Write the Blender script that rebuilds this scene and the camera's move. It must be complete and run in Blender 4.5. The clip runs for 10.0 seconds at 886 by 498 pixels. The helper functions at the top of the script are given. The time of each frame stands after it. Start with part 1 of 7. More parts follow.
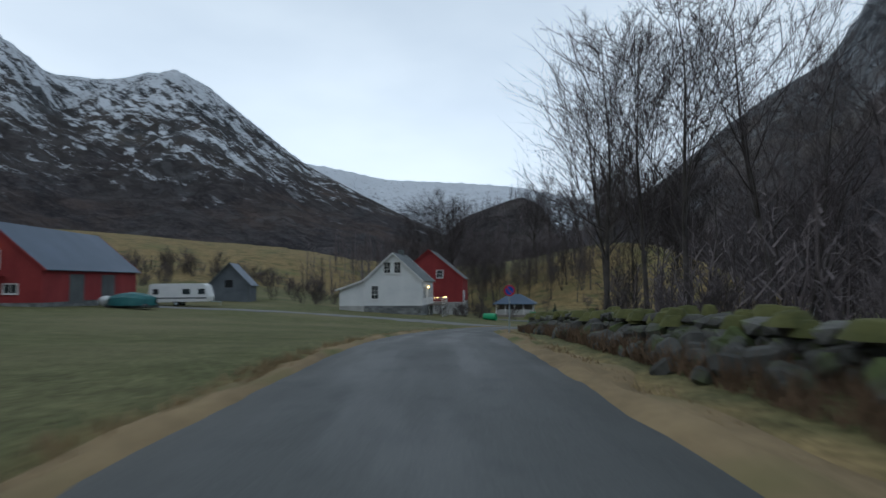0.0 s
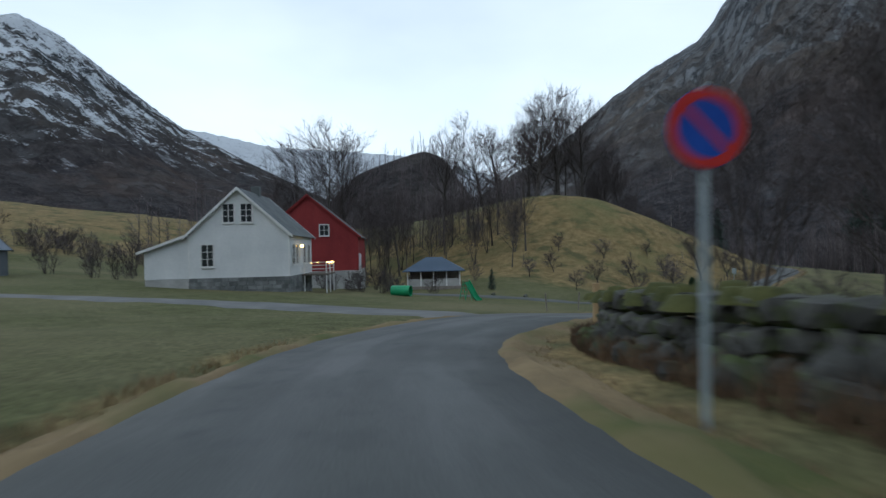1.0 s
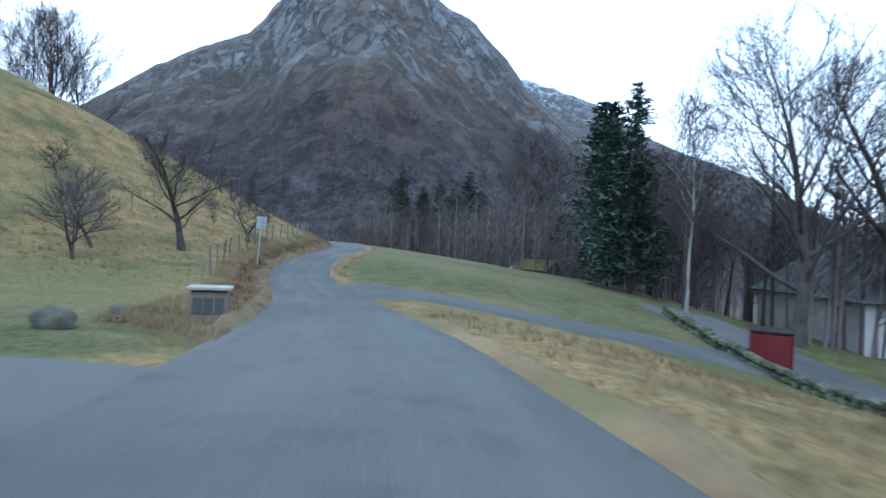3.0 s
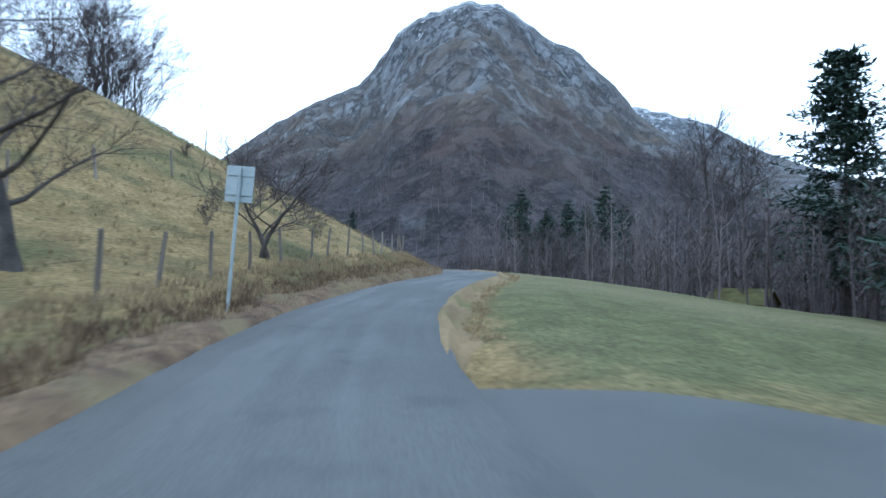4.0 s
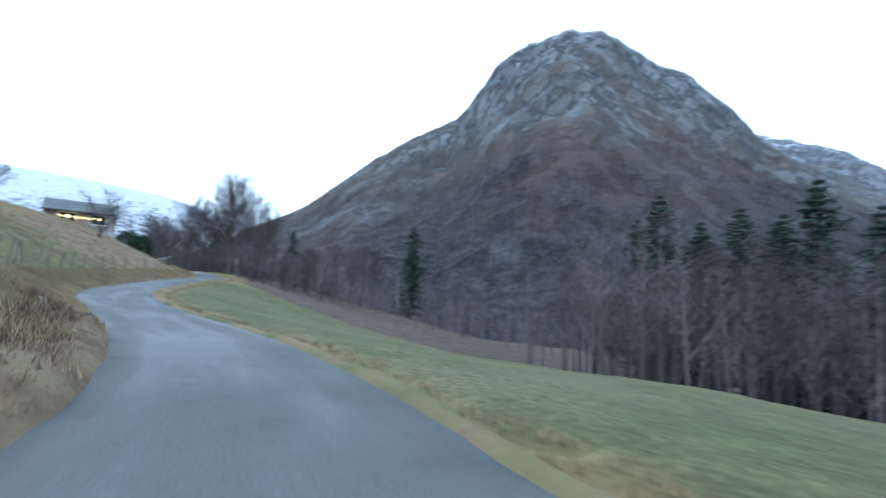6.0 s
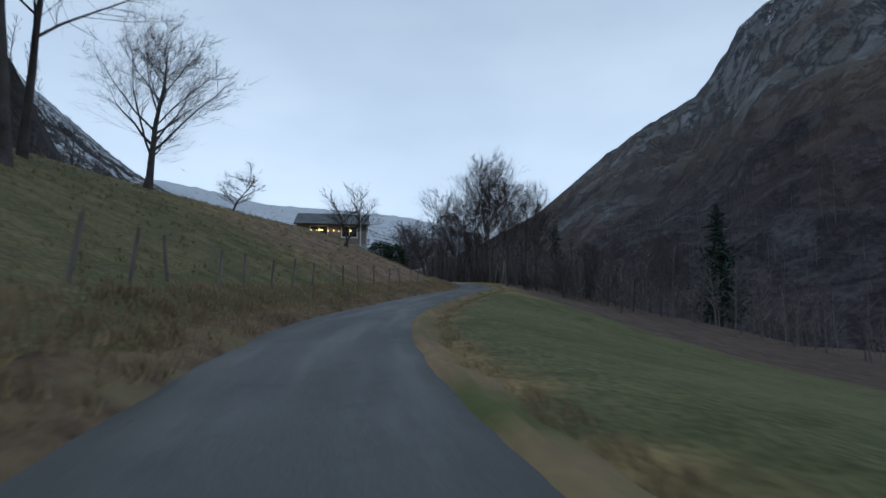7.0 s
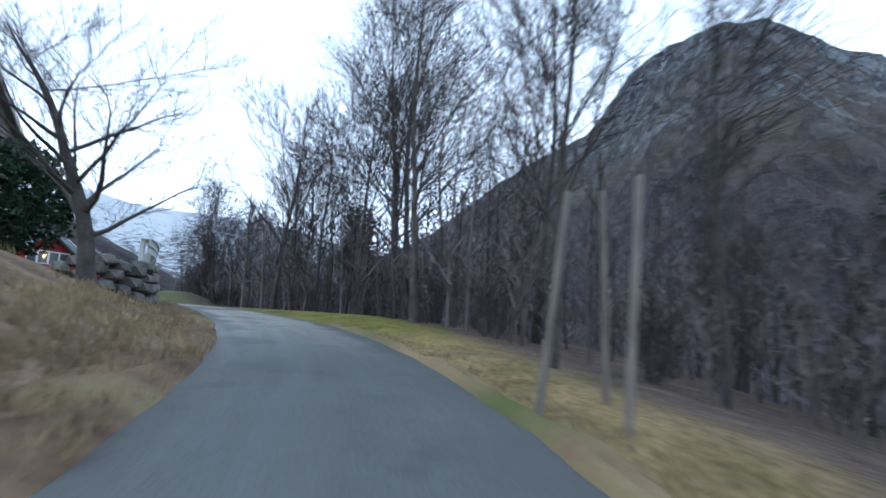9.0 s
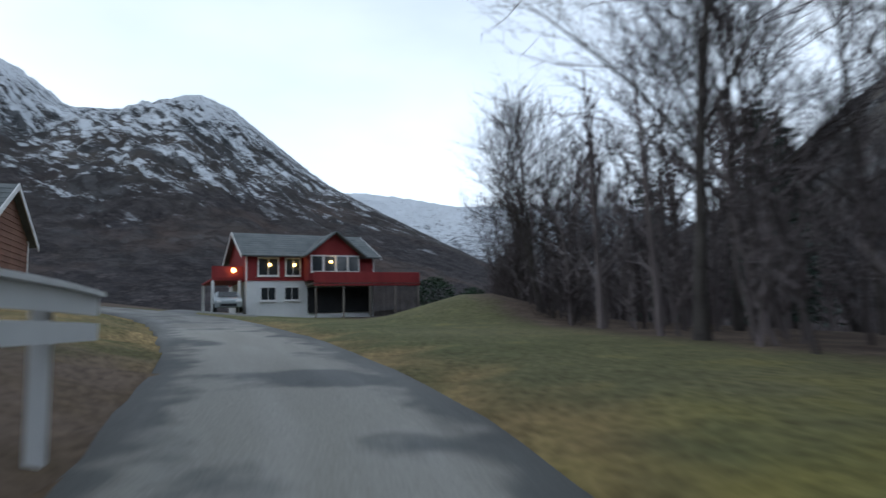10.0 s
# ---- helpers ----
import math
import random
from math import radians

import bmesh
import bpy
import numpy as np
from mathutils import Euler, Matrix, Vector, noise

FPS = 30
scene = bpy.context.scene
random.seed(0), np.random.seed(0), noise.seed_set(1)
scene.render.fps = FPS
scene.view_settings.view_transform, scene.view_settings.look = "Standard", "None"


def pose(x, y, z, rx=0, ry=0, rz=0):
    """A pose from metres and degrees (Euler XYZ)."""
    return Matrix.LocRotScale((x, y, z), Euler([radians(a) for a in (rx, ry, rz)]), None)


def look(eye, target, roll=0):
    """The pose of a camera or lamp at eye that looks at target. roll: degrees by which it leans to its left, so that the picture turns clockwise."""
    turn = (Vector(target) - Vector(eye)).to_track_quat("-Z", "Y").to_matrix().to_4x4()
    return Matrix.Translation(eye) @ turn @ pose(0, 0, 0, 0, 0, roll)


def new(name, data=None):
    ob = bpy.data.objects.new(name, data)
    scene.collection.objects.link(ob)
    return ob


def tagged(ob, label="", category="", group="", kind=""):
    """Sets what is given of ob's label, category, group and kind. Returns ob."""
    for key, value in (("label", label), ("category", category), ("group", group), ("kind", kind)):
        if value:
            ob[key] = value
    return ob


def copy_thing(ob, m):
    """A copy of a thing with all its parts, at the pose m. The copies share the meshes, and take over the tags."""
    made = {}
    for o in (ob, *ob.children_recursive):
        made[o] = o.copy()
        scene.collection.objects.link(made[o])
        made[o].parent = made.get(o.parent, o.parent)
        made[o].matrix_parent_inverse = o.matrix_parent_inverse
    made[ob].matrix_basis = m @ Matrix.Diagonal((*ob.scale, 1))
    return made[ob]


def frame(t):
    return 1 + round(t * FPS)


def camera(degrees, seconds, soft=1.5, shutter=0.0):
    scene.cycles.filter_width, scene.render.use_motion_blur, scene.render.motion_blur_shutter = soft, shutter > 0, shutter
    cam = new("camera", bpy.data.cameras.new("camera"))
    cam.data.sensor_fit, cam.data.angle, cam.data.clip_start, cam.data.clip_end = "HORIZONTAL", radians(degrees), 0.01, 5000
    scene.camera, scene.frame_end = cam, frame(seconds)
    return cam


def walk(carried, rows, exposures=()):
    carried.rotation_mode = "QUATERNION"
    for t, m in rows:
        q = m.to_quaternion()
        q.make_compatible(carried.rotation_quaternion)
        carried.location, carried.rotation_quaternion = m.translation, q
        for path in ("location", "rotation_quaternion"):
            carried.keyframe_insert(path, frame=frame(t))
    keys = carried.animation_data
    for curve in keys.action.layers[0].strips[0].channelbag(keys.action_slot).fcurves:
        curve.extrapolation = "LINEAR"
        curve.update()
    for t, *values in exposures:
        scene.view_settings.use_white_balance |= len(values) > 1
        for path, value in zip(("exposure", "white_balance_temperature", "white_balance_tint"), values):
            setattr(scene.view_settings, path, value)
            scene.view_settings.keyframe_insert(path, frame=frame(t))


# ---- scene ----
cam = camera(75.23, 10.0, soft=1.5, shutter=0.2)
PATH = [
    (0, pose(0.000, -0.000, 1.054, 93.23, 0.40, -1.04)),
    (0.5, pose(0.269, 13.537, 0.625, 91.28, 0.19, -10.44)),
    (1, pose(1.364, 28.327, -0.395, 90.20, 1.46, -11.47)),
    (1.25, pose(2.095, 35.674, -0.971, 90.11, 0.74, -18.24)),
    (1.5, pose(4.104, 42.160, -1.406, 90.19, 0.27, -26.19)),
    (1.75, pose(8.850, 48.184, -1.834, 89.96, -0.33, -46.94)),
    (2, pose(14.219, 53.235, -2.565, 90.27, -1.05, -59.75)),
    (2.5, pose(24.539, 61.018, -3.708, 89.69, -2.77, -58.33)),
    (2.7, pose(28.328, 64.193, -4.343, 89.48, -3.30, -57.38)),
    (3.25, pose(38.041, 72.502, -5.085, 91.17, -2.69, -52.76)),
    (3.8, pose(46.162, 81.010, -5.624, 93.06, -3.37, -46.97)),
    (4, pose(48.601, 83.967, -5.701, 93.44, -1.04, -44.41)),
    (4.5, pose(54.719, 91.792, -5.338, 96.96, 3.37, -47.62)),
    (5, pose(62.846, 98.310, -4.618, 97.69, 2.58, -62.95)),
    (5.5, pose(70.672, 104.090, -4.121, 96.45, -0.66, -52.79)),
    (6, pose(76.048, 111.284, -3.740, 96.71, -2.58, -34.80)),
    (6.2, pose(77.348, 114.841, -3.658, 96.55, -2.25, -24.11)),
    (6.75, pose(78.703, 125.039, -3.207, 96.68, -0.77, -12.58)),
    (7.3, pose(78.651, 136.776, -2.626, 96.67, 0.35, -10.68)),
    (7.5, pose(78.989, 141.475, -2.320, 97.21, 1.00, -13.15)),
    (8, pose(81.653, 153.679, -1.560, 97.77, 2.32, -25.11)),
    (8.5, pose(86.265, 165.148, -0.550, 98.55, -0.37, -29.75)),
    (9, pose(90.337, 175.633, 0.234, 98.98, -2.60, -22.80)),
    (9.5, pose(91.989, 186.608, 1.296, 96.79, -0.34, -8.79)),
    (10, pose(90.542, 197.149, 2.036, 96.50, 1.85, 8.19)),
]
EXPOSURES = [
    (0.0, -0.48, 5780, 6), (1.0, -0.26, 5700, 5), (1.6, 0.25, 5330, 4), (2.0, 0.60, 5180, 6), (2.5, 0.85, 4980, 5), (4.0, 1.06, 5000, 4),
    (5.0, 0.98, 4950, 4), (6.2, 1.12, 5050, 3), (7.3, -1.10, 5400, 7), (7.6, -1.0, 5400, 7), (8.0, -0.45, 5650, 7), (8.5, 0.50, 5300, 6),
    (9.0, 0.66, 5200, 7), (9.5, 0.70, 5350, 7), (10.0, -0.06, 5720, 8),
]
walk(cam, PATH, EXPOSURES)

# ---- world: overcast winter sky ----
world = bpy.data.worlds.new("overcast_sky")
scene.world = world
world.use_nodes = True
wn, wl = world.node_tree.nodes, world.node_tree.links
wn.clear()
w_out = wn.new("ShaderNodeOutputWorld")
w_bg = wn.new("ShaderNodeBackground")
sky = wn.new("ShaderNodeTexSky")
sky.sky_type = "NISHITA"
sky.sun_disc = False
sky.sun_elevation = radians(24)
sky.sun_rotation = radians(-60)
sky.air_density, sky.dust_density, sky.ozone_density = 1.0, 2.0, 1.0
w_tc = wn.new("ShaderNodeTexCoord")
w_map = wn.new("ShaderNodeMapping")
w_map.inputs["Scale"].default_value = (1.0, 1.0, 2.6)
w_noise = wn.new("ShaderNodeTexNoise")
w_noise.inputs["Scale"].default_value = 1.6
w_noise.inputs["Detail"].default_value = 5.0
w_ramp = wn.new("ShaderNodeValToRGB")
w_ramp.color_ramp.elements[0].position, w_ramp.color_ramp.elements[0].color = 0.25, (6.4, 7.1, 8.0, 1)
w_ramp.color_ramp.elements[1].position, w_ramp.color_ramp.elements[1].color = 0.75, (9.3, 9.8, 10.2, 1)
w_mix = wn.new("ShaderNodeMixRGB")
w_mix.inputs["Fac"].default_value = 0.93
wl.new(w_tc.outputs["Generated"], w_map.inputs["Vector"])
wl.new(w_map.outputs["Vector"], w_noise.inputs["Vector"])
wl.new(w_noise.outputs["Fac"], w_ramp.inputs["Fac"])
wl.new(sky.outputs["Color"], w_mix.inputs["Color1"])
wl.new(w_ramp.outputs["Color"], w_mix.inputs["Color2"])
w_sep = wn.new("ShaderNodeSeparateXYZ")
wl.new(w_tc.outputs["Generated"], w_sep.inputs["Vector"])
w_fall = wn.new("ShaderNodeMapRange")
w_fall.inputs["From Min"].default_value, w_fall.inputs["From Max"].default_value = 0.05, 1.0
w_fall.inputs["To Min"].default_value, w_fall.inputs["To Max"].default_value = 1.42, 0.52
wl.new(w_sep.outputs["Z"], w_fall.inputs["Value"])
w_dim = wn.new("ShaderNodeVectorMath")
w_dim.operation = "SCALE"
wl.new(w_mix.outputs["Color"], w_dim.inputs[0])
wl.new(w_fall.outputs["Result"], w_dim.inputs["Scale"])
wl.new(w_dim.outputs["Vector"], w_bg.inputs["Color"])
w_bg.inputs["Strength"].default_value = 0.115
wl.new(w_bg.outputs["Background"], w_out.inputs["Surface"])

sun_data = bpy.data.lights.new("sun", "SUN")
sun_data.energy, sun_data.angle, sun_data.color = 0.5, radians(40), (1.0, 0.97, 0.93)
sun = new("sun", sun_data)
sun.matrix_world = look((0, 0, 300), (150, 90, 150))

# ---- materials ----


def mat(name, col_a, col_b, scale=1.0, fine=12.0, rough=0.85, bump=0.3, bump_dist=0.02, metal=0.0, island=0.0, objrand=0.0, spec=0.3, stretch=(1, 1, 1), col_c=None, patch=0.15):
    """A two-scale procedural surface in object space (metres)."""
    m = bpy.data.materials.new(name)
    m.use_nodes = True
    n, l = m.node_tree.nodes, m.node_tree.links
    b = n["Principled BSDF"]
    b.inputs["Roughness"].default_value = rough
    b.inputs["Metallic"].default_value = metal
    b.inputs["Specular IOR Level"].default_value = spec
    tc = n.new("ShaderNodeTexCoord")
    mp = n.new("ShaderNodeMapping")
    mp.inputs["Scale"].default_value = stretch
    l.new(tc.outputs["Object"], mp.inputs["Vector"])
    big = n.new("ShaderNodeTexNoise")
    big.inputs["Scale"].default_value = scale
    big.inputs["Detail"].default_value = 5.0
    small = n.new("ShaderNodeTexNoise")
    small.inputs["Scale"].default_value = fine
    small.inputs["Detail"].default_value = 4.0
    l.new(mp.outputs["Vector"], big.inputs["Vector"])
    l.new(mp.outputs["Vector"], small.inputs["Vector"])
    add = n.new("ShaderNodeMath")
    add.operation = "MULTIPLY_ADD"
    add.inputs[1].default_value, add.inputs[2].default_value = 0.6, 0.0
    l.new(small.outputs["Fac"], add.inputs[0])
    add2 = n.new("ShaderNodeMath")
    add2.operation = "MULTIPLY_ADD"
    add2.inputs[1].default_value = 1.4
    l.new(big.outputs["Fac"], add2.inputs[0])
    l.new(add.outputs[0], add2.inputs[2])
    ramp = n.new("ShaderNodeMapRange")
    ramp.inputs["From Min"].default_value, ramp.inputs["From Max"].default_value = 0.65, 1.35
    l.new(add2.outputs[0], ramp.inputs["Value"])
    mix = n.new("ShaderNodeMixRGB")
    mix.inputs["Color1"].default_value, mix.inputs["Color2"].default_value = (*col_a, 1), (*col_b, 1)
    l.new(ramp.outputs["Result"], mix.inputs["Fac"])
    col = mix.outputs["Color"]
    if col_c:
        pn = n.new("ShaderNodeTexNoise")
        pn.inputs["Scale"].default_value = patch
        pn.inputs["Detail"].default_value = 6.0
        l.new(mp.outputs["Vector"], pn.inputs["Vector"])
        pr = n.new("ShaderNodeMapRange")
        pr.inputs["From Min"].default_value, pr.inputs["From Max"].default_value = 0.48, 0.66
        l.new(pn.outputs["Fac"], pr.inputs["Value"])
        m2 = n.new("ShaderNodeMixRGB")
        m2.inputs["Color2"].default_value = (*col_c, 1)
        l.new(pr.outputs["Result"], m2.inputs["Fac"])
        l.new(col, m2.inputs["Color1"])
        col = m2.outputs["Color"]
    if island or objrand:
        src = n.new("ShaderNodeNewGeometry").outputs["Random Per Island"] if island else n.new("ShaderNodeObjectInfo").outputs["Random"]
        hs = n.new("ShaderNodeHueSaturation")
        vr = n.new("ShaderNodeMapRange")
        k = island or objrand
        vr.inputs["To Min"].default_value, vr.inputs["To Max"].default_value = 1 - k, 1 + k
        l.new(src, vr.inputs["Value"])
        l.new(vr.outputs["Result"], hs.inputs["Value"])
        l.new(col, hs.inputs["Color"])
        col = hs.outputs["Color"]
    l.new(col, b.inputs["Base Color"])
    if bump:
        bp = n.new("ShaderNodeBump")
        bp.inputs["Strength"].default_value, bp.inputs["Distance"].default_value = bump, bump_dist
        l.new(add2.outputs[0], bp.inputs["Height"])
        l.new(bp.outputs["Normal"], b.inputs["Normal"])
    return m


def glow(name, colour, strength):
    m = bpy.data.materials.new(name)
    m.use_nodes = True
    b = m.node_tree.nodes["Principled BSDF"]
    b.inputs["Base Color"].default_value = (*colour, 1)
    b.inputs["Emission Color"].default_value = (*colour, 1)
    b.inputs["Emission Strength"].default_value = strength
    return m


M_BARK = mat("bark", (0.040, 0.035, 0.033), (0.115, 0.104, 0.096), 1.5, 14, 0.95, 0.5, objrand=0.25)
M_TWIG = mat("twig", (0.058, 0.049, 0.05), (0.12, 0.102, 0.103), 1.0, 6, 0.95, 0, objrand=0.3)
M_WOODS = mat("woods", (0.080, 0.067, 0.069), (0.165, 0.142, 0.142), 0.05, 1.0, 0.95, 0, island=0.5)
M_NEEDLE = mat("needles", (0.042, 0.066, 0.058), (0.085, 0.125, 0.098), 0.5, 8, 0.9, 0, island=0.35)
M_THUJA = mat("thuja_green", (0.014, 0.035, 0.02), (0.04, 0.075, 0.035), 1.5, 14, 0.9, 0, island=0.35)
M_ASPHALT = mat("asphalt", (0.074, 0.079, 0.077), (0.110, 0.116, 0.113), 0.5, 60, 0.7, 0.25, 0.006, spec=0.25, col_c=(0.125, 0.128, 0.126), patch=0.10)
M_GRAVEL = mat("gravel", (0.11, 0.115, 0.12), (0.22, 0.22, 0.215), 0.6, 30, 0.9, 0.5, 0.02)
M_VERGE = mat("dry_verge", (0.16, 0.115, 0.06), (0.32, 0.235, 0.125), 0.7, 9, 0.95, 0.6, 0.04, col_c=(0.10, 0.11, 0.035), patch=0.35)
M_BANK = mat("earth_bank", (0.055, 0.036, 0.024), (0.23, 0.155, 0.09), 2.4, 13, 0.95, 1.0, 0.10, col_c=(0.20, 0.16, 0.085), patch=0.7)
M_STONE = mat("field_stone", (0.050, 0.050, 0.045), (0.17, 0.168, 0.155), 1.2, 12, 0.9, 0.6, 0.02, objrand=0.35, col_c=(0.10, 0.13, 0.04), patch=1.4)
M_ROCK = mat("grey_rock", (0.17, 0.175, 0.175), (0.40, 0.40, 0.39), 1.5, 14, 0.9, 0.6, 0.02, island=0.3)
M_WHITE = mat("white_paint", (0.60, 0.62, 0.63), (0.74, 0.75, 0.75), 0.5, 5, 0.7, 0.1, 0.004)
M_TRIM = mat("white_trim", (0.66, 0.67, 0.67), (0.78, 0.78, 0.77), 1.0, 8, 0.6, 0.05, 0.002)
M_RED = mat("red_paint", (0.19, 0.022, 0.025), (0.29, 0.04, 0.04), 0.6, 7, 0.75, 0.15, 0.006, stretch=(1, 1, 0.4))
M_SLATE = mat("slate_roof", (0.07, 0.08, 0.085), (0.14, 0.155, 0.155), 0.8, 6, 0.7, 0.4, 0.01, island=0.2)
M_BLUEROOF = mat("blue_metal_roof", (0.055, 0.085, 0.13), (0.085, 0.12, 0.175), 0.3, 5, 0.5, 0.1, 0.004)
M_DARK = mat("near_black", (0.008, 0.009, 0.011), (0.018, 0.019, 0.022), 1, 6, 0.6, 0)
M_FOUND = mat("foundation_stone", (0.11, 0.12, 0.12), (0.25, 0.26, 0.26), 1.1, 9, 0.9, 0.6, 0.02, island=0.3)
M_PLASTER = mat("grey_plaster", (0.30, 0.30, 0.29), (0.5, 0.5, 0.49), 0.7, 8, 0.9, 0.2, 0.006)
M_POST = mat("weathered_wood", (0.13, 0.115, 0.10), (0.28, 0.25, 0.22), 1.5, 18, 0.95, 0.5, 0.006, objrand=0.25, stretch=(6, 6, 1))
M_STEEL = mat("galvanised_steel", (0.30, 0.36, 0.38), (0.44, 0.50, 0.52), 3, 20, 0.5, 0.05, 0.002, metal=0.1)
M_RUBBER = mat("black_rubber", (0.012, 0.012, 0.013), (0.03, 0.03, 0.03), 3, 20, 0.8, 0.1)
M_GLASSPANE = mat("window_glass", (0.02, 0.024, 0.028), (0.05, 0.056, 0.062), 0.6, 3, 0.08, 0, spec=0.6)
M_MOSSROOF = mat("mossy_roof", (0.085, 0.088, 0.07), (0.17, 0.17, 0.12), 1.3, 9, 0.95, 0.7, 0.04, col_c=(0.17, 0.16, 0.05), patch=0.7)
M_LAMP = glow("warm_lamp", (1.0, 0.58, 0.16), 14.0)

# ---- mesh helpers ----


def mesh_ob(name, verts, faces, material, parent=None, smooth=False, label=""):
    me = bpy.data.meshes.new(name)
    me.from_pydata([tuple(map(float, p)) for p in verts], [], [tuple(int(i) for i in q) for q in faces])
    me.materials.append(material)
    if smooth:
        me.polygons.foreach_set("use_smooth", [True] * len(me.polygons))
    me.update()
    ob = new(name, me)
    if parent:
        ob.parent = parent
    if label:
        tagged(ob, label)
    return ob


def part(name, bm, material, parent, label=""):
    me = bpy.data.meshes.new(name)
    bm.to_mesh(me)
    bm.free()
    me.materials.append(material)
    ob = new(name, me)
    ob.parent = parent
    if label:
        tagged(ob, label)
    return ob


CUBE = ((0, 3, 2, 1), (4, 5, 6, 7), (0, 1, 5, 4), (1, 2, 6, 5), (2, 3, 7, 6), (3, 0, 4, 7))


def box(bm, x0, x1, y0, y1, z0, z1, bev=0.0, m=None):
    """Adds a box to the bmesh; with bev its edges are chamfered."""
    if bev <= 0:
        pts, polys = [(x0, y0, z0), (x1, y0, z0), (x1, y1, z0), (x0, y1, z0), (x0, y0, z1), (x1, y0, z1), (x1, y1, z1), (x0, y1, z1)], CUBE
    else:
        c, h = Vector(((x0 + x1) / 2, (y0 + y1) / 2, (z0 + z1) / 2)), ((x1 - x0) / 2, (y1 - y0) / 2, (z1 - z0) / 2)
        b = min(bev, 0.45 * min(h))
        pts, index, polys = [], {}, []
        for sx in (-1, 1):
            for sy in (-1, 1):
                for sz in (-1, 1):
                    for ax in range(3):
                        q = [sx * (h[0] - b), sy * (h[1] - b), sz * (h[2] - b)]
                        q[ax] = (sx, sy, sz)[ax] * h[ax]
                        index[sx, sy, sz, ax] = len(pts)
                        pts.append(c + Vector(q))
                    polys.append([index[sx, sy, sz, ax] for ax in ((0, 1, 2) if sx * sy * sz > 0 else (0, 2, 1))])
        for ax in range(3):
            u, w = (ax + 1) % 3, (ax + 2) % 3
            for sg in (-1, 1):
                quad = []
                for a, e in ((-1, -1), (1, -1), (1, 1), (-1, 1)):
                    k = [0, 0, 0]
                    k[ax], k[u], k[w] = sg, a, e
                    quad.append(index[(*k, ax)])
                polys.append(quad if sg > 0 else quad[::-1])
            for a in (-1, 1):
                for e in (-1, 1):
                    k0, k1 = [0, 0, 0], [0, 0, 0]
                    k0[ax], k1[ax] = -1, 1
                    k0[u] = k1[u] = a
                    k0[w] = k1[w] = e
                    quad = [index[(*k0, u)], index[(*k1, u)], index[(*k1, w)], index[(*k0, w)]]
                    polys.append(quad if a * e < 0 else quad[::-1])
    if m is not None:
        pts = [m @ Vector(p) for p in pts]
    vs = [bm.verts.new(p) for p in pts]
    for q in polys:
        bm.faces.new([vs[k] for k in q])
    return vs


def tube(bm, a, b, r0, r1, sides=8, cap=True):
    """A tapered tube from a to b."""
    a, b = Vector(a), Vector(b)
    d = (b - a)
    m = Matrix.Translation((a + b) / 2) @ d.to_track_quat("Z", "Y").to_matrix().to_4x4()
    bmesh.ops.create_cone(bm, cap_ends=cap, segments=sides, radius1=r0, radius2=r1, depth=d.length, matrix=m)


def B():
    return bmesh.new()


def root(name, m, label, category, group="", kind=""):
    ob = new(name)
    ob.empty_display_size = 0.3
    ob.matrix_basis = m
    return tagged(ob, label, category, group, kind)


# ---- the line of the road ----
# stations: parameter, x, y, height of the asphalt
ROAD = [
    (0, 0.00, -0.00, 0.00),
    (0.5, 0.27, 13.54, -0.43),
    (1, 1.36, 28.33, -1.45),
    (1.25, 2.10, 35.67, -2.02),
    (1.5, 4.10, 42.16, -2.46),
    (1.75, 8.85, 48.18, -2.89),
    (2, 14.22, 53.23, -3.62),
    (2.5, 24.54, 61.02, -4.76),
    (2.7, 28.33, 64.19, -5.40),
    (3.25, 38.04, 72.50, -6.14),
    (3.8, 46.16, 81.01, -6.68),
    (4, 48.60, 83.97, -6.75),
    (4.5, 54.72, 91.79, -6.39),
    (5, 62.85, 98.31, -5.67),
    (5.5, 70.67, 104.09, -5.18),
    (6, 76.05, 111.28, -4.79),
    (6.2, 77.35, 114.84, -4.71),
    (6.75, 78.70, 125.04, -4.26),
    (7.3, 78.65, 136.78, -3.68),
    (7.5, 78.99, 141.47, -3.37),
    (8, 81.65, 153.68, -2.61),
    (8.5, 86.27, 165.15, -1.60),
    (9, 90.34, 175.63, -0.82),
    (9.5, 91.99, 186.61, 0.24),
    (10, 90.54, 197.15, 0.98),
]
rows = np.array(ROAD)


def natural_spline(tx, Y, tt):
    n = len(tx)
    hh = np.diff(tx)
    A = np.zeros((n, n))
    Bv = np.zeros((n, Y.shape[1]))
    A[0, 0] = A[-1, -1] = 1
    for i in range(1, n - 1):
        A[i, i - 1], A[i, i], A[i, i + 1] = hh[i - 1], 2 * (hh[i - 1] + hh[i]), hh[i]
        Bv[i] = 6 * ((Y[i + 1] - Y[i]) / hh[i] - (Y[i] - Y[i - 1]) / hh[i - 1])
    M = np.linalg.solve(A, Bv)
    i = np.clip(np.searchsorted(tx, tt) - 1, 0, n - 2)
    a, b, H = (tx[i + 1] - tt)[:, None], (tt - tx[i])[:, None], hh[i][:, None]
    return (M[i] * a ** 3 + M[i + 1] * b ** 3) / (6 * H) + (Y[i] / H - M[i] * H / 6) * a + (Y[i + 1] / H - M[i + 1] * H / 6) * b


line = natural_spline(rows[:, 0], rows[:, 1:], np.linspace(0, 10, 1001))
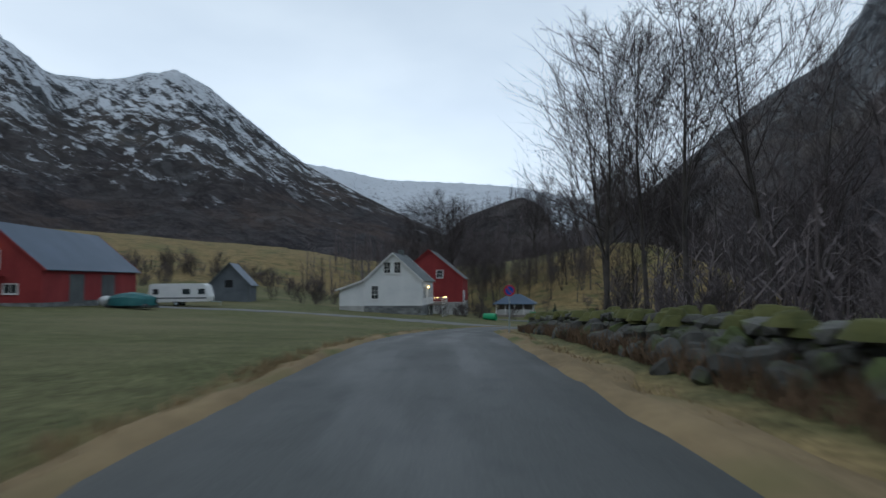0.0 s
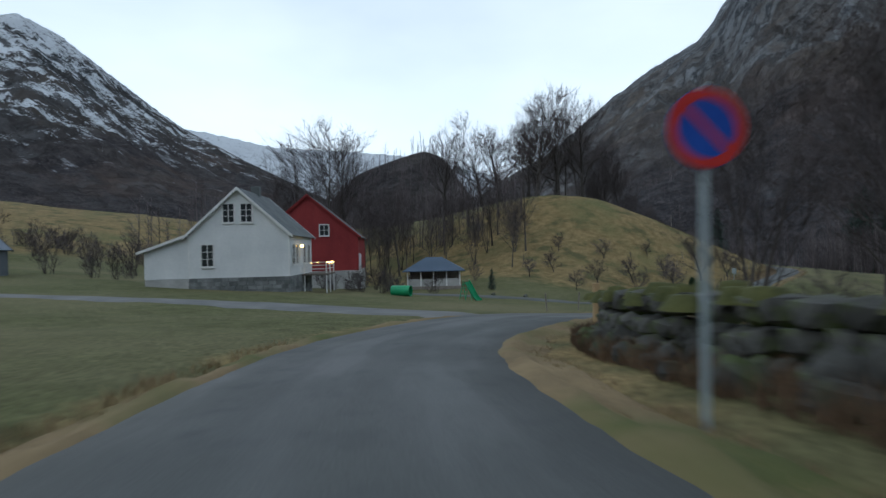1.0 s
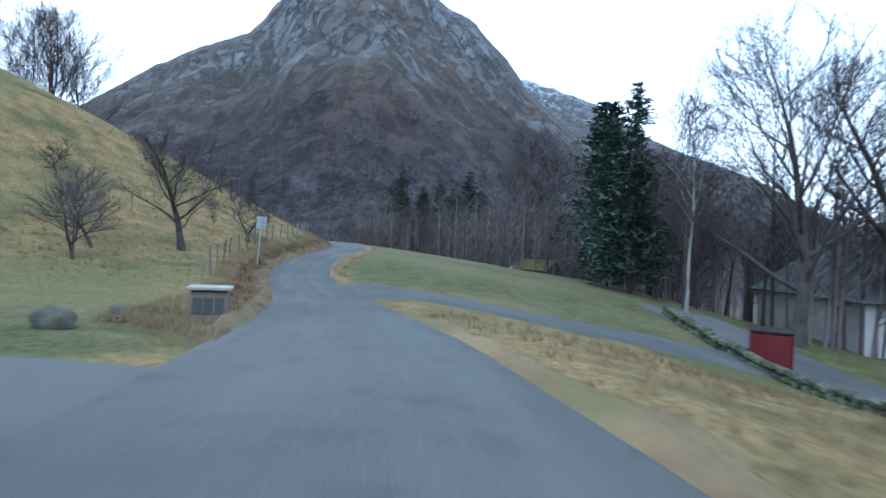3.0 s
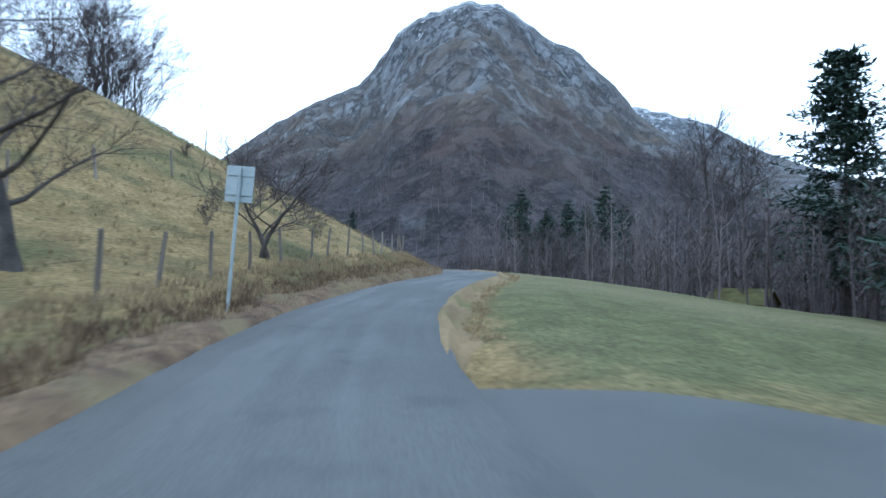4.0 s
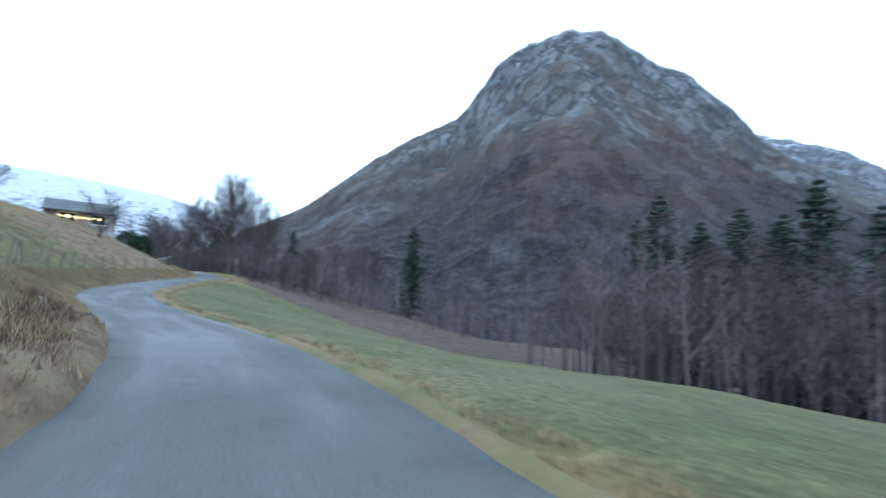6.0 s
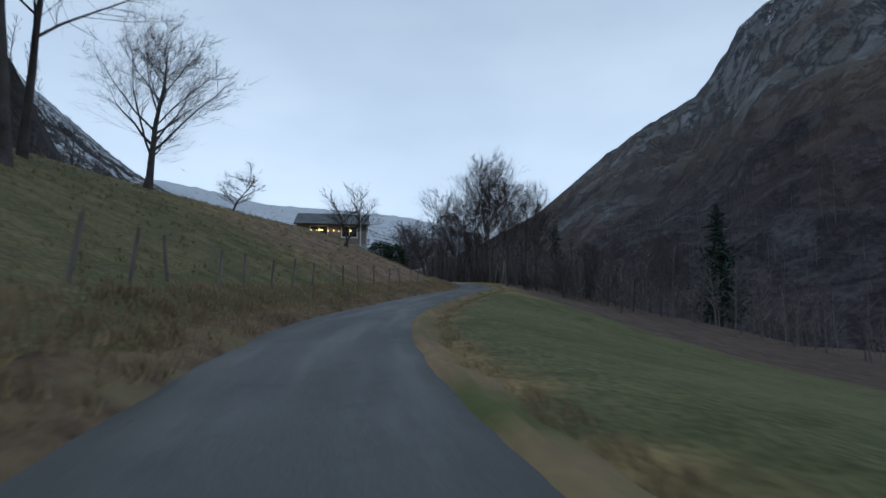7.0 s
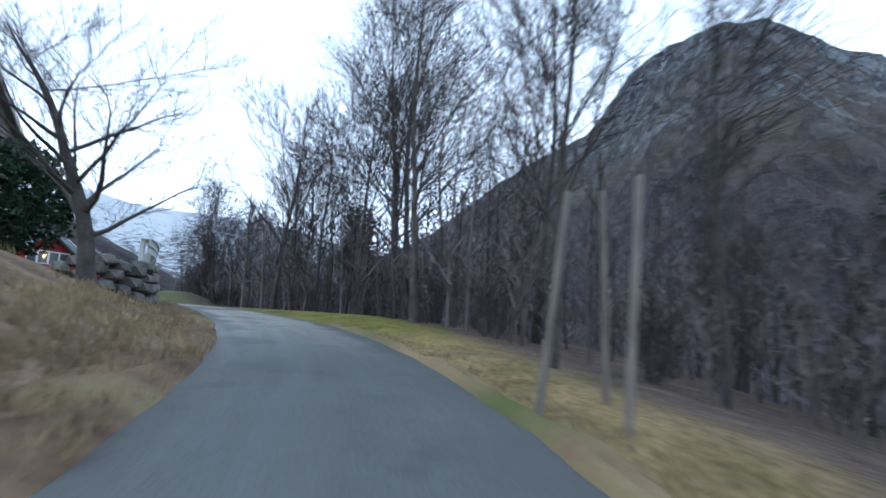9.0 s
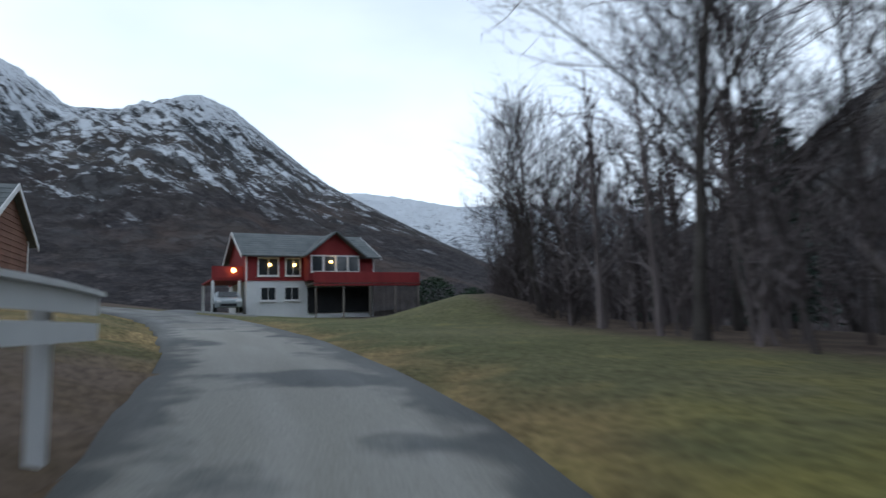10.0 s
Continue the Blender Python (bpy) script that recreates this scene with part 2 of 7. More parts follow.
# back behind the start, and on past the end in a left bend
d0 = line[10] - line[0]
d0 /= np.hypot(d0[0], d0[1])
back = np.array([line[0] - d0 * k for k in np.arange(40, 0, -0.5)])
back[:, 2] = line[0, 2] + np.linspace(0.6, 0, len(back))
BEND = np.array([line[-12, :2], line[-1, :2], (88.5, 202.1), (85.45, 207.4), (82.5, 211.6), (77.6, 217.8), (69.5, 225.6), (58, 235.5), (44, 246)])
b_seg = np.concatenate([[0], np.cumsum(np.linalg.norm(np.diff(BEND, axis=0), axis=1))])
run = np.arange(b_seg[1] + 0.5, b_seg[-1], 0.5)
ahead = np.column_stack([natural_spline(b_seg, BEND, run), line[-1, 2] + 0.049 * np.minimum(run - b_seg[1], 66.0)])
line = np.vstack([back, line, ahead])
cum = np.concatenate([[0], np.cumsum(np.hypot(*np.diff(line[:, :2], axis=0).T))])
cum -= cum[len(back)]
SS = np.arange(cum[0], cum[-1], 0.75)
CL = np.stack([np.interp(SS, cum, line[:, i]) for i in range(3)], 1)
for _ in range(3):
    CL[1:-1] = (CL[:-2] + 2 * CL[1:-1] + CL[2:]) / 4
TG = np.gradient(CL[:, :2], axis=0)
TG /= np.linalg.norm(TG, axis=1)[:, None]
RT = np.stack([TG[:, 1], -TG[:, 0]], 1)
W_S = [-40, 0, 27, 33, 39, 45, 50, 53, 56, 60, 83, 104, 124, 144, 161, 185, 210, 231, 238, 300]
W_L = [2.1, 2.03, 2.1, 2.4, 2.5, 2.5, 2.6, 2.5, 2.3, 2.1, 2.05, 2.05, 1.9, 1.67, 1.6, 1.69, 1.45, 1.3, 1.5, 1.6]
W_R = [1.8, 1.71, 1.66, 1.66, 1.68, 1.75, 1.8, 1.85, 1.9, 1.93, 1.7, 1.1, 0.95, 1.55, 1.3, 1.3, 1.46, 1.2, 1.45, 1.6]
WL, WR = np.interp(SS, W_S, W_L), np.interp(SS, W_S, W_R)


def on_road(s, l=0.0, dz=0.0):
    """The place at run s along the road and l to its right."""
    x, y, z = (np.interp(s, SS, CL[:, i]) for i in range(3))
    rx, ry = np.interp(s, SS, RT[:, 0]), np.interp(s, SS, RT[:, 1])
    return np.array([x + rx * l, y + ry * l, z + dz])


# ---- lie of the land: heights over the road, across it ----
OFF = [0, 2.1, 3.6, 6, 15, 30, 60, 100, 180, 400]
LEFT = {
    -40: (0, 0, 0.0, 0.05, 0.3, 0.8, 1.2, 4, 17, 35), 25: (0, 0, 0.0, 0.05, 0.3, 0.8, 1.2, 4, 19, 38), 45: (0, 0, 0.0, 0.0, 0.1, 0.5, 1.2, 5, 20, 38),
    60: (0, 0, 0.0, 0.05, 0.2, 0.7, 2.0, 5, 20, 38), 85: (0, 0, 0.0, 0.1, 0.4, 1.6, 3.5, 6, 20, 38), 97: (0, 0, 0.1, 0.3, 0.9, 3.4, 5.0, 6, 20, 38), 108: (0, 0, 0.35, 0.42, 0.9, 8.0, 9.5, 6, 20, 38),
    125: (0, 0, 0.5, 1.25, 5.3, 12.5, 16, 9, 18, 36), 155: (0, 0, 0.5, 1.8, 6.0, 12.2, 16, 10, 18, 36), 180: (0, 0, 0.4, 1.4, 5.2, 10.3, 14, 11, 18, 36),
    205: (0, 0, 0.3, 1.4, 5.2, 9.0, 11, 10, 18, 36), 222: (0, 0, 0.25, 1.2, 4.4, 6.4, 8, 9, 18, 36), 238: (0, 0, 0.5, 0.9, 2.0, 2.5, 4, 6, 18, 36), 300: (0, 0, 0.0, 0.2, 0.8, 1.5, 3, 5, 18, 36),
}
RIGHT = {
    -40: (0, 0, 0.0, 0.12, 0.2, -0.6, -2.0, -4, -8, -10), 25: (0, 0, 0.0, 0.12, 0.2, -0.6, -3.0, -6, -9, -12), 42: (0, 0, 0.0, 0.0, -0.6, -1.8, -5.0, -8, -10, -14), 60: (0, 0, -0.04, -0.25, -1.3, -3.2, -7.0, -9, -12, -15),
    80: (0, 0, -0.08, -0.5, -2.2, -4.3, -7.0, -9, -12, -15), 100: (0, 0, -0.08, -0.4, -1.9, -4.2, -6.8, -9, -12, -15), 112: (0, 0, -0.05, -0.2, -0.9, -2.7, -7.0, -10, -14, -18),
    150: (0, 0, -0.05, -0.25, -1.1, -2.5, -9, -13, -17, -20), 190: (0, 0, -0.1, -0.5, -2.6, -6.0, -12, -15, -20, -22), 215: (0, 0, -0.05, -0.4, -2.5, -6.0, -12, -15, -20, -22),
    230: (0, 0, 0.05, 0.2, 0.3, -1.5, -7.0, -12, -17, -20), 246: (0, 0, -0.02, -0.1, -0.25, -0.8, -4.0, -8, -14, -17), 262: (0, 0, -0.08, -0.35, -0.9, -1.2, -3.0, -6, -11, -14), 300: (0, 0, -0.1, -0.4, -1.2, -1.6, -3.0, -6, -11, -14),
}


# the knoll's head, the hollow behind the farm, a grassy hump by the last bend
HILLS = [(40, 132, 13, 3.6), (6, 122, 20, -6.5), (-6, 150, 22, -4.0), (88.6, 221.5, 2.3, 1.25), (64, 66, 8.0, -1.1)]


def sections(table):
    keys = sorted(table)
    return np.array([[np.interp(s, keys, [table[k][j] for k in keys]) for j in range(len(OFF))] for s in SS[::5]])


TAB_L, TAB_R = sections(LEFT), sections(RIGHT)


def land(x, y):
    """Ground heights for arrays of places; also the signed distance from the road and the run along it."""
    x, y = np.atleast_1d(np.asarray(x, float)), np.atleast_1d(np.asarray(y, float))
    cl, ss, rt, tab_l, tab_r = CL[::5], SS[::5], RT[::5], TAB_L, TAB_R
    z, dist, run = np.empty(len(x)), np.empty(len(x)), np.empty(len(x))
    for a in range(0, len(x), 4000):
        px, py = x[a:a + 4000, None], y[a:a + 4000, None]
        dx, dy = px - cl[:, 0], py - cl[:, 1]
        d2 = dx * dx + dy * dy
        lat = dx * rt[:, 0] + dy * rt[:, 1]
        d = np.sqrt(d2)
        k = d2.argmin(1)
        # fine nearest point for what is close
        dxf, dyf = px - CL[:, 0], py - CL[:, 1]
        kf = (dxf * dxf + dyf * dyf).argmin(1)
        i = np.arange(len(kf))
        side = np.sign(dxf[i, kf] * RT[kf, 0] + dyf[i, kf] * RT[kf, 1])
        dn = np.sqrt(dxf[i, kf] ** 2 + dyf[i, kf] ** 2)
        w = 1.0 / (d2 + 0.3) ** 3
        w /= w.sum(1)[:, None]
        # cross profile of every stretch, at that stretch's own distance
        j = np.clip(np.searchsorted(OFF, d) - 1, 0, len(OFF) - 2)
        o = np.array(OFF)
        fr = np.clip((d - o[j]) / (o[j + 1] - o[j]), 0, 1)
        col = np.arange(len(ss))[None, :]
        pl = tab_l[col, j] * (1 - fr) + tab_l[col, j + 1] * fr
        pr = tab_r[col, j] * (1 - fr) + tab_r[col, j + 1] * fr
        prof = np.where(lat > 0, pr, pl)
        z[a:a + 4000] = (w * (cl[:, 2] + prof)).sum(1)
        for hx, hy, hr, hh in HILLS:
            z[a:a + 4000] += hh * np.exp(-((px[:, 0] - hx) ** 2 + (py[:, 0] - hy) ** 2) / (2 * hr * hr))
        dist[a:a + 4000] = dn * side
        run[a:a + 4000] = SS[kf]
    return z, dist, run


def axis(lo, hi, step, far, grow=1.22):
    v = list(np.arange(lo, hi + 0.01, step))
    a, s = lo, step
    while a > -far:
        s *= grow
        a -= s
        v.insert(0, a)
    a, s = hi, step
    while a < far:
        s *= grow
        a += s
        v.append(a)
    return np.array(v)


gx, gy = axis(-62, 150, 1.4, 3600), axis(-25, 262, 1.4, 3600)
GX, GY = np.meshgrid(gx, gy)
gz, gd, gr = land(GX.ravel(), GY.ravel())
wl_, wr_ = np.interp(gr, SS, WL), np.interp(gr, SS, WR)
over = np.where(gd < 0, -gd - wl_, gd - wr_)
gz = gz - 0.22 * np.clip(1.0 - (over - 0.35) / 1.1, 0, 1)
far_off = np.clip((np.abs(gd) - 2.5) / 12, 0, 1)
gz += far_off * np.array([0.35 * noise.noise((a * 0.07, b * 0.07, 3.0)) + 0.10 * noise.noise((a * 0.4, b * 0.4, 8.0)) for a, b in zip(GX.ravel(), GY.ravel())])
nx, ny = len(gx), len(gy)
ii = np.arange((nx - 1) * (ny - 1))
cx, cy = ii % (nx - 1), ii // (nx - 1)
i0 = cy * nx + cx
ground = mesh_ob("ground", np.stack([GX.ravel(), GY.ravel(), gz], 1), np.stack([i0, i0 + 1, i0 + nx + 1, i0 + nx], 1), M_VERGE, smooth=True)
tagged(ground, "winter grass of a mown field and rough dry hillside", "ground", kind="structure")


GZ = gz.reshape(ny, nx)


def ground_z(x, y):
    """Height of the ground sheet itself."""
    i = int(np.clip(np.searchsorted(gx, x) - 1, 0, nx - 2))
    j = int(np.clip(np.searchsorted(gy, y) - 1, 0, ny - 2))
    u, v = (x - gx[i]) / (gx[i + 1] - gx[i]), (y - gy[j]) / (gy[j + 1] - gy[j])
    return float(GZ[j, i] * (1 - u) * (1 - v) + GZ[j, i + 1] * u * (1 - v) + GZ[j + 1, i] * (1 - u) * v + GZ[j + 1, i + 1] * u * v)


def ground_material():
    """Grass: mown green fields, dry yellow hillside, brown leaf litter under the woods, by three painted masks."""
    m = bpy.data.materials.new("winter_grass")
    m.use_nodes = True
    n, l = m.node_tree.nodes, m.node_tree.links
    b = n["Principled BSDF"]
    b.inputs["Roughness"].default_value = 0.95
    b.inputs["Specular IOR Level"].default_value = 0.15
    tc = n.new("ShaderNodeTexCoord")

    def noise_at(scale, detail=5.0):
        t = n.new("ShaderNodeTexNoise")
        t.inputs["Scale"].default_value, t.inputs["Detail"].default_value = scale, detail
        l.new(tc.outputs["Object"], t.inputs["Vector"])
        return t.outputs["Fac"]

    def mixc(fac, a, c):
        t = n.new("ShaderNodeMixRGB")
        if isinstance(fac, float):
            t.inputs["Fac"].default_value = fac
        else:
            l.new(fac, t.inputs["Fac"])
        for sock, val in (("Color1", a), ("Color2", c)):
            if isinstance(val, tuple):
                t.inputs[sock].default_value = (*val, 1)
            else:
                l.new(val, t.inputs[sock])
        return t.outputs["Color"]

    def ramp(src, lo, hi):
        t = n.new("ShaderNodeMapRange")
        t.inputs["From Min"].default_value, t.inputs["From Max"].default_value = lo, hi
        l.new(src, t.inputs["Value"])
        return t.outputs["Result"]

    n1, n2, n3 = noise_at(0.09), noise_at(1.1, 8.0), noise_at(9.0, 8.0)
    green = mixc(ramp(n2, 0.3, 0.7), (0.080, 0.086, 0.036), (0.140, 0.142, 0.064))
    green = mixc(ramp(n1, 0.42, 0.68), green, (0.165, 0.150, 0.080))
    dry = mixc(ramp(n2, 0.3, 0.7), (0.16, 0.118, 0.052), (0.29, 0.215, 0.10))
    dry = mixc(ramp(noise_at(0.35, 7.0), 0.5, 0.66), dry, (0.105, 0.10, 0.045))
    dry = mixc(ramp(n1, 0.52, 0.72), dry, (0.15, 0.145, 0.062))
    litter = mixc(ramp(n2, 0.3, 0.7), (0.065, 0.048, 0.04), (0.14, 0.105, 0.08))
    at = n.new("ShaderNodeAttribute")
    at.attribute_name = "cover"
    sep = n.new("ShaderNodeSeparateColor")
    l.new(at.outputs["Color"], sep.inputs["Color"])

    def soft(src):
        t = n.new("ShaderNodeMath")
        t.operation = "MULTIPLY_ADD"
        t.inputs[1].default_value, t.inputs[2].default_value = 0.7, -0.35
        l.new(n2, t.inputs[0])
        u = n.new("ShaderNodeMath")
        u.operation = "ADD"
        l.new(src, u.inputs[0])
        l.new(t.outputs[0], u.inputs[1])
        return ramp(u.outputs[0], 0.25, 0.75)

    col = mixc(soft(sep.outputs["Red"]), green, dry)
    rust = mixc(ramp(n2, 0.3, 0.7), (0.13, 0.085, 0.058), (0.29, 0.21, 0.155))
    col = mixc(soft(sep.outputs["Blue"]), col, rust)
    moss = mixc(ramp(n2, 0.3, 0.7), (0.115, 0.108, 0.024), (0.225, 0.200, 0.050))
    col = mixc(soft(at.outputs["Alpha"]), col, moss)
    col = mixc(soft(sep.outputs["Green"]), col, litter)
    fine = n.new("ShaderNodeHueSaturation")
    vv = n.new("ShaderNodeMapRange")
    vv.inputs["From Min"].default_value, vv.inputs["From Max"].default_value = 0.25, 0.75
    vv.inputs["To Min"].default_value, vv.inputs["To Max"].default_value = 0.5, 1.5
    l.new(n3, vv.inputs["Value"])
    l.new(vv.outputs["Result"], fine.inputs["Value"])
    l.new(col, fine.inputs["Color"])
    l.new(fine.outputs["Color"], b.inputs["Base Color"])
    bp = n.new("ShaderNodeBump")
    bp.inputs["Strength"].default_value, bp.inputs["Distance"].default_value = 0.6, 0.08
    l.new(n3, bp.inputs["Height"])
    l.new(bp.outputs["Normal"], b.inputs["Normal"])
    return m


def smooth01(v, a, b):
    t = np.clip((v - a) / (b - a), 0, 1)
    return t * t * (3 - 2 * t)


ground.data.materials[0] = ground_material()
cover = ground.data.color_attributes.new("cover", "FLOAT_COLOR", "POINT")
is_l, a_ = gd < 0, np.abs(gd)
dry_m = np.where(is_l, smooth01(gr, 88, 104) * smooth01(a_, 2, 5) * (1 - 0.62 * smooth01(gr, 148, 162) * (1 - smooth01(gr, 188, 200))), 0.0)
dry_m = np.maximum(dry_m, np.where(is_l & (gr < 95), smooth01(a_, 70, 90), 0))
dry_m = np.maximum(dry_m, np.where(~is_l, smooth01(gr, 30, 42) * (1 - smooth01(gr, 104, 114)) * (1 - smooth01(a_, 8, 16)), 0))
dry_m = np.maximum(dry_m, 1 - smooth01(over, 0.4, 1.6))
lit_edge = np.interp(gr, [-40, 30, 40, 104, 112, 135, 150, 165, 185, 195, 203, 214, 220, 226, 236, 250, 300], [5.4, 6, 40, 45, 38, 38, 33, 31, 22, 10, 3.0, 2.5, 3.0, 4.2, 6.0, 9, 20])
lit_m = np.where(~is_l, smooth01(a_, lit_edge - 1, lit_edge + 3), np.maximum(smooth01(a_, 240, 320), 0.55 * smooth01(gr, 222, 230) * (1 - smooth01(gr, 240, 246)) * (1 - smooth01(a_, 4, 7))))
rust_m = np.where(is_l, 0.62 * smooth01(gr, 186, 198) * (1 - smooth01(gr, 238, 246)) * (1 - smooth01(a_, 10, 20)), 0.0)
dry_m = np.maximum(dry_m, np.where(~is_l, smooth01(gr, 196, 204) * (0.75 - 0.6 * smooth01(gr, 221, 229)), 0))
moss_m = np.where(~is_l, 0.85 * smooth01(gr, 218, 225) * (1 - 0.75 * smooth01(gr, 229, 238)), 0.0)
cover.data.foreach_set("color", np.stack([dry_m, lit_m, rust_m, moss_m], 1).ravel())

# ---- the road: a slab of asphalt with worn edges ----


def strip(name, ss, lefts, rights, top, material, thick=0.12, cross=5, label="", crown=0.0, category="road"):
    verts, faces = [], []
    for k, s in enumerate(ss):
        for j in range(cross):
            f = j / (cross - 1)
            l = lefts[k] * (1 - f) + rights[k] * f
            verts.append(on_road(s, l, top + crown * (1 - (2 * f - 1) ** 2)))
    base = len(verts)
    for k, s in enumerate(ss):
        verts.append(on_road(s, lefts[k] - 0.08, top - thick))
        verts.append(on_road(s, rights[k] + 0.08, top - thick))
    for k in range(len(ss) - 1):
        for j in range(cross - 1):
            a = k * cross + j
            faces.append((a, a + 1, a + cross + 1, a + cross))
        faces.append((base + 2 * k, k * cross, (k + 1) * cross, base + 2 * k + 2))
        faces.append((k * cross + cross - 1, base + 2 * k + 1, base + 2 * k + 3, (k + 1) * cross + cross - 1))
    return tagged(mesh_ob(name, verts, faces, material, smooth=True), label, category, kind="structure")


jit = np.array([0.06 * noise.noise((s * 0.8, 1.5, 0)) + 0.05 * noise.noise((s * 2.7, 4.5, 0)) for s in SS])
jit2 = np.array([0.06 * noise.noise((s * 0.8, 9.5, 0)) + 0.05 * noise.noise((s * 2.7, 7.5, 0)) for s in SS])


def lane_asphalt():
    """Old asphalt: fine chippings, lighter wheel tracks and damp streaks along the lane, pale dusty patches towards its end."""
    m = M_ASPHALT.copy()
    m.name = "lane_asphalt"
    n, l = m.node_tree.nodes, m.node_tree.links
    b = n["Principled BSDF"]
    base = b.inputs["Base Color"].links[0].from_socket
    at = n.new("ShaderNodeAttribute")
    at.attribute_name = "lane"
    sep = n.new("ShaderNodeSeparateColor")
    l.new(at.outputs["Color"], sep.inputs["Color"])

    def noise_on(vec, scale, detail):
        t = n.new("ShaderNodeTexNoise")
        t.inputs["Scale"].default_value, t.inputs["Detail"].default_value = scale, detail
        l.new(vec, t.inputs["Vector"])
        return t.outputs["Fac"]

    def ramp(src, lo, hi, a=0.0, c=1.0):
        t = n.new("ShaderNodeMapRange")
        t.inputs["From Min"].default_value, t.inputs["From Max"].default_value = lo, hi
        t.inputs["To Min"].default_value, t.inputs["To Max"].default_value = a, c
        l.new(src, t.inputs["Value"])
        return t.outputs["Result"]

    def times(a, c):
        t = n.new("ShaderNodeMath")
        t.operation = "MULTIPLY"
        l.new(a, t.inputs[0])
        l.new(c, t.inputs[1])
        return t.outputs[0]

    def blend(fac, colour, src):
        t = n.new("ShaderNodeMixRGB")
        l.new(fac, t.inputs["Fac"])
        l.new(src, t.inputs["Color1"])
        t.inputs["Color2"].default_value = (*colour, 1)
        return t.outputs["Color"]

    run = n.new("ShaderNodeMapping")
    run.inputs["Scale"].default_value = (2.6, 6.0, 0.0)
    l.new(at.outputs["Color"], run.inputs["Vector"])
    streak = noise_on(run.outputs["Vector"], 1.6, 5.0)
    tc = n.new("ShaderNodeTexCoord").outputs["Object"]
    patch, grit, blot = noise_on(tc, 0.55, 7.0), noise_on(tc, 45.0, 3.0), noise_on(tc, 1.6, 6.0)
    col = blend(ramp(streak, 0.48, 0.72, 0.0, 0.38), (0.145, 0.15, 0.147), base)
    col = blend(ramp(blot, 0.56, 0.7, 0.0, 0.35), (0.045, 0.052, 0.056), col)
    dust = times(ramp(patch, 0.40, 0.47), sep.outputs["Blue"])
    off = n.new("ShaderNodeMath")
    off.operation = "SUBTRACT"
    l.new(sep.outputs["Red"], off.inputs[0])
    off.inputs[1].default_value = 0.5
    side = n.new("ShaderNodeMath")
    side.operation = "ABSOLUTE"
    l.new(off.outputs[0], side.inputs[0])
    ragged = n.new("ShaderNodeMath")
    ragged.operation = "MULTIPLY_ADD"
    ragged.inputs[1].default_value = 0.5
    l.new(blot, ragged.inputs[0])
    l.new(side.outputs[0], ragged.inputs[2])
    dust = times(dust, ramp(ragged.outputs[0], 0.56, 0.66, 1.0, 0.15))
    col = blend(dust, (0.27, 0.26, 0.23), col)
    hs = n.new("ShaderNodeHueSaturation")
    l.new(ramp(grit, 0.25, 0.75, 0.7, 1.3), hs.inputs["Value"])
    l.new(col, hs.inputs["Color"])
    l.new(hs.outputs["Color"], b.inputs["Base Color"])
    l.new(ramp(streak, 0.4, 0.65, 0.55, 0.85), b.inputs["Roughness"])
    return m


road = strip("road", SS, -WL + jit, WR + jit2, 0.0, lane_asphalt(), label="narrow worn grey asphalt lane, slightly damp", crown=0.02)
lane_at = np.zeros((len(SS), 5, 4))
lane_at[:, :, 0] = np.linspace(0, 1, 5)[None, :]
lane_at[:, :, 1] = (SS / 60.0)[:, None]
lane_at[:, :, 2] = (smooth01(SS, 216, 226) * (1 - 0.6 * smooth01(SS, 246, 256)))[:, None]
edge_at = np.zeros((len(SS) * 2, 4))
edge_at[:, 1] = np.repeat(SS / 60.0, 2)
road.data.color_attributes.new("lane", "FLOAT_COLOR", "POINT").data.foreach_set("color", np.vstack([lane_at.reshape(-1, 4), edge_at]).ravel())

# ---- mountains ----


